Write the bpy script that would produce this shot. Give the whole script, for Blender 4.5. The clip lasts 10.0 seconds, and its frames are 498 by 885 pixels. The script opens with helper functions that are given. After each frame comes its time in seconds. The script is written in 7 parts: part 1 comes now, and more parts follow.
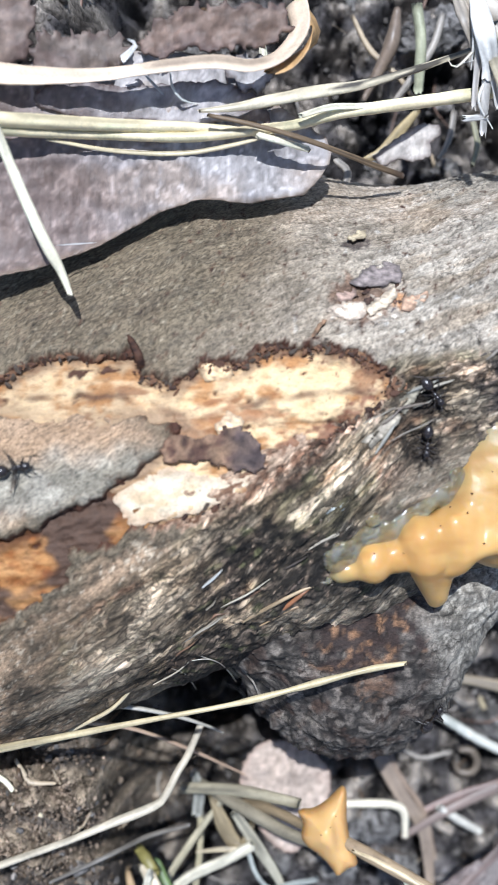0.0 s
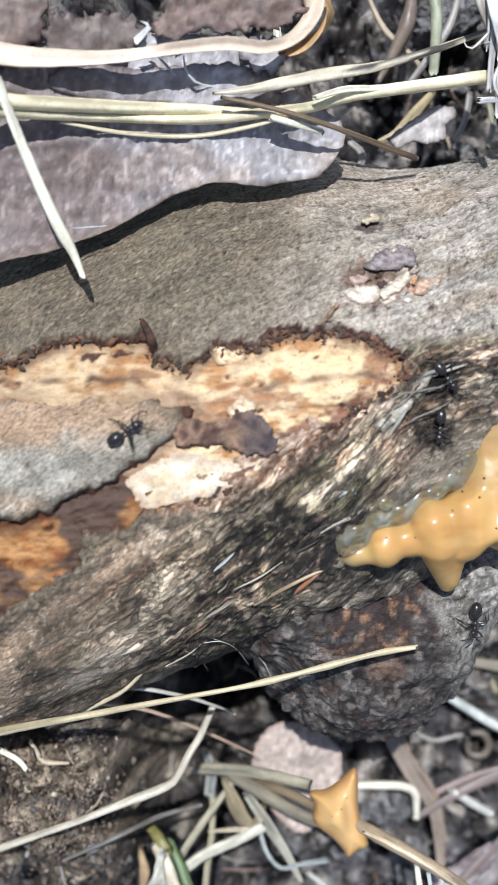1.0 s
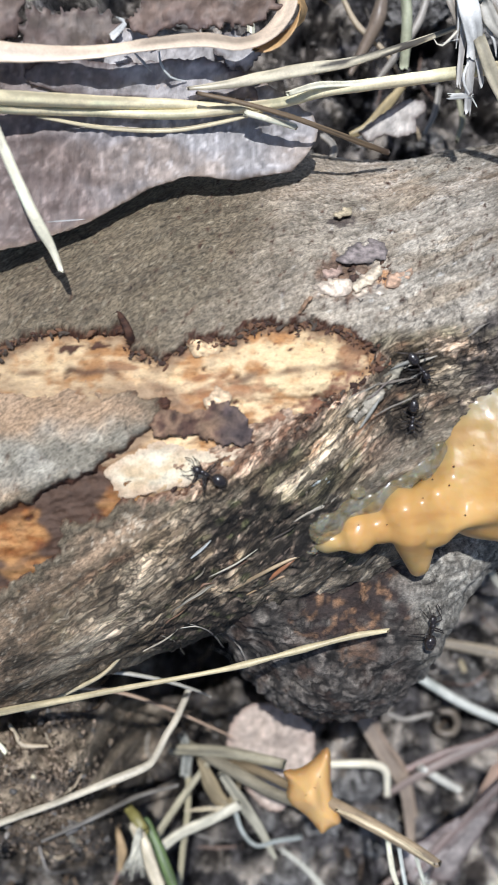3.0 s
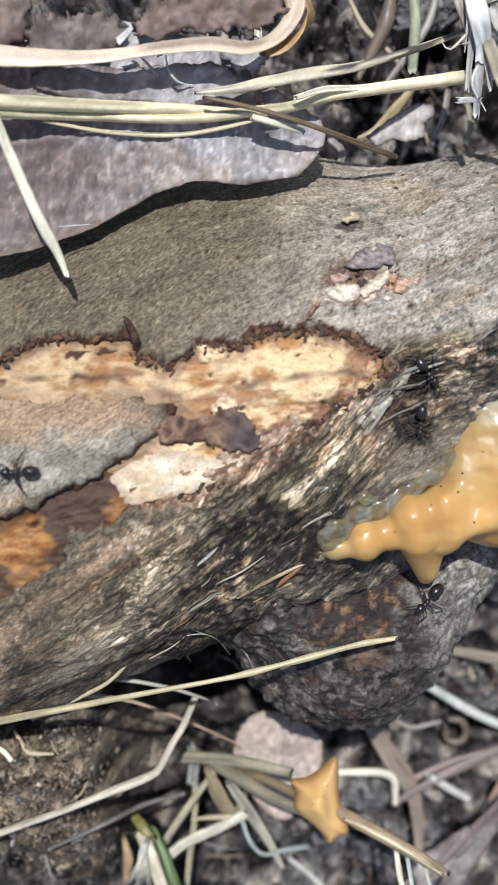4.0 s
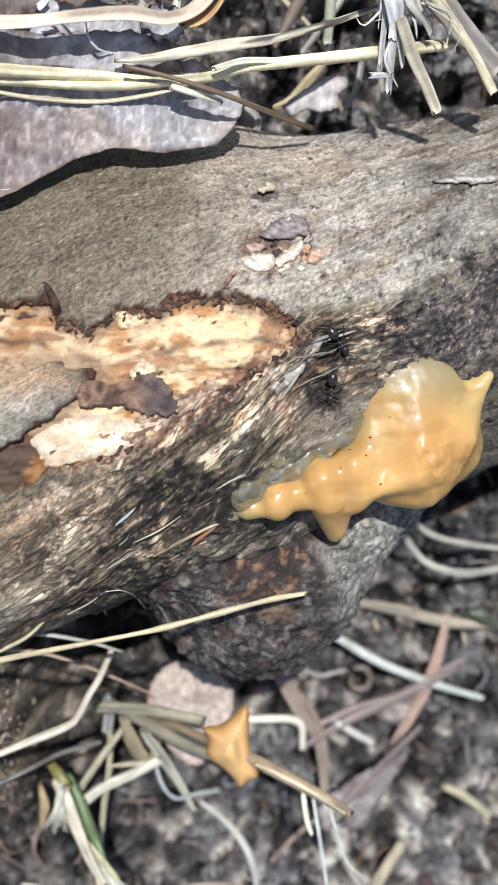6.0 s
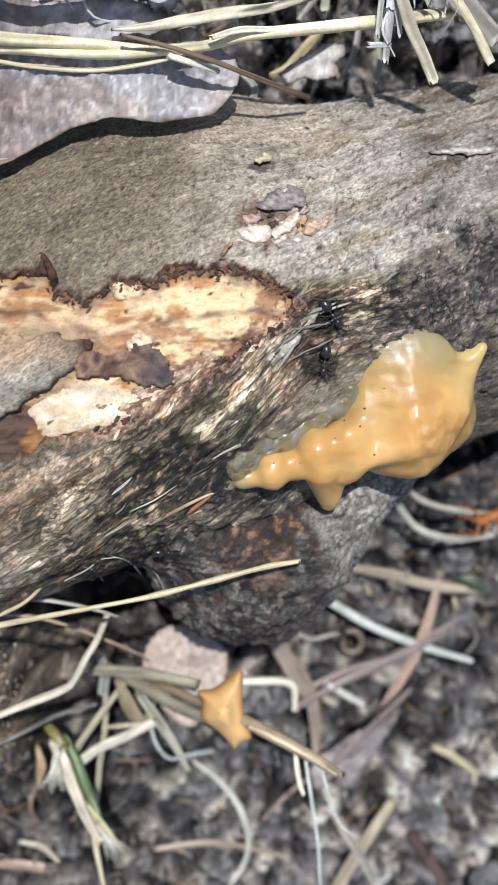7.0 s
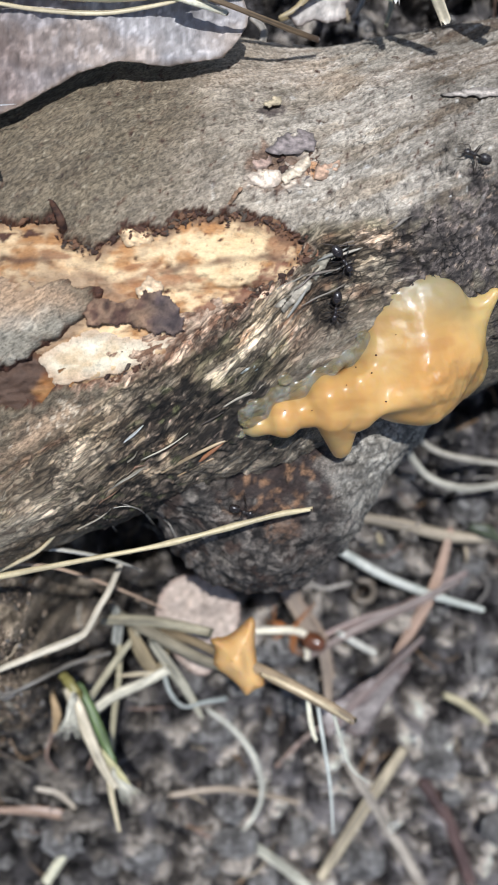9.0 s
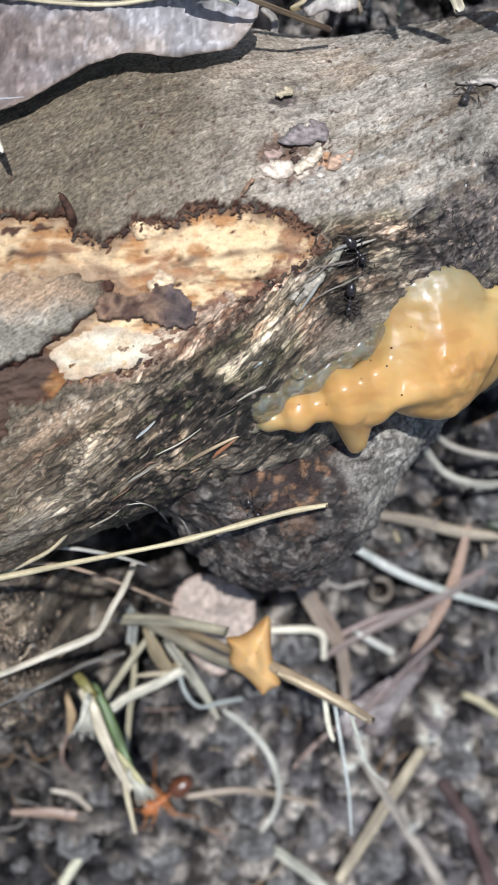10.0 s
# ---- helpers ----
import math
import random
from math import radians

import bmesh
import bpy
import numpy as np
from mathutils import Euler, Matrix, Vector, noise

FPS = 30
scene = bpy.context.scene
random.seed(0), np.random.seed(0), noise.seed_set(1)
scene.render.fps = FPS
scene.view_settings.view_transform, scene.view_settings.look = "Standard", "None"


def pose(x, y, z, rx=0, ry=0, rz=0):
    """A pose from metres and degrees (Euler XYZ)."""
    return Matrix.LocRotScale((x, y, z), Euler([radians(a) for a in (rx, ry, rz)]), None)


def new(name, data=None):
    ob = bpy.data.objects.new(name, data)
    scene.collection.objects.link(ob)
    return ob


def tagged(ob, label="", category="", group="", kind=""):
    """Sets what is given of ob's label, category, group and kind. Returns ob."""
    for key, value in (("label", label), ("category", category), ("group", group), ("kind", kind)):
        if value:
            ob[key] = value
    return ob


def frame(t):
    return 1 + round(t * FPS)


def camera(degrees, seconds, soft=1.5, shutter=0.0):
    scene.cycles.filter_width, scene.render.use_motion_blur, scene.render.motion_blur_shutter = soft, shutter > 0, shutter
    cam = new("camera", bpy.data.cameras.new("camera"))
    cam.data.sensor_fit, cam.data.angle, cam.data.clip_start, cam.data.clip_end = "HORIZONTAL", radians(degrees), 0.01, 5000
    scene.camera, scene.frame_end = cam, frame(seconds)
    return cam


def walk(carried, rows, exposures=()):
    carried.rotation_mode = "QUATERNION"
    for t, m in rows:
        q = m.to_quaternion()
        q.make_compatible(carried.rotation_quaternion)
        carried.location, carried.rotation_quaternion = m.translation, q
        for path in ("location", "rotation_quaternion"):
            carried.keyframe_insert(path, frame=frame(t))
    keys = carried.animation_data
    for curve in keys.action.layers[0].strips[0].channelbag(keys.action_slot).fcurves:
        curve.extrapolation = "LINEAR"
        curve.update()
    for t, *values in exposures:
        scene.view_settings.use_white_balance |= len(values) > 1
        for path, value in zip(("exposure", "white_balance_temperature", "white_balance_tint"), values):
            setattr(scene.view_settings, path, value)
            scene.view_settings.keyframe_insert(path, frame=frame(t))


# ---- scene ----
import itertools

# ---- camera ----
cam = camera(25.0, 10.0)
walk(cam, [
    (0, pose(0.00022, -0.00149, 0.19322, 1.87, 0.22, -0.07)),
    (0.5, pose(0.00015, -0.00106, 0.19427, 1.03, 0.20, 0.01)),
    (1, pose(0.00068, -0.00116, 0.19337, 0.90, 1.03, 0.16)),
    (1.5, pose(0.00047, -0.00105, 0.19417, 0.46, 0.22, 0.04)),
    (2, pose(0.00010, 0.00000, 0.19667, -0.02, -0.54, 0.04)),
    (2.5, pose(-0.00019, 0.00012, 0.19665, -0.26, -0.64, -0.03)),
    (4, pose(0.00000, 0.00027, 0.19546, 0.11, -0.15, 0.01)),
    (4.5, pose(0.00003, 0.00002, 0.19500, 0.01, 0.00, 0.00)),
    (5, pose(0.00002, 0.00096, 0.19655, 0.05, -1.03, 0.11)),
    (5.5, pose(-0.00049, 0.00129, 0.19845, -0.03, -2.97, 0.18)),
    (6, pose(-0.00100, 0.00240, 0.20035, -2.58, -4.74, 0.53)),
    (7.5, pose(-0.00165, 0.00450, 0.20169, -4.89, -5.14, 0.84)),
    (7.8, pose(-0.00150, 0.00422, 0.20132, -4.75, -4.85, 0.84)),
    (8, pose(-0.00142, 0.00409, 0.20108, -5.79, -4.71, 0.85)),
    (8.5, pose(-0.00146, 0.00367, 0.20113, -6.45, -4.57, 0.62)),
    (9, pose(-0.00151, 0.00290, 0.20162, -6.93, -4.57, 0.43)),
    (9.5, pose(-0.00139, 0.00205, 0.20023, -6.86, -4.25, 0.16)),
    (10, pose(-0.00111, 0.00164, 0.19975, -6.74, -3.82, -0.08)),
], exposures=[(0.0, 0.34, 5850, 10), (0.5, 0.0, 5850, 10), (1.0, 0.23, 5950, 10), (1.5, 0.11, 6050, 10), (2.0, -0.05, 5900, 10), (2.5, 0.1, 6000, 10), (4.0, 0.0, 6210, 10), (4.5, -0.05, 6160, 10), (5.0, -0.24, 6010, 10), (5.5, 0.2, 6010, 10), (6.0, 0.24, 6160, 10), (7.5, 0.09, 6160, 10), (8.5, 0.03, 6160, 10), (10.0, 0.08, 6060, 10)])
cam.data.dof.use_dof, cam.data.dof.focus_distance, cam.data.dof.aperture_fstop = True, 0.149, 30.0

# ---- daylight ----
SUN = Vector((-0.03, 0.34, 1.0)).normalized()
world = bpy.data.worlds.new("sky")
scene.world = world
world.use_nodes = True
wn = world.node_tree.nodes
sky = wn.new("ShaderNodeTexSky")
sky.sky_type, sky.sun_disc = "NISHITA", False
sky.sun_elevation, sky.sun_rotation = math.asin(SUN.z), math.atan2(SUN.x, SUN.y)
world.node_tree.links.new(sky.outputs[0], wn["Background"].inputs[0])
wn["Background"].inputs[1].default_value = 0.10
sun = new("sun", bpy.data.lights.new("sun", "SUN"))
sun.data.energy, sun.data.angle, sun.data.color = 4.5, radians(0.6), (0.972, 0.985, 1.0)
sun.matrix_world = SUN.to_track_quat("Z", "Y").to_matrix().to_4x4()


# ---- materials ----
def surface_material(name, rough=0.8, fine=6000.0, contrast=0.35, bump=0.25, reach=0.00012, second=900.0, spec=0.35, pits=0.0, coat=0.0, grain=(1, 1, 1)):
    """A weathered natural surface: the piece's own tone, broken up by two sizes of grain and relief."""
    m = bpy.data.materials.new(name)
    m.use_nodes = True
    nt = m.node_tree
    N, L = nt.nodes, nt.links
    b = N["Principled BSDF"]
    tone = N.new("ShaderNodeAttribute")
    tone.attribute_name = "tone"
    co = N.new("ShaderNodeTexCoord")
    n1, n2, n3 = (N.new("ShaderNodeTexNoise") for _ in range(3))
    turn = N.new("ShaderNodeMapping")
    turn.inputs["Rotation"].default_value, turn.inputs["Scale"].default_value = (0, 0, radians(-24)), grain
    L.new(co.outputs["Object"], turn.inputs["Vector"])
    for n, s in ((n1, fine), (n2, second), (n3, fine * 0.45)):
        L.new(turn.outputs[0], n.inputs["Vector"])
        n.inputs["Scale"].default_value, n.inputs["Detail"].default_value, n.inputs["Roughness"].default_value = s, 6.0, 0.7
    add = N.new("ShaderNodeMath")
    add.operation = "ADD"
    L.new(n1.outputs[0], add.inputs[0])
    L.new(n2.outputs[0], add.inputs[1])
    ramp = N.new("ShaderNodeMapRange")
    ramp.inputs["From Min"].default_value, ramp.inputs["From Max"].default_value = 0.6, 1.4
    ramp.inputs["To Min"].default_value, ramp.inputs["To Max"].default_value = 1 - contrast, 1 + contrast
    L.new(add.outputs[0], ramp.inputs["Value"])
    mul = N.new("ShaderNodeVectorMath")
    mul.operation = "SCALE"
    L.new(tone.outputs["Color"], mul.inputs[0])
    pit = N.new("ShaderNodeMapRange")
    pit.inputs["From Min"].default_value, pit.inputs["From Max"].default_value = 0.34, 0.47
    pit.inputs["To Min"].default_value, pit.inputs["To Max"].default_value = 1 - pits, 1.0
    L.new(n3.outputs[0], pit.inputs["Value"])
    both = N.new("ShaderNodeMath")
    both.operation = "MULTIPLY"
    L.new(ramp.outputs[0], both.inputs[0])
    L.new(pit.outputs[0], both.inputs[1])
    L.new(both.outputs[0], mul.inputs["Scale"])
    L.new(mul.outputs[0], b.inputs["Base Color"])
    rr = N.new("ShaderNodeMapRange")
    rr.inputs["From Min"].default_value, rr.inputs["From Max"].default_value = 0.3, 0.7
    rr.inputs["To Min"].default_value, rr.inputs["To Max"].default_value = max(rough - 0.12, 0.05), min(rough + 0.1, 1)
    L.new(n2.outputs[0], rr.inputs["Value"])
    L.new(rr.outputs[0], b.inputs["Roughness"])
    b.inputs["Specular IOR Level"].default_value = spec
    b.inputs["Coat Weight"].default_value, b.inputs["Coat Roughness"].default_value = coat, 0.2
    bp = N.new("ShaderNodeBump")
    bp.inputs["Strength"].default_value, bp.inputs["Distance"].default_value = bump, reach
    rise = N.new("ShaderNodeMath")
    rise.operation = "ADD"
    L.new(add.outputs[0], rise.inputs[0])
    L.new(pit.outputs[0], rise.inputs[1])
    L.new(rise.outputs[0], bp.inputs["Height"])
    L.new(bp.outputs[0], b.inputs["Normal"])
    return m


def bark_material(name):
    """Bark: drawn-out fibres where the grain is torn, grain and hair cracks on the sound bark, crazed scales where it flakes."""
    m = bpy.data.materials.new(name)
    m.use_nodes = True
    N, L = m.node_tree.nodes, m.node_tree.links
    b = N["Principled BSDF"]

    def attribute(key, out):
        n = N.new("ShaderNodeAttribute")
        n.attribute_name = key
        return n.outputs[out]

    def stretched(vector, scale, offset=0.0):
        n = N.new("ShaderNodeMapping")
        n.inputs["Scale"].default_value, n.inputs["Location"].default_value = scale, (offset, offset, offset)
        L.new(vector, n.inputs["Vector"])
        return n.outputs[0]

    def grains(vector, scale, detail=6.0, rough=0.65, bend=0.0, offset=0.0):
        n = N.new("ShaderNodeTexNoise")
        n.inputs["Scale"].default_value, n.inputs["Detail"].default_value = 1.0, detail
        n.inputs["Roughness"].default_value, n.inputs["Distortion"].default_value = rough, bend
        L.new(stretched(vector, scale, offset), n.inputs["Vector"])
        return n.outputs[0]

    def ranged(value, lo, hi, a, c):
        n = N.new("ShaderNodeMapRange")
        n.interpolation_type = "SMOOTHSTEP"
        for key, v in (("From Min", lo), ("From Max", hi), ("To Min", a), ("To Max", c)):
            n.inputs[key].default_value = v
        L.new(value, n.inputs["Value"])
        return n.outputs[0]

    def sums(kind, p, q):
        n = N.new("ShaderNodeMath")
        n.operation = kind
        for k, v in enumerate((p, q)):
            if isinstance(v, float):
                n.inputs[k].default_value = v
            else:
                L.new(v, n.inputs[k])
        return n.outputs[0]

    def blend(f, p, q):
        n = N.new("ShaderNodeMix")
        L.new(f, n.inputs["Factor"])
        for k, v in ((2, p), (3, q)):
            if isinstance(v, float):
                n.inputs[k].default_value = v
            else:
                L.new(v, n.inputs[k])
        return n.outputs[0]

    tone, flow, grain = attribute("tone", "Color"), attribute("flow", "Vector"), attribute("grain", "Vector")
    fibres, flakes = attribute("fibres", "Fac"), attribute("flakes", "Fac")
    # torn grain: broad strands, fine threads, dark splits between them
    strand = grains(flow, (0.24, 0.70, 1), 9, 0.74, 0.9)
    thread = grains(flow, (0.40, 2.4, 1), 6, 0.70, 0.5, 7.0)
    split = ranged(sums("ABSOLUTE", sums("SUBTRACT", grains(flow, (0.14, 0.60, 1), 6, 0.65, 0.9, 3.0), 0.5), 0.0), 0.0, 0.05, 0.0, 1.0)
    # splinters: long narrow chips, each of its own tone, with dark gaps
    sway = N.new("ShaderNodeTexNoise")
    sway.inputs["Scale"].default_value, sway.inputs["Detail"].default_value = 0.5, 5.0
    L.new(flow, sway.inputs["Vector"])
    amount = N.new("ShaderNodeVectorMath")
    amount.operation = "SCALE"
    amount.inputs["Scale"].default_value = 2.4
    L.new(sway.outputs["Color"], amount.inputs[0])
    swayed = N.new("ShaderNodeVectorMath")
    swayed.operation = "ADD"
    L.new(flow, swayed.inputs[0])
    L.new(amount.outputs[0], swayed.inputs[1])
    chips = stretched(swayed.outputs[0], (0.17, 0.90, 1))
    chip, gap = N.new("ShaderNodeTexVoronoi"), N.new("ShaderNodeTexVoronoi")
    gap.feature = "DISTANCE_TO_EDGE"
    for n in (chip, gap):
        n.inputs["Scale"].default_value = 1.0
        L.new(chips, n.inputs["Vector"])
    own = N.new("ShaderNodeSeparateColor")
    L.new(chip.outputs["Color"], own.inputs[0])
    gaps = ranged(gap.outputs["Distance"], 0.0, 0.10, 0.0, 1.0)
    both = sums("ADD", sums("MULTIPLY", strand, 0.60), sums("MULTIPLY", thread, 0.40))
    fibre_tone = sums("MULTIPLY", ranged(both, 0.36, 0.64, 0.30, 1.75), sums("ADD", sums("MULTIPLY", sums("MULTIPLY", split, gaps), 0.64), 0.36))
    fibre_tone = sums("MULTIPLY", fibre_tone, ranged(own.outputs[0], 0.0, 1.0, 0.5, 1.75))
    # sound bark: fine slanting grain, specks
    fine = blend(flakes, grains(grain, (1.7, 3.8, 1), 7, 0.75, 0.5), grains(grain, (2.4, 3.0, 1), 7, 0.76, 0.6, 2.0))
    broad = grains(grain, (0.22, 0.55, 1), 5, 0.6, 0.2, 5.0)
    bark_tone = sums("MULTIPLY", ranged(fine, 0.34, 0.66, 0.42, 1.55), ranged(broad, 0.3, 0.7, 0.78, 1.2))
    # crazed scales
    bent = N.new("ShaderNodeVectorMath")
    bent.operation = "ADD"
    warp = N.new("ShaderNodeTexNoise")
    warp.inputs["Scale"].default_value, warp.inputs["Detail"].default_value = 0.7, 4.0
    L.new(grain, warp.inputs["Vector"])
    far = N.new("ShaderNodeVectorMath")
    far.operation = "SCALE"
    far.inputs["Scale"].default_value = 2.6
    L.new(warp.outputs["Color"], far.inputs[0])
    L.new(grain, bent.inputs[0])
    L.new(far.outputs[0], bent.inputs[1])
    cell = N.new("ShaderNodeTexVoronoi")
    cell.feature = "DISTANCE_TO_EDGE"
    cell.inputs["Scale"].default_value = 1.0
    L.new(stretched(bent.outputs[0], (0.38, 0.52, 1)), cell.inputs["Vector"])
    patchy = ranged(grains(grain, (0.13, 0.16, 1), 3, 0.6, 0.0, 9.0), 0.42, 0.6, 0.0, 1.0)
    joint = ranged(cell.outputs["Distance"], 0.0, 0.07, 0.0, 1.0)
    crack = blend(sums("MULTIPLY", patchy, flakes), 1.0, joint)
    scale = N.new("ShaderNodeTexVoronoi")
    scale.inputs["Scale"].default_value = 1.0
    L.new(stretched(bent.outputs[0], (0.38, 0.52, 1)), scale.inputs["Vector"])
    shade = N.new("ShaderNodeSeparateColor")
    L.new(scale.outputs["Color"], shade.inputs[0])
    bark_tone = sums("MULTIPLY", bark_tone, blend(sums("MULTIPLY", flakes, patchy), 1.0, ranged(shade.outputs[0], 0.0, 1.0, 0.75, 1.3)))
    tint = sums("MULTIPLY", blend(fibres, bark_tone, fibre_tone), sums("ADD", sums("MULTIPLY", crack, 0.86), 0.14))
    paint = N.new("ShaderNodeVectorMath")
    paint.operation = "SCALE"
    L.new(tone, paint.inputs[0])
    L.new(tint, paint.inputs["Scale"])
    L.new(paint.outputs[0], b.inputs["Base Color"])
    L.new(ranged(broad, 0.3, 0.7, 0.66, 0.9), b.inputs["Roughness"])
    b.inputs["Specular IOR Level"].default_value = 0.35
    rise = sums("ADD", blend(fibres, sums("MULTIPLY", fine, 0.6), sums("ADD", sums("MULTIPLY", both, 2.0), sums("ADD", sums("MULTIPLY", sums("MULTIPLY", split, gaps), 0.7), sums("MULTIPLY", own.outputs[1], 0.7)))), sums("ADD", sums("MULTIPLY", crack, 0.8), sums("MULTIPLY", sums("MULTIPLY", flakes, shade.outputs[1]), 0.6)))
    bp = N.new("ShaderNodeBump")
    bp.inputs["Strength"].default_value, bp.inputs["Distance"].default_value = 0.75, 0.0003
    L.new(rise, bp.inputs["Height"])
    L.new(bp.outputs[0], b.inputs["Normal"])
    return m


def resin_material(name, cloud=0.42, rough=0.36, bump=0.2, scale=300.0):
    """Soft amber gum: cloudy where thick, glassy grey where it thins out to a film."""
    m = bpy.data.materials.new(name)
    m.use_nodes = True
    N, L = m.node_tree.nodes, m.node_tree.links
    b = N["Principled BSDF"]
    tone, thin = N.new("ShaderNodeAttribute"), N.new("ShaderNodeAttribute")
    tone.attribute_name, thin.attribute_name = "tone", "thin"
    co, n = N.new("ShaderNodeTexCoord"), N.new("ShaderNodeTexNoise")
    n.inputs["Scale"].default_value, n.inputs["Detail"].default_value = scale, 3.0
    L.new(co.outputs["Object"], n.inputs["Vector"])
    L.new(tone.outputs["Color"], b.inputs["Base Color"])
    L.new(thin.outputs["Fac"], b.inputs["Transmission Weight"])
    b.inputs["Roughness"].default_value, b.inputs["IOR"].default_value = rough, 1.4
    b.inputs["Subsurface Weight"].default_value, b.inputs["Subsurface Scale"].default_value = cloud, 0.0013
    b.inputs["Subsurface Radius"].default_value = (1.0, 0.55, 0.2)
    b.inputs["Specular IOR Level"].default_value = 0.3
    b.inputs["Coat Weight"].default_value, b.inputs["Coat Roughness"].default_value = 0.22, 0.14
    bp = N.new("ShaderNodeBump")
    bp.inputs["Strength"].default_value, bp.inputs["Distance"].default_value = bump, 0.0009
    L.new(n.outputs[0], bp.inputs["Height"])
    L.new(bp.outputs[0], b.inputs["Normal"])
    return m


BARK = bark_material("weathered_bark")
WOOD = surface_material("exposed_sapwood", 0.7, 3800, 0.3, 0.6, 0.00016, 1100, 0.35, 0.3, 0, (0.6, 1.1, 1))
FLAKE = surface_material("bark_flake", 0.75, 4200, 0.35, 0.6, 0.00015, 1200, 0.35, 0.25)
SOIL = surface_material("crumbly_soil", 0.92, 2200, 0.7, 1.0, 0.0007, 700, 0.2, 0.6)
STRAW = surface_material("dry_straw", 0.45, 3000, 0.25, 0.3, 0.00006, 700, 0.5, 0.1)
LEAF = surface_material("dead_leaf", 0.5, 2600, 0.2, 0.7, 0.00018, 600, 0.5, 0.15, 0, (1.3, 0.6, 1))
CHITIN = surface_material("ant_chitin", 0.28, 9000, 0.15, 0.1, 0.00002, 2500, 0.5, 0.0, 0.25)
GUM = resin_material("amber_gum")
WETFILM = resin_material("wet_gum_film", 0.15, 0.08, 0.9, 1800.0)


# ---- shape of the place (millimetres) ----
AX = np.array([-150, -60, -37, -9, 20, 36, 50, 90, 220.0])
LOG_YC = np.array([-42, -15, -7, 2.5, 9.5, 14.5, 19.0, 31.0, 66.0])
LOG_R = np.array([36, 34.5, 33, 32.5, 31, 30, 28.5, 26.0, 24.0])
LOG_TOP = np.array([66, 64, 62.5, 61, 58, 55.5, 53, 46.0, 40.0])


def log_axis(x):
    """Centre line, half width, centre height and half height of the fallen limb."""
    r, top = np.interp(x, AX, LOG_R), np.interp(x, AX, LOG_TOP)
    return np.interp(x, AX, LOG_YC), r, top - r * 0.98, r * 0.98


def shoulder(x):
    """How much further the limb bulges on its far side than on the near one."""
    t = np.clip((np.asarray(x, float) - 26) / -22, 0, 1)
    return 1 + 0.17 * t * t * (3 - 2 * t)


def log_top(x, y):
    yc, r, zc, rz = log_axis(x)
    t = np.clip(np.where(y > yc, (y - yc) / (r * shoulder(x)), (y - yc) / r), -1, 1)
    # the upper flank drops a little faster than the lower one
    return zc + rz * np.sqrt(1 - t * t) - 4.0 * np.clip(t, 0, 1)


def stub_field(x, y, z):
    """The broken branch under the limb: a knob, the neck by which it joins, and a swelling beside the hollow."""
    d = ellipsoid(x, y, z, (14.5, -25.5, 23.0), (17.0, 17.0, 19.5))
    d = smooth_min(d, finger(x, y, z, (22, -19, 32.5), (39, -1, 28), 11.5, 10), 6)
    return smooth_min(d, ellipsoid(x, y, z, (3, -19, 33), (11, 10, 12)), 5)


STUB_C, STUB_R = np.array([15.5, -24.5, 23.0]), np.array([18.0, 17.5, 20.0])


def stub_top(x, y):
    q = 1 - ((x - STUB_C[0]) / STUB_R[0]) ** 2 - ((y - STUB_C[1]) / STUB_R[1]) ** 2
    return np.where(q > 0, STUB_C[2] + STUB_R[2] * np.sqrt(np.maximum(q, 0)), -99.0)


def ground_z(x, y):
    x, y = np.asarray(x, float), np.asarray(y, float)
    z = 3 + 18 * np.tanh(y / 95) - 9 / (1 + np.exp(np.clip(-(x - 22) / 7, -50, 50))) / (1 + np.exp(np.clip((y + 26) / 8, -50, 50)))
    z = z + 30 * step(-15, -26, x + 2.5 * pn(x * 0.1, y * 0.1, 4)) * step(-86, -56, y)
    z = z + 9 * np.exp(-((x + 25) / 40) ** 2 - ((y - 62) / 22) ** 2)
    return z


# ---- tools ----
RNG = np.random.default_rng(7)
GRADS = np.stack([np.cos(np.arange(256) * 2.39996), np.sin(np.arange(256) * 2.39996)], 1)
PERM = np.random.default_rng(3).permutation(256)


def pn(x, y, seed=0):
    """Smooth gradient noise in the plane, about -1 to 1."""
    x, y = np.asarray(x, float) + seed * 17.31, np.asarray(y, float) + seed * 7.77
    xi, yi = np.floor(x).astype(int), np.floor(y).astype(int)
    fx, fy = x - xi, y - yi
    u, v = fx * fx * fx * (fx * (fx * 6 - 15) + 10), fy * fy * fy * (fy * (fy * 6 - 15) + 10)

    def corner(i, j):
        g = GRADS[PERM[(PERM[(xi + i) & 255] + yi + j) & 255]]
        return g[..., 0] * (fx - i) + g[..., 1] * (fy - j)

    a, b = corner(0, 0), corner(0, 1)
    a, b = a + u * (corner(1, 0) - a), b + u * (corner(1, 1) - b)
    return 1.5 * (a + v * (b - a))


def fbm(x, y, octaves=4, seed=0, gain=0.5):
    out, amp = 0, 1.0
    for o in range(octaves):
        out = out + amp * pn(x * 2 ** o, y * 2 ** o, seed + o * 5)
        amp *= gain
    return out


def ridge(x, y, octaves=3, seed=0):
    """Thin lines: 1 on a crack, falling off beside it."""
    out = 0
    for o in range(octaves):
        out = np.maximum(out, (1 - np.abs(pn(x * 1.9 ** o, y * 1.9 ** o, seed + o * 3)) * 3.2) * 0.75 ** o)
    return np.clip(out, 0, 1)


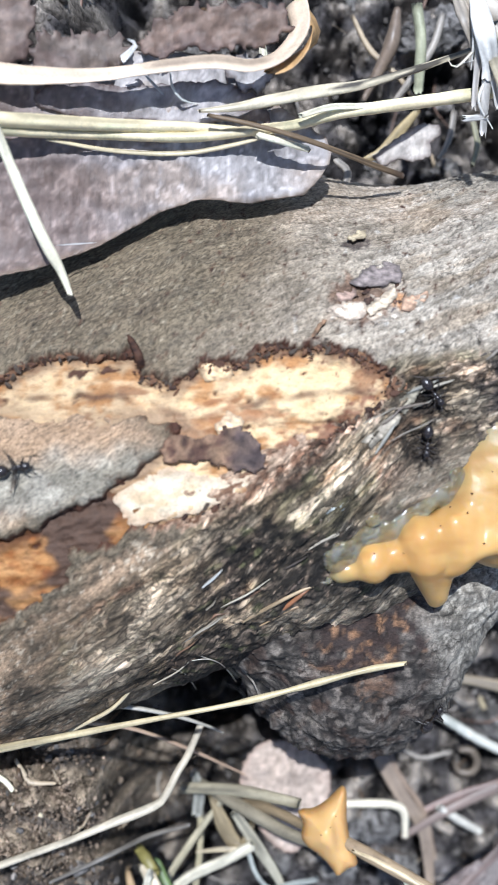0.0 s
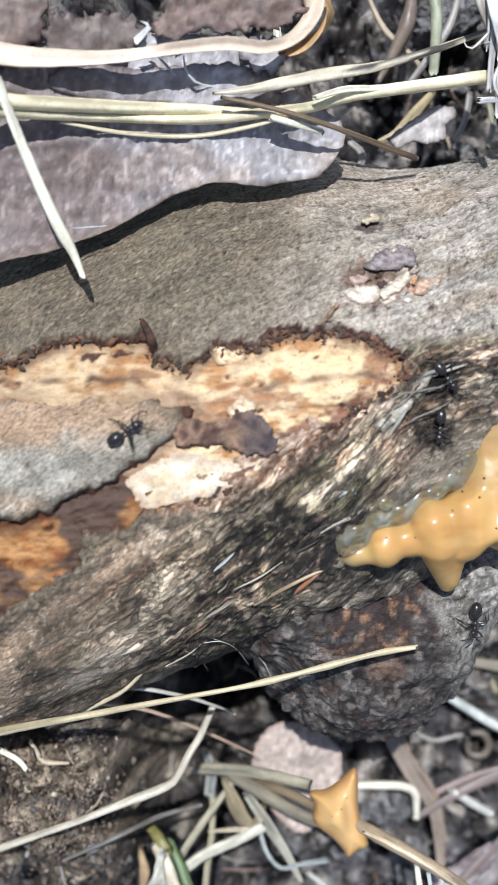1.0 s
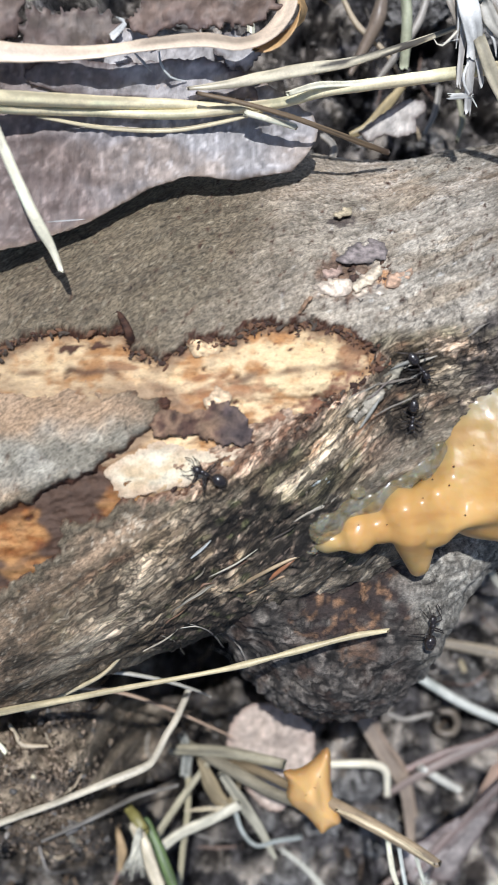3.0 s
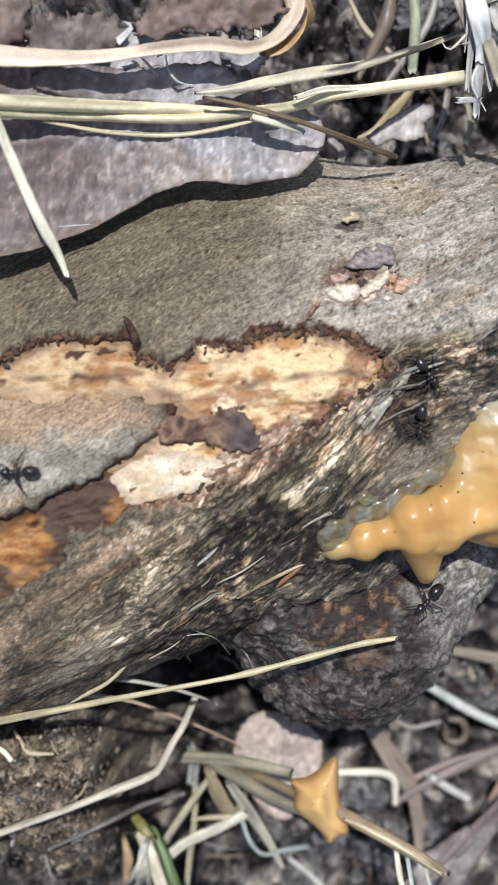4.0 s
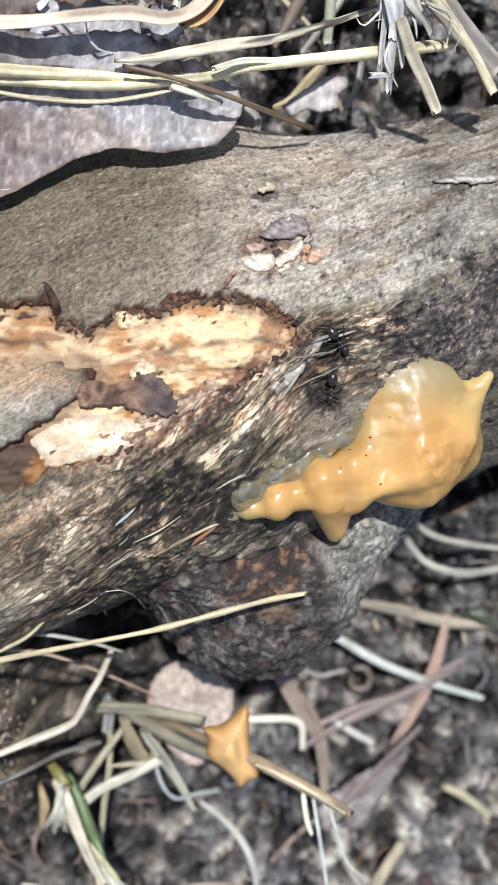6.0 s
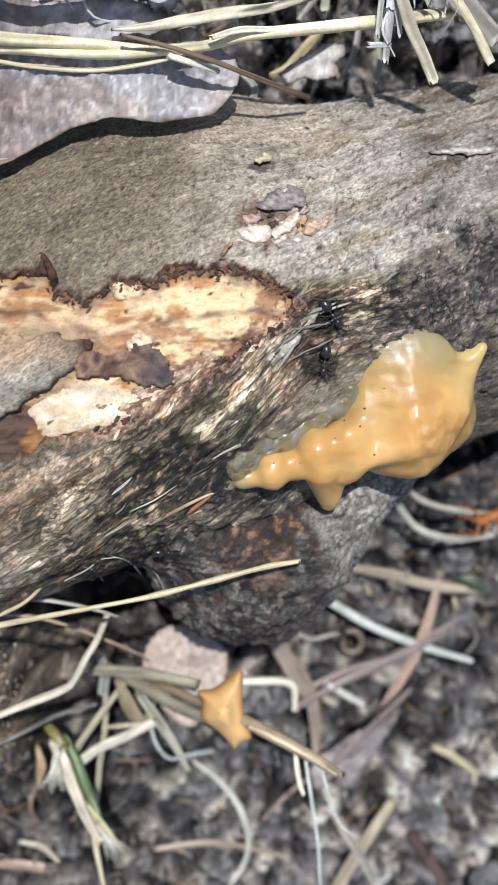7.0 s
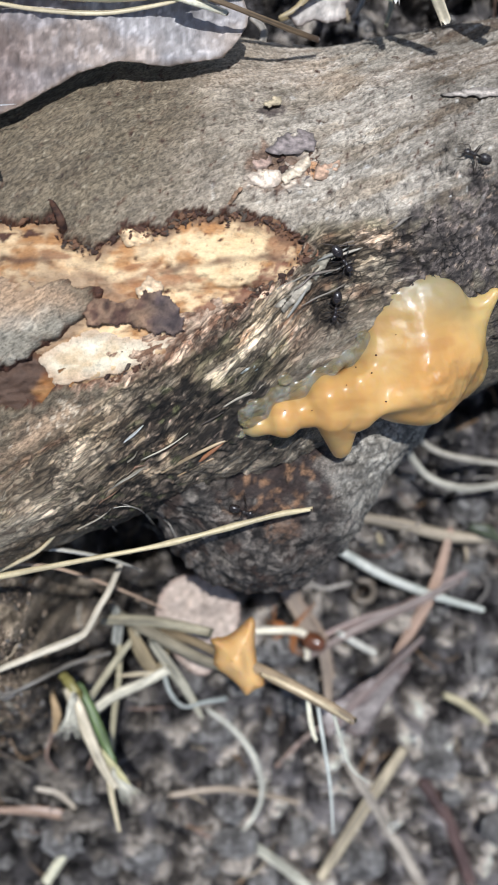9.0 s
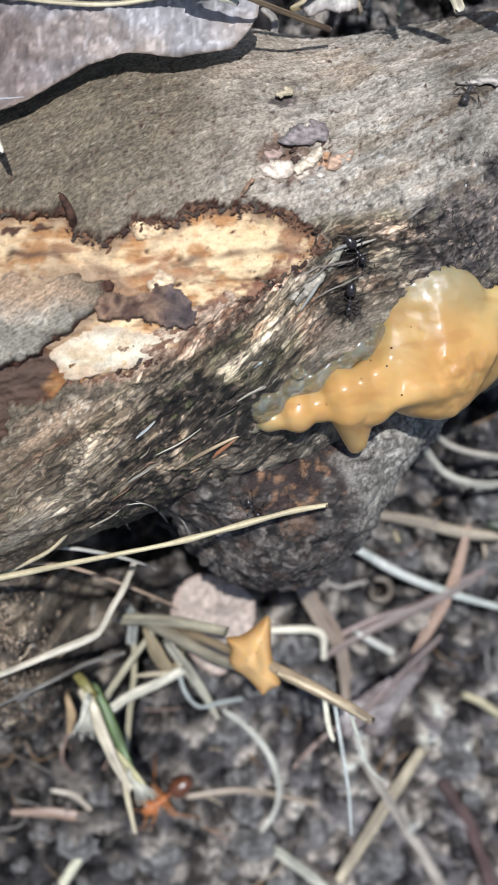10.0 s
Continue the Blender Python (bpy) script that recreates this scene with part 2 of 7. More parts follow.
def hashed(i, j, seed=0):
    """A fixed random number, 0 to 1, for each whole-numbered cell."""
    i, j = np.asarray(i).astype(int), np.asarray(j).astype(int)
    return PERM[(PERM[(i + seed * 13) & 255] + j * 7 + PERM[(j + seed) & 255]) & 255] / 255.0


def shreds(u, w, seed=0, width=0.9, length=5.5):
    """Torn strips along u: a number for each strip, and how near its edges are (1 in the gap)."""
    v = w / width + 0.9 * pn(u * 0.10, w * 0.22, seed) + 0.25 * pn(u * 0.45, w * 0.5, seed + 1)
    i = np.floor(v)
    t = u / length + 9 * hashed(i, i * 0, seed) + 0.35 * pn(u * 0.3, w * 1.2, seed + 2)
    j = np.floor(t)
    across, along = np.abs(v - i - 0.5) * 2, np.abs(t - j - 0.5) * 2
    gap = np.maximum(step(0.62, 1.0, across), step(0.86, 1.0, along))
    return hashed(i, j, seed), hashed(i, j, seed + 5), gap


def step(a, b, v):
    t = np.clip((v - a) / (b - a), 0, 1)
    return t * t * (3 - 2 * t)


def mix(a, b, f):
    f = np.asarray(f)[..., None]
    return np.asarray(a) * (1 - f) + np.asarray(b) * f


def outline_distance(x, y, outline):
    """Signed distance to a closed outline, positive inside."""
    p = np.array([q[:2] for q in outline], float)
    best, inside = np.full(x.shape, 1e9), np.zeros(x.shape, bool)
    for (ax, ay), (bx, by) in zip(p, np.roll(p, -1, 0)):
        dx, dy = bx - ax, by - ay
        t = np.clip(((x - ax) * dx + (y - ay) * dy) / (dx * dx + dy * dy + 1e-9), 0, 1)
        best = np.minimum(best, np.hypot(x - ax - t * dx, y - ay - t * dy))
        with np.errstate(divide="ignore", invalid="ignore"):
            inside ^= ((ay > y) != (by > y)) & (x < dx * (y - ay) / (dy if dy else 1e-9) + ax)
    return np.where(inside, best, -best)


def spot(x, y, cx, cy, rx, ry=None, turn=0):
    """A soft round patch, 1 at its centre."""
    c, s = math.cos(radians(turn)), math.sin(radians(turn))
    u, v = (x - cx) * c + (y - cy) * s, -(x - cx) * s + (y - cy) * c
    return np.exp(-(u / rx) ** 2 - (v / (ry or rx)) ** 2)


def mesh_object(name, verts, faces, tone, material, parent=None, label="", smooth=True, thin=None, fields=None):
    """One mesh from millimetres, with its tone on the points."""
    me = bpy.data.meshes.new(name)
    verts = np.asarray(verts, float) * 0.001
    if isinstance(faces, np.ndarray):
        k = faces.shape[1]
        me.vertices.add(len(verts))
        me.vertices.foreach_set("co", verts.ravel())
        me.loops.add(faces.size)
        me.loops.foreach_set("vertex_index", faces.ravel().astype(np.int32))
        me.polygons.add(len(faces))
        me.polygons.foreach_set("loop_start", np.arange(0, faces.size, k, dtype=np.int32))
        me.update(calc_edges=True)
        me.validate()
    else:
        me.from_pydata(verts.tolist(), [], faces)
    me.polygons.foreach_set("use_smooth", np.full(len(me.polygons), smooth))
    tone = np.broadcast_to(np.asarray(tone, float), (len(verts), 3))
    data = np.ones((len(verts), 4))
    data[:, :3] = np.clip(tone, 0.002, 0.95)
    me.attributes.new("tone", "FLOAT_COLOR", "POINT").data.foreach_set("color", data.ravel())
    if thin is not None:
        me.attributes.new("thin", "FLOAT", "POINT").data.foreach_set("value", np.asarray(thin, float).ravel())
    for key, values in (fields or {}).items():
        values = np.asarray(values, float)
        if values.ndim == 2:
            me.attributes.new(key, "FLOAT_VECTOR", "POINT").data.foreach_set("vector", values.ravel())
        else:
            me.attributes.new(key, "FLOAT", "POINT").data.foreach_set("value", values)
    me.materials.append(material)
    ob = new(name, me)
    if parent:
        ob.parent = parent
    if label:
        ob["label"] = label
    return ob


def grid_faces(nu, nv, wrap=False):
    i, j = np.meshgrid(np.arange(nu - 1), np.arange(nv if wrap else nv - 1), indexing="ij")
    a, b = i * nv + j, i * nv + (j + 1) % nv
    return np.stack([a, a + nv, b + nv, b], -1).reshape(-1, 4)


def thing(name, label, category, group="", kind=""):
    ob = new(name)
    ob.empty_display_size = 0.002
    return tagged(ob, label, category, group, kind)


def centred(ob):
    """Moves an object's origin to the middle of its base."""
    me = ob.data
    co = np.empty(len(me.vertices) * 3)
    me.vertices.foreach_get("co", co)
    co = co.reshape(-1, 3)
    c = np.array([co[:, 0].mean(), co[:, 1].mean(), co[:, 2].min()])
    me.vertices.foreach_set("co", (co - c).ravel())
    me.update()
    ob.location = Vector(c)
    return ob


def relax(ob, rounds, amount=0.5):
    """Rounds an object off by drawing each point towards its neighbours."""
    me = ob.data
    co, ed = np.empty(len(me.vertices) * 3), np.empty(len(me.edges) * 2, dtype=np.int32)
    me.vertices.foreach_get("co", co)
    me.edges.foreach_get("vertices", ed)
    co, ed = co.reshape(-1, 3), ed.reshape(-1, 2)
    n = len(co)
    count = np.maximum(np.bincount(ed.ravel(), minlength=n), 1)
    for _ in range(rounds):
        mean = np.stack([np.bincount(ed[:, 0], co[ed[:, 1], k], n) + np.bincount(ed[:, 1], co[ed[:, 0], k], n) for k in range(3)], 1) / count[:, None]
        co = co + amount * (mean - co)
    me.vertices.foreach_set("co", co.ravel())
    me.update()
    return ob


def nets(lo, hi, pitch, field):
    """A closed skin where field(x, y, z) is nought: one point in each cell that it crosses."""
    ax = [np.arange(a, b + pitch, pitch) for a, b in zip(lo, hi)]
    d = field(*np.meshgrid(*ax, indexing="ij"))
    inside = d < 0
    n = np.array(d.shape) - 1
    total, count = np.zeros((*n, 3)), np.zeros(n)
    corners = list(itertools.product((0, 1), repeat=3))
    for a, b in itertools.combinations(corners, 2):
        if sum(abs(p - q) for p, q in zip(a, b)) != 1:
            continue
        da, db = (d[tuple(slice(k, k + m) for k, m in zip(c, n))] for c in (a, b))
        cross = (da < 0) != (db < 0)
        t = np.where(cross, da / np.where(cross, da - db, 1), 0)
        count += cross
        for k in range(3):
            total[..., k] += cross * (a[k] + t * (b[k] - a[k]))
    cell = count > 0
    index = np.full(n, -1)
    index[cell] = np.arange(cell.sum())
    at = np.argwhere(cell) + total[cell] / count[cell][:, None]
    verts = np.array(lo) + at * pitch
    faces = []
    for k in range(3):
        u, v = (k + 1) % 3, (k + 2) % 3
        one, two = inside, np.roll(inside, -1, k)
        edge = one != two
        idx = np.argwhere(edge)
        ok = (idx[:, k] < n[k]) & (idx[:, u] > 0) & (idx[:, v] > 0) & (idx[:, u] < n[u]) & (idx[:, v] < n[v])
        idx = idx[ok]
        flip = one[tuple(idx.T)]
        q = []
        for du, dv in ((0, 0), (-1, 0), (-1, -1), (0, -1)):
            c = idx.copy()
            c[:, u] += du
            c[:, v] += dv
            q.append(index[tuple(c.T)])
        q = np.stack(q, 1)
        faces.append(np.where(flip[:, None], q, q[:, ::-1]))
    return verts, np.vstack(faces)


def smooth_min(a, b, k):
    h = np.maximum(k - np.abs(a - b), 0) / k
    return np.minimum(a, b) - h * h * k * 0.25


def ellipsoid(x, y, z, c, r):
    """About the distance to an ellipsoid."""
    p = np.sqrt(((x - c[0]) / r[0]) ** 2 + ((y - c[1]) / r[1]) ** 2 + ((z - c[2]) / r[2]) ** 2)
    q = np.sqrt(((x - c[0]) / r[0] ** 2) ** 2 + ((y - c[1]) / r[1] ** 2) ** 2 + ((z - c[2]) / r[2] ** 2) ** 2)
    return p * (p - 1) / np.maximum(q, 1e-6)


def finger(x, y, z, a, b, ra, rb):
    """The distance to a round-ended rod that tapers from a to b."""
    a, b = np.array(a, float), np.array(b, float)
    ab = b - a
    t = np.clip(((x - a[0]) * ab[0] + (y - a[1]) * ab[1] + (z - a[2]) * ab[2]) / (ab @ ab), 0, 1)
    return np.sqrt((x - a[0] - t * ab[0]) ** 2 + (y - a[1] - t * ab[1]) ** 2 + (z - a[2] - t * ab[2]) ** 2) - (ra + t * (rb - ra))


def rounded(outline, rounds=2):
    """Cuts the corners of a closed outline."""
    p = np.array(outline, float)
    for _ in range(rounds):
        q = np.roll(p, -1, 0)
        p = np.stack([0.75 * p + 0.25 * q, 0.25 * p + 0.75 * q], 1).reshape(-1, p.shape[1])
    return [tuple(q) for q in p]


def spline(points, gap=0.8):
    """A smooth line through the points, in even steps."""
    p = np.array(points, float)
    p = np.vstack([2 * p[0] - p[1], p, 2 * p[-1] - p[-2]])
    out = []
    for k in range(1, len(p) - 2):
        n = max(2, int(np.linalg.norm(p[k + 1] - p[k]) / gap))
        t = np.linspace(0, 1, n, endpoint=False)[:, None]
        a, b, c, d = p[k - 1], p[k], p[k + 1], p[k + 2]
        out.append(0.5 * (2 * b + (c - a) * t + (2 * a - 5 * b + 4 * c - d) * t ** 2 + (3 * b - a - 3 * c + d) * t ** 3))
    return np.vstack(out + [p[-2:-1]])


def tube(points, radius, flat=1.0, sides=8, gap=0.8, seed=0, twist=0.0, rough=0.06, ragged=0.0):
    """Points and faces of a stem with tapering radii (mm); flat below 1 makes it a blade. Also length and angle of each point."""
    c = spline(points, gap)
    n = len(c)
    s = np.linspace(0, 1, n)
    rad = np.interp(s, np.linspace(0, 1, len(radius)), radius) if np.ndim(radius) else np.full(n, radius)
    d = np.gradient(c, axis=0)
    d /= np.linalg.norm(d, axis=1)[:, None]
    up = np.array([0, 0, 1.0]) - d * d[:, 2:]
    up /= np.maximum(np.linalg.norm(up, axis=1)[:, None], 1e-6)
    side = np.cross(d, up)
    a = np.linspace(0, 2 * np.pi, sides, endpoint=False)
    tw = a[None, :] * 0 + (twist * s)[:, None]
    ca, sa = np.cos(a)[None, :], np.sin(a)[None, :] * flat
    u, v = ca * np.cos(tw) - sa * np.sin(tw), ca * np.sin(tw) + sa * np.cos(tw)
    wob = 1 + 0.08 * np.cos(3 * a[None, :] + seed) + rough * pn(s[:, None] * n * 0.35 + seed, a[None, :] * 1.3 + seed * 3.1, 2)
    q = c[:, None, :] + (side[:, None, :] * u[..., None] + up[:, None, :] * v[..., None]) * (rad[:, None] * wob)[..., None]
    if ragged:
        q[-1] += d[-1] * (ragged * RNG.uniform(-1, 1.2, (sides, 1)))
        q[0] -= d[0] * (ragged * RNG.uniform(-1, 1.2, (sides, 1)))
    verts = q.reshape(-1, 3)
    faces = [tuple(f) for f in grid_faces(n, sides, True)]
    faces += [tuple(range(sides))[::-1], tuple((n - 1) * sides + k for k in range(sides))]
    return verts, faces, np.repeat(s, sides), np.tile(a, n), n


def straw_tone(s, a, n, colour, seed=0, spots=0.0, dark_end=0.0, bands=0.0):
    """Streaks along the stem, with mould specks and a stained end."""
    col = np.array(colour, float)
    streak = pn(a * 1.6 + seed, s * 3 + seed * 2, 1) * 0.6 + pn(a * 4 + seed, s * 7, 4) * 0.8
    cloud = pn(s * n * 0.12 + seed, a * 0.4, 6)
    t = col[None, :] * (1 + 0.34 * streak + 0.22 * cloud)[:, None]
    # a dark split here and there along the stem
    groove = np.maximum(np.cos(a - 1.2 - seed % 1.0), np.cos(a - 2.2 + seed % 0.7))
    t = t * (1 - 0.5 * step(0.93, 1.0, groove) * step(-0.1, 0.25, pn(s * n * 0.05 + seed, s * 0 + 2.5, 3)))[:, None]
    if spots:
        f = step(0.1, 0.35, pn(s * n * 0.22 + seed, a * 1.4, 8)) * spots
        if spots > 0.8:
            f = np.maximum(f * 0.4, 0.95 * step(0.38, 0.5, s + 0.12 * pn(a * 1.5, s * n * 0.1, 12)) * step(-0.25, 0.1, pn(s * n * 0.12 + seed, a * 0.9, 13)))
        t = mix(t, (0.05, 0.042, 0.035), f)
    if bands:
        f = step(0.02, 0.08, pn(s * n * 0.11 + seed * 3, a * 0, 9)) * bands
        t = mix(t, col * np.array([0.42, 0.50, 0.48]), f)
    if dark_end:
        t = mix(t, (0.05, 0.03, 0.02), step(1 - dark_end, 1, s) * 0.9)
    return t


CREAM, TAN, GREY, WHITE = (0.88, 0.80, 0.58), (0.46, 0.36, 0.24), (0.35, 0.31, 0.26), (0.66, 0.63, 0.57)
BROWN, RUST = (0.20, 0.12, 0.06), (0.24, 0.155, 0.115)


def straw(name, points, radius, colour, label, flat=1.0, category="dry grass", group="dry grass straws", sides=12, spots=0.0, dark_end=0.0, bands=0.0, ragged=0.25, twist=0.0, parent=None, gap=0.8):
    seed = len(bpy.data.objects) * 0.37
    v, f, s, a, n = tube(points, radius, flat, sides, gap, seed, twist, 0.08, ragged)
    ob = mesh_object(name, v, f, straw_tone(s, a, n, colour, seed, spots, dark_end, bands), STRAW, parent, label if parent else "")
    if parent is None:
        tagged(centred(ob), label, category, group)
    return ob


def sheet(name, outline, height, thick, tone, material, parent=None, label="", pitch=0.6, ragged=0.4, seed=0, under=None):
    """A thin curved piece with a ragged edge: top by height(x, y), its own thickness, closed round the rim."""
    p = np.array([q[:2] for q in outline], float)
    x0, y0, x1, y1 = *(p.min(0) - pitch), *(p.max(0) + pitch)
    xs, ys = np.arange(x0, x1 + pitch, pitch), np.arange(y0, y1 + pitch, pitch)
    x, y = np.meshgrid(xs, ys, indexing="ij")
    d = outline_distance(x, y, outline) + ragged * fbm(x * 0.9, y * 0.9, 3, seed + 40)
    # draw the rim's points on to the outline itself
    gx, gy = np.gradient(d, pitch)
    near = (np.abs(d) < pitch * 0.75)
    g2 = np.maximum(gx ** 2 + gy ** 2, 0.2)
    x, y = np.where(near, x - d * gx / g2 * 0.9, x), np.where(near, y - d * gy / g2 * 0.9, y)
    keep = (d > -0.1 * pitch) | near
    f = grid_faces(len(xs), len(ys))
    f = f[keep.ravel()[f].all(1)]
    used = np.unique(f)
    back = np.full(x.size, -1)
    back[used] = np.arange(len(used))
    f = back[f]
    X, Y, Dd = x.ravel()[used], y.ravel()[used], np.maximum(d.ravel()[used], 0)
    top = height(X, Y)
    t = thick(Dd) if callable(thick) else np.full(len(X), thick)
    low = under(X, Y) if under else top - t
    n = len(X)
    v = np.vstack([np.stack([X, Y, top], 1), np.stack([X, Y, low], 1)])
    e = np.concatenate([f[:, [0, 1]], f[:, [1, 2]], f[:, [2, 3]], f[:, [3, 0]]])
    key = np.sort(e, 1)
    _, inv, cnt = np.unique(key[:, 0] * n + key[:, 1], return_inverse=True, return_counts=True)
    rim = e[cnt[inv] == 1]
    faces = np.vstack([f, f[:, ::-1] + n, np.stack([rim[:, 1], rim[:, 0], rim[:, 0] + n, rim[:, 1] + n], 1)])
    col = tone(X, Y, Dd) if callable(tone) else np.broadcast_to(tone, (n, 3))
    return mesh_object(name, v, faces, np.vstack([col, col * 0.8]), material, parent, label), X, Y, Dd


def pebble_mesh(seed, size, squash=0.7):
    bm = bmesh.new()
    bmesh.ops.create_icosphere(bm, subdivisions=2, radius=1)
    v = np.array([q.co for q in bm.verts])
    f = np.array([[q.index for q in p.verts] for p in bm.faces])
    bm.free()
    v = v * (1 + 0.22 * fbm(v[:, 0] * 1.3 + seed * 3, v[:, 1] * 1.3 + v[:, 2] * 0.9, 3, 97))[:, None]
    return v * np.array([1, 0.85, squash]) * size, f


# ---- the fallen limb ----
WOUND = [(-36.4, 10.1), (-30.7, 10.6), (-26.0, 13.1), (-20.3, 13.7), (-14.1, 13.8), (-13.1, 11.2), (-9.6, 9.9), (-5.5, 12.3), (-0.7, 12.3), (2.0, 14.2), (8.3, 14.3), (13.8, 12.9), (17.2, 10.0), (14.7, 6.5), (11.6, 5.0), (8.2, 1.7), (4.4, -1.1), (-0.0, -3.4), (-4.1, -5.3), (-8.2, -6.8), (-13.6, -7.1), (-16.6, -5.6), (-16.9, -3.0), (-12.8, -0.4), (-10.1, 2.3), (-8.2, 4.7), (-12.9, 6.4), (-21.7, 4.7), (-30.2, 6.5), (-35.7, 5.8)]
LOWER_WOUND = [(-34.8, -9.7), (-29.5, -8.7), (-25.5, -8.1), (-22.5, -5.6), (-17.5, -4.4), (-13.9, -6.4), (-16.3, -8.8), (-21.7, -9.8), (-22.6, -13.6), (-26.0, -16.0), (-30.1, -18.8), (-35.7, -22.3)]
SMALL_KNOT = [(13.4, 28.8)]
CREVICES = [(22.1, 9.0), (21.3, 3.0)]
DARK_FLAKE = [(-11.6, 2.2), (-9.5, 3.8), (-4.8, 3.4), (-2.1, 5.2), (0.8, 3.2), (1.9, -0.4), (-0.7, -1.0), (-5.5, 0.5), (-10.1, 0.7)]
PALE_FLAKE = [(-16.5, -3.6), (-13.5, -1.8), (-10.2, -0.1), (-6.8, -0.7), (-2.8, -1.6), (1.5, -0.9), (-1.1, -3.6), (-5.5, -5.3), (-9.6, -6.3), (-14.3, -7.0)]


def limb_masks(x, y):
    """Where the limb's surface changes its nature: bare wound, rim, fibres, black rot with painted shade of the hollow,
    old bark.
    """
    wob = 0.7 * fbm(x * 0.35, y * 0.5, 4, 11)
    d1 = outline_distance(x, y, WOUND) + wob
    d2 = outline_distance(x, y, LOWER_WOUND) + wob
    bare = np.maximum(d1, d2)
    c = np.interp(x, [-60, -37, -21.7, -1.5, 11.3, 19.5, 36, 60], [-40, -31, -24, -8.5, 3, 11.5, 17, 24])
    w = y - c
    fib = step(-16, -8, w + 2.5 * pn(x * 0.12, y * 0.12, 3)) * (1 - step(3.5, 6.5, w + np.interp(x, [12, 20, 30, 40], [0, 2.5, 6.0, 7.0]) + 1.5 * pn(x * 0.15, y * 0.15, 4))) * step(-30, -14, x + 3 * pn(x * 0.1, y * 0.1, 5)) * (1 - step(28, 40, x + 3 * pn(x * 0.1, y * 0.1, 6)))
    # the last two spots paint in shade under the gum and by the hollow
    rot_and_shade = np.maximum.reduce([1.1 * spot(x, y, 0.5, -10.5, 6.5, 3.2, 25), 1.15 * spot(x, y, 6.5, -12.5, 8.5, 4.0, 28), 0.6 * spot(x, y, -3.0, -15.0, 7.0, 4.0, 25), 0.34 * spot(x, y, 22.5, 7.0, 4.0, 5.5, 40), 0.95 * spot(x, y, 36, 11, 9, 6.5, 20), 0.95 * spot(x, y, 44, 14, 8, 8), 0.5 * spot(x, y, -4, -17, 8, 4, 20), 0.6 * spot(x, y, 40, 2, 9, 7), 0.35 * spot(x, y, 14, -16, 9, 3.5), 1.3 * spot(x, y, -2, -26, 10, 6, 10)])
    rot_and_shade = step(0.2, 0.62, rot_and_shade + 0.35 * fbm(x * 0.5, y * 0.5, 4, 21))
    return bare, w, fib, rot_and_shade


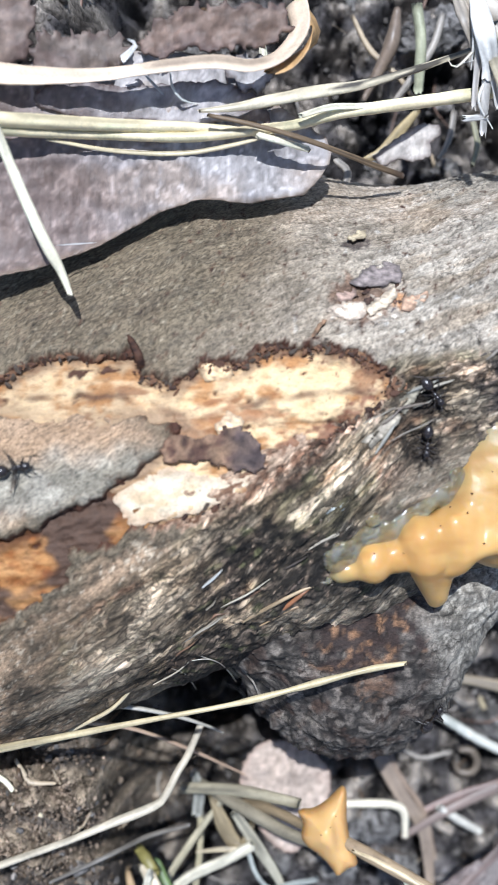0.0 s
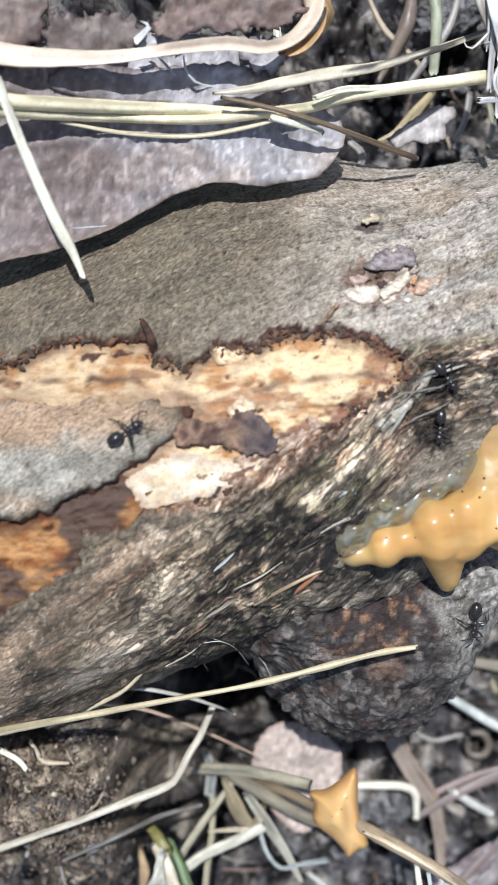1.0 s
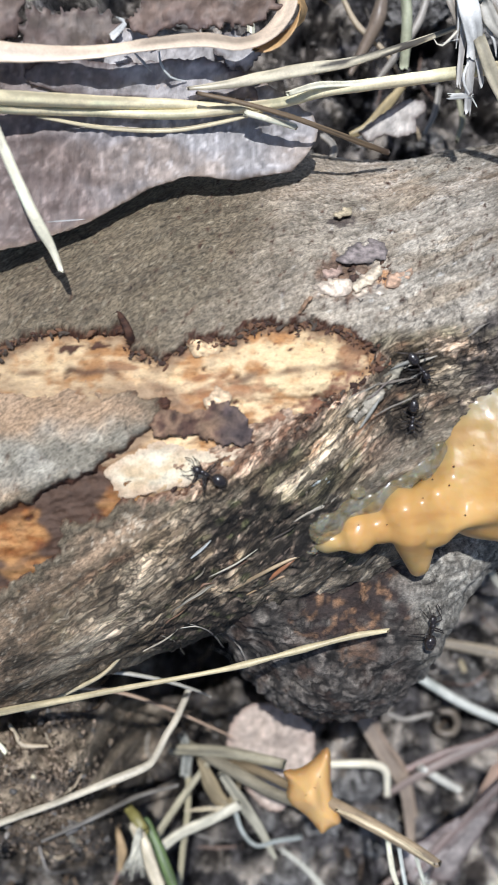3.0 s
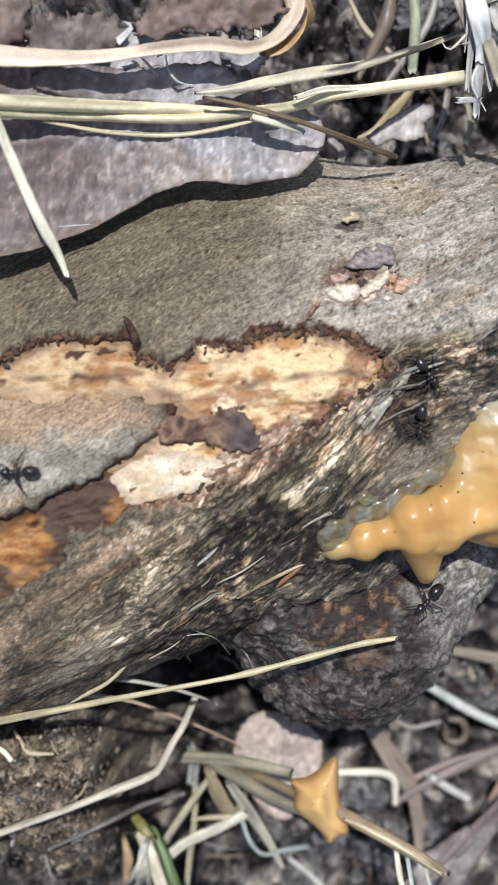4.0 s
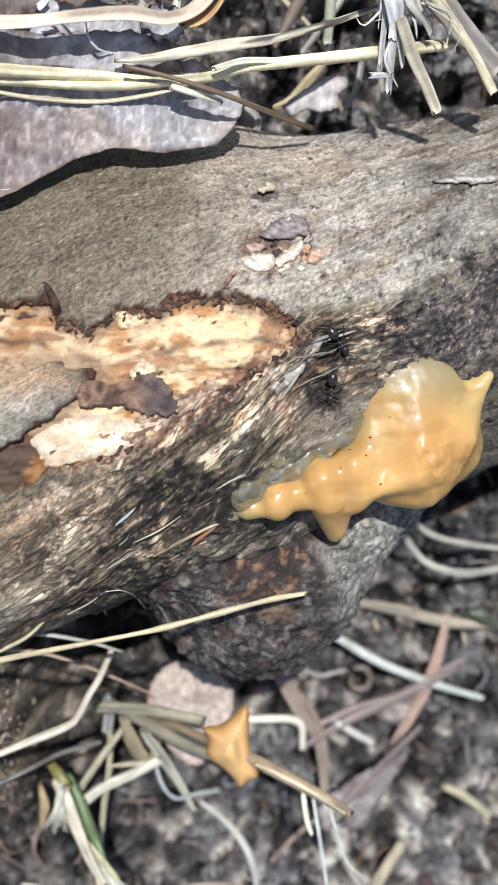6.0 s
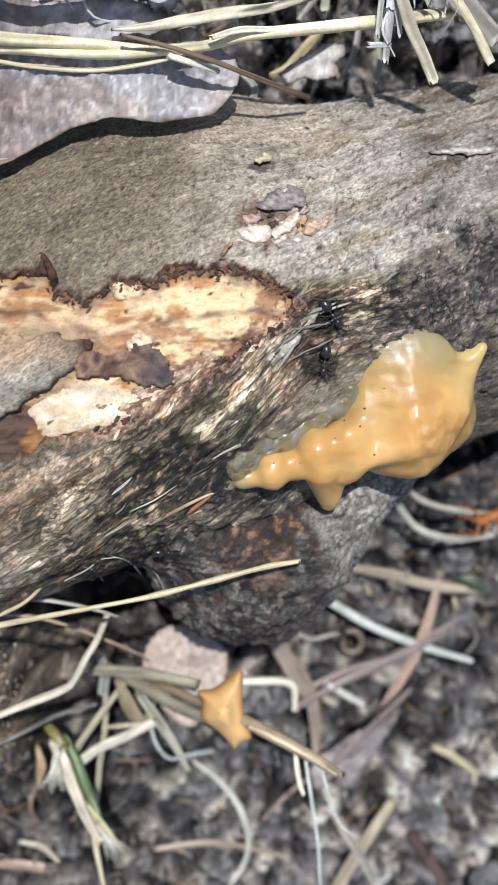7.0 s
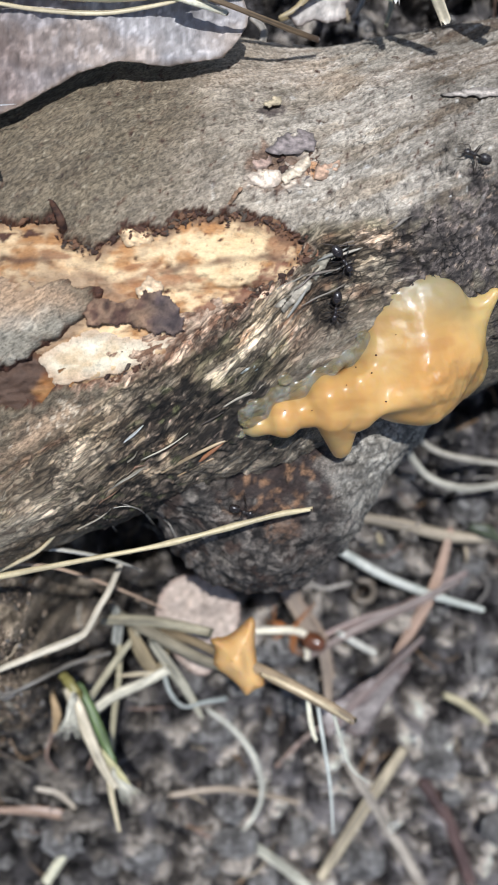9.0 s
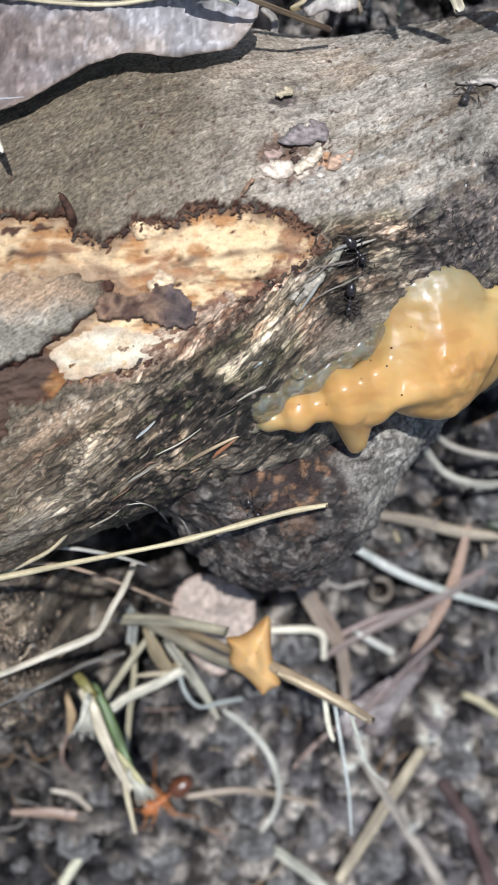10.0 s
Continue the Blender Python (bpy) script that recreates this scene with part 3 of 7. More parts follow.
def build_limb():
    limb = thing("fallen_limb", "weathered grey fallen tree limb with a bare wound, lying on soil", "log")
    # --- bark ---
    xs = np.concatenate([np.linspace(-150, -62, 45, endpoint=False), np.linspace(-62, 88, 620, endpoint=False), np.linspace(88, 220, 60)])
    top = np.linspace(-0.42, np.pi + 0.3, 430)
    low = np.linspace(np.pi + 0.3, 2 * np.pi - 0.42, 40, endpoint=False)[1:]
    ph = np.concatenate([top, low])
    x, p = np.meshgrid(xs, ph, indexing="ij")
    yc, r, zc, rz = log_axis(x)
    ny, nz = np.cos(p), np.sin(p)
    y, z = yc + r * ny * np.where(ny > 0, shoulder(x), 1), zc + rz * nz - 4.0 * np.clip(ny, 0, 1)
    s = r * p  # girth coordinate
    upper = step(-0.15, 0.1, nz)
    bare, w, fib, rot_and_shade = limb_masks(x, y)
    bare = np.where(nz > 0, bare, -9)
    w, fib, rot_and_shade = np.where(nz > -0.3, w, s), fib * upper, rot_and_shade * upper
    u = x + 0.6 * y
    # broad lumps and dents
    h = 1.1 * fbm(x * 0.03, s * 0.05, 3, 1) + 0.35 * fbm(x * 0.12, s * 0.16, 3, 2)
    # fibres that run with the grain round the wound
    wf = w + 0.9 * pn(x * 0.09, y * 0.09, 5)
    strand = fbm(u * 0.10, wf * 0.75, 4, 6, 0.62)
    split = ridge(u * 0.07, wf * 0.36, 2, 8)
    chunk = fbm(u * 0.3, wf * 0.8, 3, 12)
    speck = fbm(u * 0.45, wf * 1.2, 4, 37, 0.65)
    long = fbm(u * 0.06, wf * 1.5, 3, 29, 0.6)
    # the grain is torn into strips of different tone
    s1, r1, g1 = shreds(u, wf, 3, 0.95, 6.0)
    s2, r2, g2 = shreds(u + 3, wf * 1.02 + 0.4, 9, 0.5, 3.2)
    # fine striae on the younger bark, cracks on the older
    g, e = s * 0.96 + x * 0.27 + 0.8 * pn(x * 0.05, s * 0.05, 58), x * 0.96 - s * 0.27
    stria = fbm(e * 0.3, g * 1.9, 2, 9, 0.6)
    grit = fbm(e * 1.3, g * 2.0, 2, 14, 0.6)
    crack = ridge(e * 0.10 + 0.5 * pn(x * 0.25, s * 0.25, 4), g * 0.22 + 0.4 * pn(x * 0.5, s * 0.5, 45), 3, 16) * step(-0.2, 0.5, pn(x * 0.07, s * 0.09, 59) + 0.15)
    old = step(-8, 22, x + 9 * pn(x * 0.08, y * 0.08, 7)) * (1 - fib) * step(-8, 4, w)
    young = (1 - fib) * (1 - old)
    knobby = rot_and_shade * (fbm(x * 0.5, s * 0.6, 4, 18, 0.6) - 0.9 * ridge(x * 0.16 + 0.3 * pn(x * 0.4, s * 0.4, 19), s * 0.2, 2, 20))
    crumble = fbm(x * 0.75, s * 0.8, 4, 27, 0.65)
    crust = fbm(x * 1.3 + 0.4 * pn(x, s, 30), s * 1.3, 3, 32, 0.6)
    calm = step(12, -8, x) * (1 - rot_and_shade)
    edge = step(0.82, 0.95, ny + 0.08 * fbm(x * 0.2, s * 0.2, 3, 51)) * step(12, -6, x) * upper
    h = h + 0.3 * edge * crumble + fib * (1 - 0.4 * calm) * (0.16 * strand + 0.22 * long + 0.14 * fbm(u * 0.14, wf * 2.4, 3, 24, 0.6) + 0.10 * (r2 - 0.5) + 0.22 * chunk - (0.12 + 0.9 * spot(x, y, 20, 5, 9, 9)) * split) + young * (0.12 * stria + 0.14 * grit) + old * (0.20 * grit + 0.12 * stria - 0.35 * step(0.85, 1, crack)) + 0.14 * knobby + 0.12 * rot_and_shade * crust - 0.6 * rot_and_shade * step(24, 29, x) * step(0.68, 0.95, ridge(x * 0.17 + 0.5 * pn(x * 0.4, s * 0.4, 47), s * 0.2 + 0.4 * pn(x * 0.5, s * 0.5, 48), 3, 49))
    low_left = (1 - step(-16, -8, w)) * step(-45, -10, -x) * upper
    h = h + low_left * (0.6 * fbm(u * 0.08, wf * 0.3, 3, 31) + 0.1 * crust)
    seam = step(0.3, 0.55, spot(x, y, -27, 0.5, 17, 7.5, 12) + 0.12 * fbm(x * 0.2, y * 0.2, 3, 34)) * step(-1.5, 1.0, y - 0.1 * (x + 20))
    left = step(4, -20, x)
    lower = step(1.5, -1.5, y - 0.55 * x - 2) * step(-16, -8, x)
    # edge of the wound: curled-up bark lip, then a drop
    inside = step(-0.75, 0.65, bare)
    h = h + 0.45 * (1 - 0.8 * seam) * np.exp(-((bare + 0.9) / 0.8) ** 2) * (1 + fbm(x * 0.8, y * 0.8, 2, 13)) - inside * (2.6 - 1.9 * seam) * (1 - 0.6 * lower)
    for bx, by in CREVICES:
        h = h - 1.2 * spot(x, y, bx - 0.4, by - 0.5, 2.8, 1.9, -60)
    h = h + 0.9 * spot(x, y, 26.5, 11.6, 4.2, 1.6, -8) * (1 + 0.6 * crumble)
    # the torn knot with pale chips
    kx, ky = 13.8, 20.5
    h = h - 0.7 * spot(x, y, kx, ky, 3.2, 2.4) + 0.5 * spot(x, y, kx, ky, 5.5, 4.5) * fbm(x * 0.7, y * 0.7, 2, 22)
    v = np.stack([x, y + h * ny, z + h * nz], -1)
    # --- tones ---
    base = mix((0.085, 0.068, 0.047), (0.185, 0.150, 0.106), step(-1.7, 1.7, 0.9 * stria + 0.45 * grit + 0.6 * fbm(x * 0.15, s * 0.2, 3, 41)))
    base = mix(base, (0.16, 0.138, 0.098), young * 0.3 * step(-0.2, 0.6, fbm(x * 0.06, s * 0.09, 3, 42) + 0.25))
    # hair cracks and pale lichen grains in the smooth young bark
    base = base * mix((1.05, 1.05, 1.05), (0.42, 0.40, 0.37), 0.85 * young * step(0.70, 0.93, ridge(e * 0.35 + 0.5 * pn(x * 0.5, s * 0.5, 65), g * 1.1 + 0.4 * pn(x * 0.8, s * 0.8, 66), 2, 67)))
    base = mix(base, (0.30, 0.265, 0.20), 0.6 * young * step(0.42, 0.7, fbm(x * 1.1, s * 1.4, 2, 68)))
    aged = mix((0.19, 0.160, 0.125), (0.58, 0.505, 0.415), step(-1.35, 1.4, 0.6 * grit + 0.7 * stria + 0.7 * fbm(x * 0.2, s * 0.25, 3, 43)))
    aged = mix(aged, mix((0.36, 0.28, 0.21), (0.62, 0.52, 0.43), step(-0.5, 0.5, grit + stria)), 0.75 * step(-0.3, 0.5, fbm(x * 0.06, s * 0.16, 3, 44)) * step(24, 36, y))
    aged = mix(aged, (0.05, 0.04, 0.035), step(0.86, 1, crack) * 0.8)
    aged = mix(aged, (0.045, 0.036, 0.03), 0.75 * step(0.80, 0.97, ridge(e * 0.28 + 0.6 * pn(x * 0.4, s * 0.4, 60), g * 0.5 + 0.5 * pn(x * 0.6, s * 0.6, 93), 2, 94)) * step(-0.1, 0.35, pn(x * 0.12, s * 0.14, 95)))
    aged = aged * (1 - 0.40 * step(24, 44, x + 0.35 * (y - 20)))[..., None]
    aged = mix(aged, aged * mix((0.78, 0.72, 0.65), (0.55, 0.49, 0.43), step(26, 38, x)), step(0.1, 0.5, fbm(e * 0.05, g * 0.28, 4, 96, 0.6)) * step(8, 26, x))
    base = mix(base, aged, old)
    # grey-white plate of older bark between the wounds, tan where it meets the bare wood
    plate = step(0.3, 0.55, spot(x, y, -27, 0.5, 17, 7.5, 12) + 0.12 * fbm(x * 0.2, y * 0.2, 3, 34))
    pcol = mix((0.22, 0.205, 0.17), (0.40, 0.38, 0.33), step(-0.4, 0.5, fbm(x * 0.22, y * 0.28, 4, 35)))
    pcol = mix(pcol, (0.36, 0.24, 0.15), step(-0.5, 3.0, y - 0.12 * (x + 20) + 1.2 * fbm(x * 0.2, y * 0.2, 3, 36)) * 0.85)
    base = mix(base, pcol, plate * 0.9)
    fcol = mix((0.13, 0.105, 0.075), (0.34, 0.275, 0.20), step(-0.6, 0.5, 0.6 * strand + 0.4 * long + 0.3 * chunk))
    fcol = mix(fcol, (0.56, 0.49, 0.39), 0.8 * step(0.2, 0.6, 0.6 * long + 0.7 * fbm(u * 0.08, wf * 0.35, 3, 46)))
    fcol = mix(fcol, (0.23, 0.115, 0.065), 0.6 * step(0.1, 0.5, fbm(u * 0.08, wf * 0.3, 3, 47) - 0.2 + 0.9 * spot(x, y, 17, -3, 6, 5)))
    fcol = mix(fcol, (0.22, 0.22, 0.14), 0.5 * step(0.1, 0.5, fbm(x * 0.09, y * 0.09, 3, 48)))
    fcol = mix(fcol, (0.03, 0.024, 0.019), step(0.75, 1.0, split) * 0.75)
    # broad bleached patches among the darker fibres
    bleach = np.maximum.reduce([0.9 * spot(x, y, -17, -22, 11, 2.4, 40), 0.9 * spot(x, y, -19, -27, 12, 2.6, 33), spot(x, y, -3.5, -8.3, 6.0, 2.2, 20), spot(x, y, -12.5, -18.5, 6.5, 4.5, 30), spot(x, y, 9.0, -3.4, 6.0, 1.8, 35), 0.8 * spot(x, y, 16.5, 5.5, 4.5, 1.6, 45), 0.85 * spot(x, y, 20, 1.5, 7, 3.2, 45), 0.8 * spot(x, y, 27, 7.5, 6, 2.4, 25)])
    bleach = step(0.25, 0.8, bleach + 0.3 * fbm(u * 0.2, wf * 0.5, 3, 26))
    fcol = mix(fcol, mix((0.30, 0.25, 0.19), (0.66, 0.60, 0.50), np.clip(0.6 * s1 + 0.5 * s2 + 0.3 * speck, 0, 1)), bleach * (1 - 0.6 * np.clip(g1, 0, 1)) * 0.8)
    fcol = mix(fcol, (0.24, 0.115, 0.07), 0.6 * step(0.3, 0.8, spot(x, y, 17.5, -1.5, 4.0, 2.8, 30) + 0.3 * speck) * (1 - 0.7 * g1))
    # brown weathered patches where the fibres meet the lower wound
    fcol = fcol * np.array([1.06, 0.98, 0.88]) * (0.62 + 0.75 * step(-0.45, 0.45, fbm(u * 0.06, wf * 0.2, 3, 90)))[..., None]
    base = mix(base, fcol, fib)
    brown = mix((0.045, 0.034, 0.024), (0.30, 0.215, 0.145), step(-0.8, 0.8, 0.9 * fbm(u * 0.16, wf * 0.3, 4, 28) + 0.5 * crumble + 0.3 * strand))
    brown = mix(brown, (0.50, 0.44, 0.35), 0.7 * step(0.35, 0.7, crust + 0.4 * fbm(x * 0.15, s * 0.15, 2, 50)))
    scar = ridge(x * 0.10 + 0.5 * pn(x * 0.3, s * 0.3, 25), s * 0.13 + 0.3 * pn(x * 0.5, s * 0.5, 92), 2, 40)
    brown = mix(brown, (0.015, 0.012, 0.010), 0.9 * step(0.80, 0.95, scar) * step(-0.15, 0.3, pn(x * 0.09, s * 0.12, 29)))
    brown = brown * (0.95 + 0.6 * step(-0.4, 0.4, fbm(x * 0.07, s * 0.08, 3, 10)))[..., None]
    base = mix(base, brown, 0.85 * step(8, -4, x) * step(-0.8, -3.0, bare) * step(-3.5, -7, y) * (1 - 0.85 * fib) * upper)
    base = mix(base, mix((0.02, 0.016, 0.012), (0.36, 0.32, 0.25), step(-0.3, 0.5, crumble + 0.5 * crust)), 0.7 * edge * step(0.3, 0.8, edge + 0.4 * crumble))
    lcol = mix((0.09, 0.07, 0.05), (0.42, 0.34, 0.25), step(-0.7, 0.75, fbm(u * 0.07, wf * 0.3, 4, 33) + 0.35 * fbm(x * 0.6, s * 0.6, 3, 38)))
    lcol = mix(lcol, (0.42, 0.38, 0.31), 0.6 * step(0.35, 0.7, crust))
    base = mix(base, lcol, low_left * 0.9)
    band = step(0.3, 0.8, spot(x, y, -19, -27, 12, 2.6, 33) + 0.3 * fbm(u * 0.15, wf * 0.6, 3, 27))
    base = mix(base, mix((0.24, 0.19, 0.14), (0.50, 0.43, 0.33), step(-0.4, 0.4, strand + 0.5 * long)), 0.85 * band * upper)
    rcol = mix((0.012, 0.010, 0.009), (0.18, 0.14, 0.11), step(0.0, 1.0, fbm(x * 0.6, s * 0.7, 4, 49, 0.6)))
    # crazed dark bark above the gum
    crazed = mix((0.030, 0.024, 0.023), (0.17, 0.135, 0.12), step(-0.6, 0.7, grit + 0.6 * crumble))
    crazed = mix(crazed, (0.012, 0.010, 0.010), 0.92 * step(0.68, 0.9, ridge(x * 0.17 + 0.5 * pn(x * 0.4, s * 0.4, 47), s * 0.2 + 0.4 * pn(x * 0.5, s * 0.5, 48), 3, 49)))
    crazed = mix(crazed, (0.03, 0.024, 0.024), 0.7 * step(0.1, 0.5, fbm(x * 0.16, s * 0.18, 3, 50)))
    rcol = mix(rcol, crazed, step(24, 29, x))
    base = mix(base, rcol, rot_and_shade * 0.9)
    thread = fbm(u * 0.12, wf * 1.9, 2, 86)
    base = mix(base, (0.58, 0.50, 0.39), 0.5 * np.clip(fib + 0.5 * rot_and_shade, 0, 1) * step(0.38, 0.65, thread + 0.25 * speck) * step(0.0, 0.4, pn(x * 0.10, s * 0.10, 91)))
    base = mix(base, mix((0.16, 0.10, 0.065), (0.46, 0.34, 0.24), step(-0.4, 0.5, strand + crumble)), 0.5 * spot(x, y, 21, 4, 7, 7) * step(-0.1, 0.5, strand + 0.4 * speck))
    base = mix(base, (0.13, 0.14, 0.06), 0.5 * step(26, 20, x) * step(0.3, 0.7, pn(x * 0.5, s * 0.5, 39)) * np.clip(rot_and_shade + 0.4 * fib, 0, 1))
    base = mix(base, mix((0.30, 0.19, 0.12), (0.56, 0.42, 0.30), step(-0.4, 0.4, grit)), 0.85 * step(0.4, 0.8, spot(x, y, 26.5, 11.6, 4.2, 1.6, -8) + 0.35 * crumble))
    rim = step(0.3, 0.75, np.exp(-((bare + 0.05) / (0.8 - 0.3 * left)) ** 2) + 0.2 * crust + 0.6 * crumble) * (1 - 0.95 * seam) * (1 - 0.35 * left)
    rust = mix((0.07, 0.03, 0.018), mix((0.17, 0.095, 0.06), (0.46, 0.34, 0.25), step(-0.4, 0.5, crumble + 0.6 * strand)), lower)
    base = mix(base, rust, np.clip(rim * 1.15 + inside * (1 - seam), 0, 1) * step(-0.9, 0.1, fbm(x * 0.5, y * 0.5, 3, 52) + 0.35))
    # crevice shade round the feeding ants is painted into the bark tone
    for bx, by in CREVICES:
        base = mix(base, (0.02, 0.014, 0.010), 0.9 * step(0.3, 0.6, spot(x, y, bx - 0.8, by - 0.8, 3.4, 2.3, -60) + 0.35 * crumble))
    ring = spot(x, y, kx, ky, 5.0, 3.6)
    base = mix(base, (0.17, 0.095, 0.06), 0.8 * step(0.35, 0.75, ring + 0.35 * fbm(x * 0.6, y * 0.6, 3, 53)))
    pale = step(0.5, 0.8, spot(x, y, 11.5, 19.0, 2.6, 1.3, 15) + 0.3 * fbm(x * 0.9, y * 1.3, 3, 54))
    base = mix(base, (0.72, 0.58, 0.44), pale)
    base = mix(base, (0.45, 0.24, 0.12), step(0.55, 0.8, spot(x, y, 18.6, 20.2, 1.8, 1.4, 30) + 0.3 * fbm(x * 0.9, y * 0.9, 3, 55)))
    for bx, by in SMALL_KNOT:
        base = mix(base, (0.05, 0.036, 0.034), 0.85 * step(0.35, 0.7, spot(x, y, bx, by, 2.6, 1.5, 10) + 0.35 * crumble))
    white = step(0.62, 0.75, pn(x * 0.9, s * 0.9, 57)) * old * 0.6
    base = mix(base, (0.6, 0.57, 0.52), white)
    # the underside's shade is put into the bark tone
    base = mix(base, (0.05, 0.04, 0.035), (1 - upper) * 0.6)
    base = base * mix((1.0, 0.995, 0.96), (1.05, 0.99, 0.90), step(22, -2, x))
    nu, nv = x.shape
    faces = grid_faces(nu, nv, True)[:, ::-1]
    mesh_object("bark", v.reshape(-1, 3), faces, base.reshape(-1, 3), BARK, limb, "grey-brown bark with fibrous torn grain", fields={"flow": np.stack([u, wf, 0 * u], -1).reshape(-1, 3), "grain": np.stack([e, g, 0 * g], -1).reshape(-1, 3), "fibres": (np.clip(fib + 0.5 * low_left, 0, 1) * (1 - plate)).ravel(), "flakes": np.clip(0.9 * rot_and_shade * step(22, 28, x) + 0.3 * rot_and_shade + 0.4 * old, 0, 1).ravel()})
    # --- cut ends ---
    for x0, way in ((-150.0, -1), (220.0, 1)):
        yc0, r0, zc0, rz0 = (float(q) for q in log_axis(x0))
        rr, aa = np.meshgrid(np.linspace(0.0, 1.03, 14), np.linspace(0, 2 * np.pi, 60, endpoint=False), indexing="ij")
        yy, zz = yc0 + r0 * rr * np.cos(aa), zc0 + rz0 * rr * np.sin(aa) - 4.0 * np.clip(np.cos(aa), 0, 1) * rr
        xx = x0 + way * (1.2 * pn(rr * 4, aa * 2, 3) + 1.5 * (1 - rr))
        t = mix((0.22, 0.16, 0.10), (0.42, 0.32, 0.20), step(-0.4, 0.4, pn(rr * 22, aa * 0.3, 5)))
        f = grid_faces(14, 60, True)
        mesh_object("broken_end", np.stack([xx, yy, zz], -1).reshape(-1, 3), f if way > 0 else f[:, ::-1], t.reshape(-1, 3), WOOD, limb, "broken end grain")
    # --- bare wood in the two wounds ---
    for name, outline, lo, hi in (("exposed_wood", WOUND, (-63, -10), (19, 17)), ("exposed_wood", LOWER_WOUND, (-63, -26), (-13, 1))):
        gx, gy = np.arange(lo[0], hi[0] + 1, 0.22), np.arange(lo[1], hi[1] + 1, 0.22)
        X, Y = np.meshgrid(gx, gy, indexing="ij")
        d = outline_distance(X, Y, outline)
        # long torn fibres, steps where layers broke off
        a = Y - 0.10 * X + 0.8 * pn(X * 0.08, Y * 0.2, 61)
        grain = fbm(X * 0.10, a * 1.0, 4, 62, 0.6)
        layer = np.floor(2.2 * (fbm(X * 0.07, a * 0.28, 3, 63) + 1)) / 2.2
        soft = fbm(X * 0.4, Y * 0.5, 3, 64)
        Z = log_top(X, Y) + 1.1 * fbm(X * 0.03, (Y + 50) * 0.05, 2, 1) - 0.9 + 0.12 * grain + 0.45 * (layer - 1) + 0.35 * soft - 0.5 * step(0.4, 0.8, fbm(X * 0.3, a * 0.45, 3, 67))
        blot = fbm(X * 0.16, a * 0.34, 4, 69, 0.6)
        tone = mix((0.42, 0.205, 0.075), (0.80, 0.57, 0.32), step(-0.6, 0.4, 0.15 * grain + 0.6 * soft + 0.6 * blot))
        tone = mix(tone, (0.80, 0.57, 0.31), step(0.2, 0.7, fbm(X * 0.15, Y * 0.3, 3, 65)) * 0.7)
        tone = mix(tone, (0.82, 0.60, 0.33), 0.75 * step(0.3, 0.8, spot(X, Y, 8.5, 9.5, 8, 4.5, 15) + 0.35 * soft))
        tone = mix(tone, (0.20, 0.09, 0.045), 0.85 * step(0.2, 0.5, fbm(X * 0.9, Y * 0.9, 3, 56, 0.6) - 0.12 * np.maximum(d, 0)) * step(0, 4, X))
        tone = mix(tone, (0.26, 0.11, 0.045), step(0.2, 0.6, fbm(X * 0.14, a * 0.3, 4, 66)) * 0.8)
        tone = mix(tone, (0.08, 0.035, 0.02), step(0.6, 0.8, fbm(X * 0.3, a * 0.45, 3, 67)))
        vein = np.abs(Y - np.interp(X, [-60, -16, -10, -6, 0, 10], [8, 8.5, 6.5, 5.5, 7.5, 9]) + 0.5 * pn(X * 0.4, Y * 0.2, 77))
        tone = mix(tone, (0.10, 0.045, 0.025), 0.85 * np.exp(-(vein / 0.5) ** 2) * step(-0.3, 0.2, pn(X * 0.2, Y * 0 + 3, 78)))
        tone = mix(tone, (0.13, 0.06, 0.03), np.exp(-(np.maximum(d, 0) / np.maximum(1.4 + 1.5 * soft, 0.15)) ** 2) * 0.9 * (1 - 0.6 * step(1.5, -1.5, Y - 0.55 * X - 2)) * (1 - 0.8 * spot(X, Y, -24, 4, 14, 4)))
        tone = mix(tone, (0.20, 0.08, 0.045), 0.85 * step(0.35, 0.75, np.maximum(0.9 * spot(X, Y, 11.0, 4.6, 6.5, 2.0, 38), 0.8 * spot(X, Y, 3, 1.2, 6, 1.8, 30)) + 0.55 * fbm(X * 0.35, Y * 0.6, 4, 70, 0.6)))
        if outline is LOWER_WOUND:
            Z = Z + 0.5
            tone = mix(tone * np.array([0.78, 0.56, 0.36]), (0.115, 0.066, 0.042), step(-0.2, 0.25, fbm(X * 0.12, Y * 0.2, 3, 68) + 0.5 * spot(X, Y, -20, -5, 6, 4) + 0.3 * spot(X, Y, -22, -10, 3, 3) - 0.9 * spot(X, Y, -28, -13, 5.5, 4, 35)))
        else:
            tone = mix(tone, (0.40, 0.27, 0.16), 0.85 * np.clip(spot(X, Y, -12, 4.5, 5, 1.8) + step(6.0, 3.0, Y - 0.1 * (X + 20) + fbm(X * 0.2, Y * 0.2, 3, 36)) * step(-8, -14, X), 0, 1))
        tone = tone * (1 - 0.2 * step(-8, -22, X))[..., None]
        tone = mix(tone, (0.33, 0.155, 0.07), 0.8 * step(0.35, 0.75, np.maximum(spot(X, Y, -1, 6.0, 6.5, 1.3, 4), 0.8 * spot(X, Y, -9, 13.2, 5.0, 0.9, 4)) + 0.45 * fbm(X * 0.45, Y * 0.8, 3, 88)))
        keep = (d > -1.8).ravel()
        f = grid_faces(len(gx), len(gy))
        f = f[keep[f].all(1)]
        used = np.unique(f)
        back = np.full(X.size, -1)
        back[used] = np.arange(len(used))
        mesh_object(name, np.stack([X, Y, Z], -1).reshape(-1, 3)[used], back[f], tone.reshape(-1, 3)[used], WOOD, limb, "bare yellow sapwood, splintered")
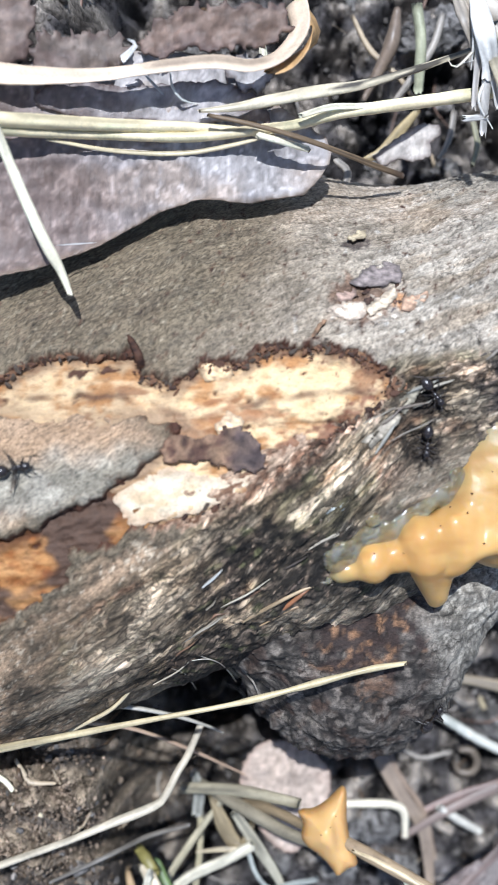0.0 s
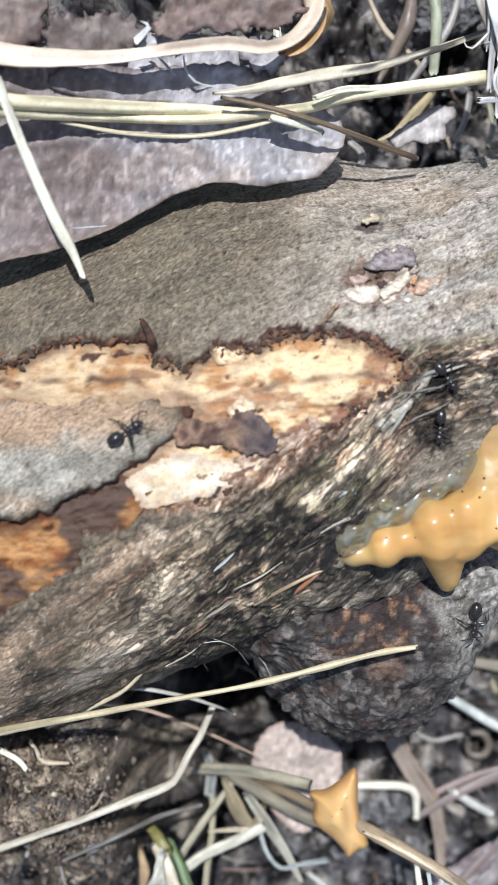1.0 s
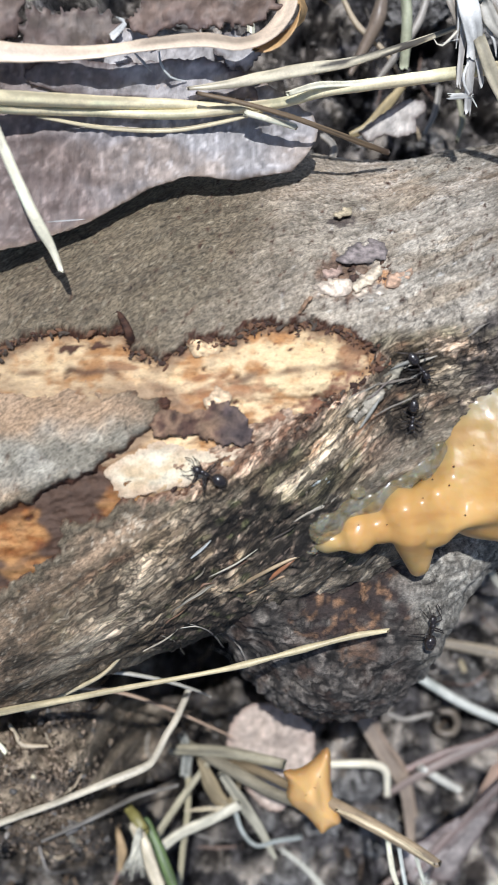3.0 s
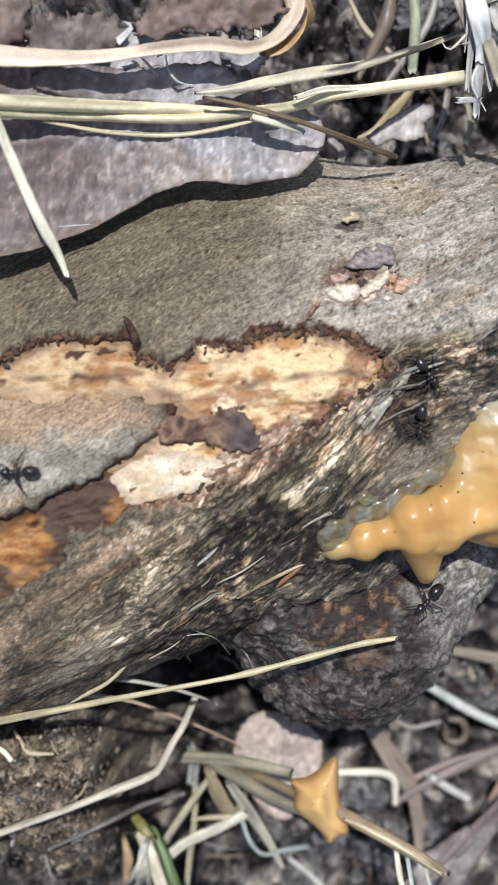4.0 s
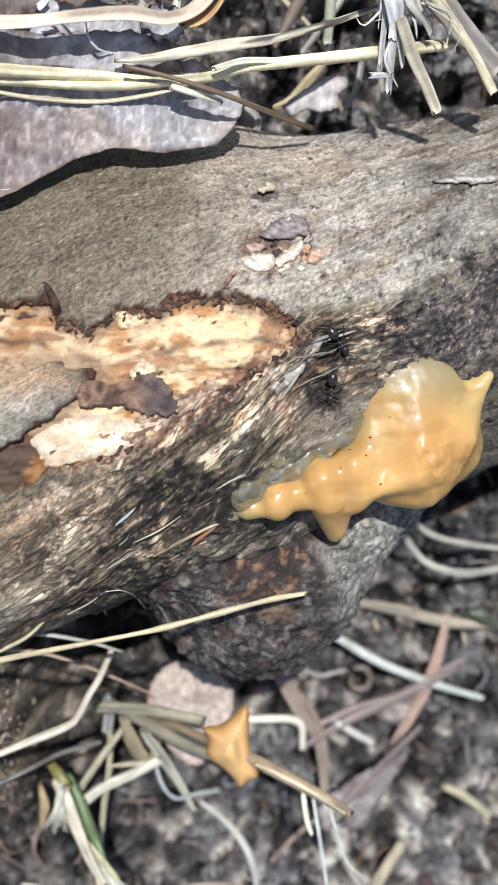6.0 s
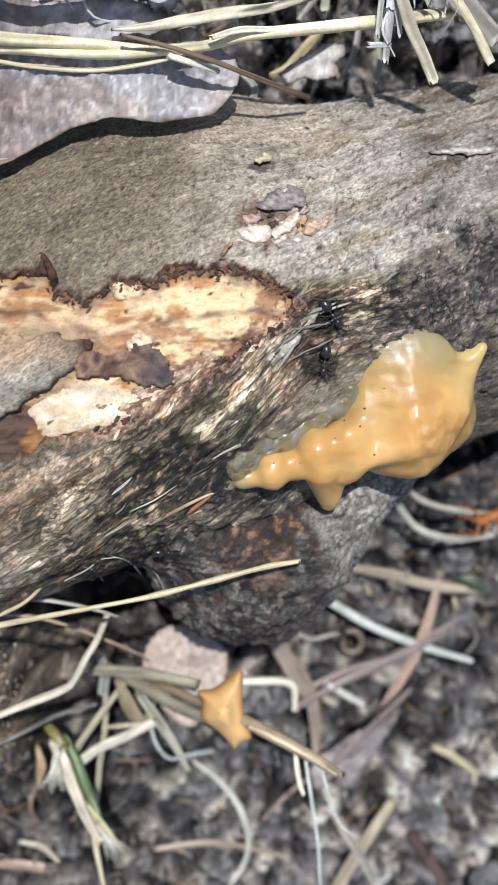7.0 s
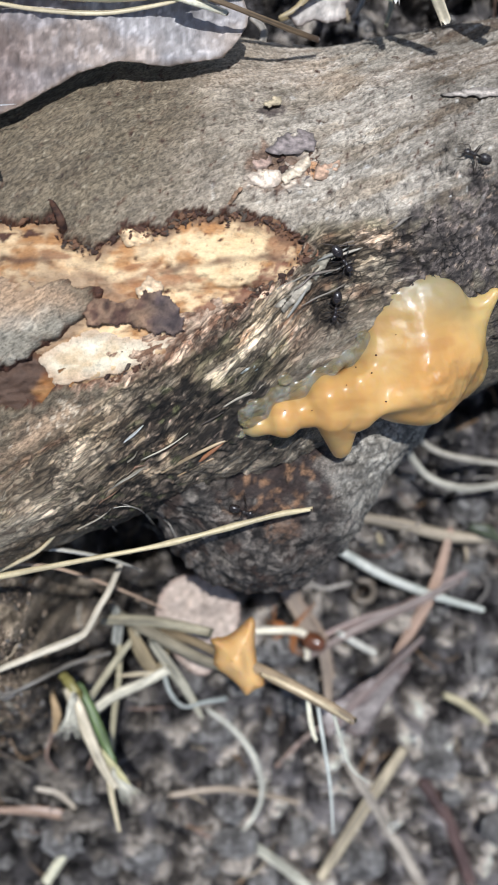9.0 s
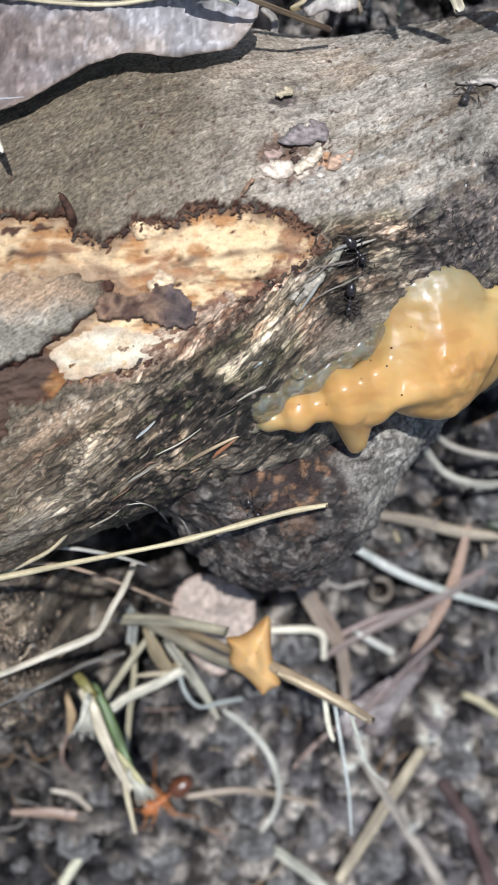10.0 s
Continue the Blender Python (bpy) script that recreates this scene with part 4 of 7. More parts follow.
    # --- scraps of bark left in the wound, chips at the torn knot ---
    def lift(k, bend=0.0, cx=0.0, cy=0.0):
        return lambda X, Y: log_top(X, Y) + 1.1 * fbm(X * 0.03, (Y + 50) * 0.05, 2, 1) + k + 0.3 * fbm(X * 0.3, Y * 0.35, 3, 71) + bend * ((X - cx) ** 2 + (Y - cy) ** 2) * 0.01

    sheet("bark_scrap", DARK_FLAKE, lift(-0.15), 1.0, lambda X, Y, d: mix(mix((0.09, 0.045, 0.03), (0.28, 0.17, 0.10), step(-0.5, 0.5, fbm(X * 0.45, Y * 0.5, 4, 72, 0.6))), (0.07, 0.055, 0.054), 0.75 * step(-4.0, -1.0, X)) * (1 + 0.5 * fbm(X * 0.6, Y * 0.6, 4, 72, 0.65))[:, None], FLAKE, limb, "dark brown bark scrap", 0.25, 0.6, 3)
    sheet("bark_scrap", PALE_FLAKE, lift(-0.5), 0.8, lambda X, Y, d: mix(mix((0.64, 0.47, 0.28), (0.86, 0.75, 0.53), step(-0.5, 0.35, fbm(X * 0.25, Y * 0.4, 4, 73))), (0.52, 0.36, 0.24), np.exp(-(d / 1.1) ** 2) * 0.7), FLAKE, limb, "pale inner bark scrap", 0.3, 0.35, 5)
    chips = (
        ([(9.5, 19.5), (11.2, 20.2), (13.7, 20.2), (14.4, 19.3), (13.7, 18.2), (12.2, 17.7), (10.7, 18.2)], 0.8, (0.68, 0.54, 0.41), "pale wood chip"),
        ([(12.1, 22.7), (14.2, 24.7), (16.7, 25.9), (18.4, 25.4), (19.0, 24.3), (18.5, 23.0), (16.7, 22.5), (14.7, 22.2)], 1.1, (0.24, 0.195, 0.175), "grey bark scale"),
        ([(18.5, 20.7), (20.5, 21.6), (21.8, 21.8), (22.0, 20.8), (20.8, 19.7), (19.3, 18.9), (18.4, 19.3)], 0.9, (0.50, 0.32, 0.21), "orange wood chip"),
        ([(14.0, 19.2), (15.1, 20.5), (16.7, 21.6), (17.8, 22.3), (17.9, 21.1), (16.9, 19.8), (15.5, 18.9), (14.5, 18.5)], 1.1, (0.70, 0.56, 0.40), "tan wood chip"),
        ([(9.5, 21.8), (11.1, 22.4), (12.6, 22.4), (13.3, 21.0), (11.7, 20.2), (10.0, 20.4)], 0.7, (0.38, 0.26, 0.20), "brown wood chip"),
        ([(17.9, 22.7), (19.0, 23.6), (19.4, 22.4), (18.9, 20.7), (18.1, 20.1), (17.9, 21.3)], 0.8, (0.10, 0.055, 0.035), "dark brown bark scrap"),
        ([(15.6, 19.2), (16.9, 20.1), (18.1, 20.7), (18.3, 19.6), (16.9, 18.9), (15.8, 18.6)], 0.7, (0.27, 0.22, 0.20), "grey bark scale"),
        ([(14.8, 17.6), (16.4, 18.4), (17.9, 19.1), (18.0, 18.3), (16.5, 17.6)], 0.8, (0.68, 0.57, 0.45), "pale wood chip"),
        ([(19.3, 22.8), (20.6, 23.9), (21.9, 24.4), (22.2, 23.3), (20.9, 22.5)], 0.5, (0.46, 0.38, 0.33), "grey bark scale"),
        ([(12.4, 29.4), (13.6, 30.5), (14.9, 30.7), (14.5, 29.5), (13.1, 28.8)], 0.9, (0.62, 0.50, 0.32), "pale wood chip"),
        ([(-6.6, 11.9), (-4.9, 12.9), (-3.1, 12.4), (-2.0, 11.1), (-3.1, 10.3), (-5.4, 10.3)], -0.15, (0.70, 0.48, 0.27), "pale wood chip"),
        ([(-4.4, 5.1), (-2.8, 6.4), (-1.1, 6.0), (-0.9, 4.9), (-2.4, 4.0), (-4.0, 3.8)], -0.1, (0.70, 0.50, 0.31), "pale wood chip"),
        ([(14.0, 18.3), (16.0, 19.2), (16.5, 18.6), (14.6, 17.5)], 0.8, (0.70, 0.56, 0.42), "pale wood chip"),
        ([(35.3, 17.4), (35.9, 17.7), (36.4, 17.5), (36.3, 17.0), (35.6, 16.9)], 0.6, (0.70, 0.66, 0.60), "tiny white fleck"),
        ([(36.5, 31.3), (39.8, 32.3), (43.4, 32.7), (46.1, 32.5), (45.2, 31.7), (40.7, 31.1)], 1.2, (0.42, 0.36, 0.30), "curled bark splinter"),
        ([(12.9, 2.9), (15.1, 4.7), (17.3, 6.5), (18.3, 6.0), (16.5, 3.9), (14.4, 2.2)], 0.35, (0.44, 0.38, 0.29), "pale fibre flake"),
        ([(8.3, -4.5), (10.4, -3.6), (11.9, -4.0), (10.8, -5.3), (9.0, -5.7)], 0.9, (0.46, 0.48, 0.44), "pale fibre flake"),
        ([(17.1, 7.2), (19.2, 9.3), (20.6, 9.8), (20.3, 8.6), (18.4, 6.4)], 0.35, (0.34, 0.30, 0.22), "pale fibre flake"),
    )
    # small splinters heaped in the torn knot
    knot = np.random.default_rng(8)
    for k in range(22):
        cx, cy, a = 15.5 + knot.normal(0, 3.0), 20.8 + knot.normal(0, 1.5), 0.5 + knot.normal(0, 0.5)
        ln, wd = knot.uniform(0.6, 1.9), knot.uniform(0.25, 0.6)
        ring_ = [(ln * math.cos(t) * knot.uniform(0.7, 1.1), wd * math.sin(t) * knot.uniform(0.7, 1.1)) for t in np.linspace(0, 2 * math.pi, 8)[:-1]]
        tint = ((0.62, 0.50, 0.38), (0.40, 0.24, 0.14), (0.20, 0.11, 0.07), (0.46, 0.36, 0.28), (0.09, 0.05, 0.035))[k % 5]
        chips += (([(cx + u_ * math.cos(a) - v_ * math.sin(a), cy + u_ * math.sin(a) + v_ * math.cos(a)) for u_, v_ in ring_], knot.uniform(0.3, 1.0), tint, "splinter of torn wood"),)
    for k, (outline, rise, colour, label) in enumerate(chips):
        c = np.mean([q[:2] for q in outline], 0)
        sheet("wood_chip", outline, lift(rise - 0.45, 1.6, c[0], c[1]), 0.6, lambda X, Y, d, colour=colour: mix(np.array(colour) * (1 + 0.7 * fbm(X * 0.7 - Y * 0.5, Y * 1.6 + X * 0.8, 3, 75, 0.6))[:, None], np.array(colour) * 0.35, 0.8 * np.exp(-(d / 0.3) ** 2)), FLAKE, limb, label, 0.15, 0.28, 10 + k)
    # crumbs of dark bark along the torn edge
    rng = np.random.default_rng(5)
    rimline = spline([(*q, 0) for q in WOUND[:20]], 0.3)
    bits, quads, tones, n = [], [], [], 0
    bm = bmesh.new()
    bmesh.ops.create_icosphere(bm, subdivisions=1, radius=1)
    v0 = np.array([q.co for q in bm.verts])
    f0 = np.array([[q.index for q in p.verts] for p in bm.faces])
    bm.free()
    for k in range(900):
        p = rimline[rng.integers(len(rimline))]
        cx, cy = p[0] + rng.normal(0, 0.45), p[1] + rng.normal(0, 0.45)
        size = 0.10 + 0.34 * rng.random() ** 3
        pv = v0 * (1 + 0.55 * rng.uniform(-1, 1, (len(v0), 1))) * np.array([1.5, 0.7, 0.5]) * size
        a = rng.normal(0.3, 0.8)
        pv = pv @ np.array([[math.cos(a), math.sin(a), 0], [-math.sin(a), math.cos(a), 0], [0, 0, 1]])
        bits.append(pv + [cx, cy, float(lift(-0.45)(np.array(cx), np.array(cy)))])
        quads.append(f0 + n)
        n += len(pv)
        tones.append(np.tile(np.array([(0.045, 0.022, 0.014), (0.09, 0.042, 0.024), (0.16, 0.08, 0.042), (0.07, 0.05, 0.035)][rng.integers(4)]), (len(pv), 1)))
    mesh_object("bark_grit", np.vstack(bits), np.vstack(quads), np.vstack(tones), FLAKE, limb, "dark crumbs of bark", smooth=False)
    # a dark curl of bark that stands up at the wound's edge
    v_, f_, s_, a_, n_ = tube([(-15.8, 16.6, 55.5), (-14.6, 15.3, 58.0), (-13.6, 13.6, 59.8), (-13.3, 12.5, 59.1), (-13.0, 11.9, 58.1)], [0.15, 0.35, 0.45, 0.5, 0.6], 0.6, 8, 0.3, 3)
    mesh_object("bark_curl", v_, f_, mix((0.03, 0.014, 0.01), (0.08, 0.036, 0.02), step(-0.3, 0.3, pn(s_ * 9, a_, 3))), FLAKE, limb, "dark curl of bark")
    # --- the branch stub ---
    sv, sf = nets((-14, -48, -6), (48, 6, 50), 0.42, stub_field)
    e = 0.3
    nx, ny2, nz2 = (stub_field(*(sv + e * k).T) - stub_field(*(sv - e * k).T) for k in np.eye(3))
    ln = np.sqrt(nx ** 2 + ny2 ** 2 + nz2 ** 2) + 1e-9
    nx, ny2, nz2 = nx / ln, ny2 / ln, nz2 / ln
    qx, qy = sv[:, 0], sv[:, 1]
    qs, qt = qx + 0.8 * (44 - sv[:, 2]) * nx, qy + 0.8 * (44 - sv[:, 2]) * ny2
    ck = ridge(qs * 0.14 + 0.4 * pn(qs * 0.2, qt * 0.2, 80), qt * 0.14, 3, 81)
    lump, gr = fbm(qs * 0.08, qt * 0.08, 2, 82), fbm(qs * 1.0 + 0.5 * qt, qt * 1.1, 3, 83, 0.65)
    plate = fbm(qs * 0.28, qt * 0.28, 3, 86)
    flake = np.floor(2.6 * (fbm(qs * 0.16, qt * 0.2, 4, 89, 0.6) + 1)) / 2.6
    hh = 1.5 * lump + 0.06 * gr - 0.4 * step(0.8, 1, ck) + 0.6 * plate - 0.28 * step(26, 20, qx) * step(0.72, 0.95, ridge(qs * 0.3 + 0.5 * pn(qs * 0.4, qt * 0.4, 69), qt * 0.3, 2, 70)) + 0.45 * (flake - 1) + (0.08 + 0.12 * step(26, 20, qx)) * fbm(qs * 0.7, qt * 0.7, 3, 76, 0.55)
    hh = hh - 1.0 * spot(qx, qy, 16, -21, 7, 4.5) + 0.5 * spot(qx, qy, 16, -21, 9, 6) * fbm(qs * 0.5, qt * 0.5, 2, 84)
    patch = fbm(qs * 0.2, qt * 0.24, 4, 74, 0.6)
    tn = mix((0.024, 0.020, 0.017), (0.29, 0.242, 0.198), step(-0.6, 0.95, 0.6 * gr + 0.4 * plate + 0.8 * patch))
    p1, p2, gp = shreds(qs * 0.8 + qt * 0.6 + 1.5 * pn(qs * 0.2, qt * 0.2, 23), qt * 0.8 - qs * 0.6 + 1.5 * pn(qs * 0.2, qt * 0.2, 24), 17, 1.7, 2.6)
    hh = hh + 0.10 * (p2 - 0.5) - 0.08 * gp
    tn = mix(tn, mix((0.04, 0.033, 0.028), (0.24, 0.205, 0.17), p1), 0.25)
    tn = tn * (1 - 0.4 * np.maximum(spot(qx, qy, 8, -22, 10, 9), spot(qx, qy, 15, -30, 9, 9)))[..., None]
    tn = mix(tn, (0.02, 0.016, 0.014), 0.2 * gp)
    tn = mix(tn, (0.34, 0.29, 0.23), 0.6 * step(0.35, 0.6, fbm(qs * 0.22, qt * 0.3, 4, 79, 0.6)) * (1 - step(6, 12, qx)))
    tn = mix(tn, mix((0.20, 0.175, 0.14), (0.54, 0.49, 0.40), step(-0.6, 0.6, gr + 0.6 * patch)), 0.8 * step(20, 30, qx + 0.25 * (qy + 22) + 3 * pn(qx * 0.3, qy * 0.3, 87)))
    tn = mix(tn, (0.03, 0.024, 0.02), step(0.7, 1, ck) * 0.8)
    tn = mix(tn, (0.11, 0.062, 0.042), 0.55 * step(0.05, 0.4, fbm(qs * 0.2 + 4, qt * 0.2, 3, 63)) * step(26, 20, qx))
    tn = tn * mix((1, 1, 1), (0.45, 0.42, 0.40), step(0.0, 0.4, fbm(qs * 0.26, qt * 0.26 + 7, 3, 64)) * step(26, 20, qx))
    tn = mix(tn * 1.12, (0.38, 0.32, 0.26), 0.5 * step(27, 20, qx) * step(0.25, 0.5, fbm(qs * 0.5, qt * 0.6, 3, 71)))
    hh = hh * 0.75
    tn = tn * 0.74
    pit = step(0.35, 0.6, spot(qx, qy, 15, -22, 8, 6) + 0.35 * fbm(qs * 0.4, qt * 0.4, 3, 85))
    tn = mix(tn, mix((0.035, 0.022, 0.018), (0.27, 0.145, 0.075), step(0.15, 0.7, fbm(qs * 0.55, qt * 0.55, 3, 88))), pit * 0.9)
    tn = mix(tn, (0.17, 0.095, 0.055), 0.6 * step(0.5, 0.9, spot(qx, qy, 16, -29, 3.5, 3.5) + 0.5 * gr))
    pv = sv + np.stack([nx, ny2, nz2], 1) * hh[:, None]
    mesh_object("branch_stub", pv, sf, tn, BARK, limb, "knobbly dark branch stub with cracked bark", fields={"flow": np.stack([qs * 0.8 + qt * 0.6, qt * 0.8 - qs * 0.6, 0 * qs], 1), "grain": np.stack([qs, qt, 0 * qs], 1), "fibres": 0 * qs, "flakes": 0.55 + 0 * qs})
    # torn strips of grain that stand off between the wound and the gum
    strips = [(0.32, 0.27, 0.20), (0.24, 0.19, 0.14), (0.14, 0.10, 0.075), (0.08, 0.06, 0.045), (0.30, 0.28, 0.23), (0.20, 0.11, 0.065), (0.40, 0.35, 0.27), (0.18, 0.15, 0.115)]
    for k in range(44):
        if k < 26:
            px = RNG.uniform(-14, 32)
            py = float(np.interp(px, [-21.7, -1.5, 11.3, 19.5, 36], [-24, -8.5, 3, 11.5, 17])) + (RNG.uniform(-11, -2) if px < 12 else RNG.uniform(-8, 0))
        else:
            px, py = RNG.uniform(2, 24), RNG.uniform(-19, -13)
        ln, an = RNG.uniform(2.0, 6.5), math.atan2(0.75, 1) + RNG.normal(0, 0.16) - 0.25 * (px > 18)
        q = []
        for e in (-0.5, -0.15, 0.2, 0.5):
            X, Y = px + e * ln * math.cos(an) + RNG.normal(0, 0.12), py + e * ln * math.sin(an) + RNG.normal(0, 0.12)
            q.append((X, Y, float(np.maximum(log_top(X, Y), stub_top(X, Y)) + 1.1 * fbm(np.array(X * 0.03), np.array((Y + 50) * 0.05), 2, 1)) + 0.1 + 0.5 * max(e, 0)))
        w = RNG.uniform(0.08, 0.28)
        straw("splinter", q, [w * 0.4, w, w * 0.9, 0.05], strips[k % 8], "", 0.5, sides=6, parent=limb, gap=0.6, spots=0.3, ragged=0.3)
    # pale hairs round the hollow, tan shreds under the gum's tail
    for pts, w, c in (
        ([(-8.4, -25.2, 46.0), (-5.6, -25.0, 45.7), (-3.7, -27.2, 38.9), (-2.3, -30.9, 29.0)], 0.10, (0.52, 0.47, 0.38)),
        ([(-7.0, -24.3, 46.8), (-4.3, -25.9, 43.2), (-2.9, -29.7, 29.8)], 0.08, (0.46, 0.42, 0.35)),
        ([(-10.5, -26.1, 46.0), (-8.8, -27.6, 42.3), (-8.1, -31.8, 29.7)], 0.09, (0.48, 0.42, 0.33)),
        ([(-5.2, -36.8, -2.7), (-2.2, -38.0, -2.4), (-0.7, -40.5, -3.5)], 0.10, (0.40, 0.36, 0.30)),
        ([(-13.1, -28.8, 42.8), (-9.8, -26.7, 45.2), (-7.8, -24.8, 46.3)], 0.12, (0.50, 0.43, 0.32)),
        ([(-1.5, -28.3, 33.9), (0.2, -29.7, 36.1), (1.2, -32.4, 34.6)], 0.14, (0.32, 0.28, 0.23)),
        ([(-1.2, -19.6, 50.5), (2.6, -17.3, 51.9), (6.3, -15.4, 52.3), (9.4, -14.3, 51.9)], 0.26, (0.42, 0.30, 0.17)),
        ([(1.0, -20.3, 48.8), (4.7, -18.1, 50.2), (8.2, -17.0, 49.7)], 0.20, (0.36, 0.24, 0.13)),
        ([(3.2, -18.6, 50.0), (5.6, -16.5, 51.8), (7.2, -15.2, 52.0)], 0.32, (0.30, 0.13, 0.06)),
        ([(4.5, -21.4, 45.4), (8.0, -19.5, 46.9), (10.4, -19.2, 45.9)], 0.18, (0.40, 0.29, 0.18)),
        ([(-3.7, -17.3, 53.6), (-0.4, -15.6, 54.3), (2.2, -13.8, 54.5)], 0.12, (0.50, 0.44, 0.33)),
        ([(-6.0, -14.7, 55.8), (-4.5, -13.4, 56.6), (-3.5, -12.4, 56.6)], 0.20, (0.62, 0.60, 0.54)),
    ):
        straw("splinter", pts, [w * 0.5, w, w * 0.9, w * 0.4], c, "", 0.6, sides=6, parent=limb, gap=0.5, ragged=0.15)
    return limb


build_limb()


# ---- soil ----
def build_ground():
    fine = np.arange(-82, 118, 0.5)
    out = 118 + np.cumsum(0.5 * 1.16 ** np.arange(1, 78))
    xs = np.concatenate([-out[::-1] + 36, fine, out])
    fy = np.arange(-135, 100, 0.5)
    ys = np.concatenate([-(out[::-1] - 118) - 135.5, fy, out - 118 + 100])
    x, y = np.meshgrid(xs, ys, indexing="ij")
    near = step(190, 90, np.maximum(np.abs(x - 18), np.abs(y + 17) - 18))
    lump = fbm(x * 0.06, y * 0.06, 3, 90)
    clod = fbm(x * 0.18, y * 0.18, 3, 91)
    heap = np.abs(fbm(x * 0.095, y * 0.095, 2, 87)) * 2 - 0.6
    crumb = np.abs(fbm(x * 0.55, y * 0.55, 3, 92, 0.6))
    far = fbm(x * 0.0012, y * 0.0012, 4, 93) * (1 - near)
    z = ground_z(x, y) + near * (4.0 * lump + 3.2 * clod + 2.4 * (heap - 0.5) + 1.5 * (crumb - 0.4) + 0.6 * fbm(x * 0.8, y * 0.8, 3, 96, 0.7)) + 60 * far
    # hollow under the limb
    z = z - 15 * spot(x, y, -8, -38, 11, 8) - 12 * spot(x, y, 48, -75, 7, 6) - 10 * spot(x, y, -5, -60, 12, 13) - 6 * spot(x, y, 14, -42, 20, 5) - 4 * spot(x, y, 22, 58, 14, 6) - 4 * spot(x, y, 46, 52, 14, 5)
    # tone follows the relief: shade of the dips painted dark, crumbs pale
    t = mix((0.032, 0.029, 0.028), (0.47, 0.445, 0.42), step(-0.6, 0.8, clod + 0.8 * (crumb - 0.4)))
    t = mix(t, (0.36, 0.34, 0.32), step(0.5, 0.9, crumb) * 0.7)
    t = mix(t, mix((0.13, 0.11, 0.085), (0.50, 0.43, 0.34), step(-0.6, 0.7, clod + crumb - 0.4)), np.clip(1.4 * spot(x, y, -30, -54, 18, 17), 0, 1))
    # shade of the hollow beside the mound painted into the soil; paler lower right
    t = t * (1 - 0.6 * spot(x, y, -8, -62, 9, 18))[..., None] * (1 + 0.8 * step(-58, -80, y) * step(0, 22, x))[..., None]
    # pale warm clods, with the shade of the dips between them painted dark
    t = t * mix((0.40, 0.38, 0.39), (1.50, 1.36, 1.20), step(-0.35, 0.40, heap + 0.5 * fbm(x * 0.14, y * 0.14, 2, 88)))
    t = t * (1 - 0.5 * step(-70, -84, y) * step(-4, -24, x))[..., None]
    # open ground further off, in broad weathered patches
    wide = mix((0.15, 0.138, 0.125), (0.27, 0.25, 0.23), step(-0.5, 0.5, fbm(x * 0.0015, y * 0.0015, 4, 94) + 0.4 * fbm(x * 0.00013, y * 0.00013, 3, 95)))
    t = mix(wide, t, step(150, 85, np.maximum(np.abs(x - 18), np.abs(y + 17) - 18)))
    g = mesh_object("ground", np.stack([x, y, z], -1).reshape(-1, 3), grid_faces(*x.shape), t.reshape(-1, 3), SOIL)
    return tagged(g, "dark grey-brown crumbly garden soil", "ground", kind="structure"), (xs, ys, z)


GROUND, (GX, GY, GZ) = build_ground()


def soil(x, y):
    """Height of the real soil at a place."""
    i, j = np.clip(np.searchsorted(GX, x), 1, len(GX) - 1), np.clip(np.searchsorted(GY, y), 1, len(GY) - 1)
    return GZ[i, j]


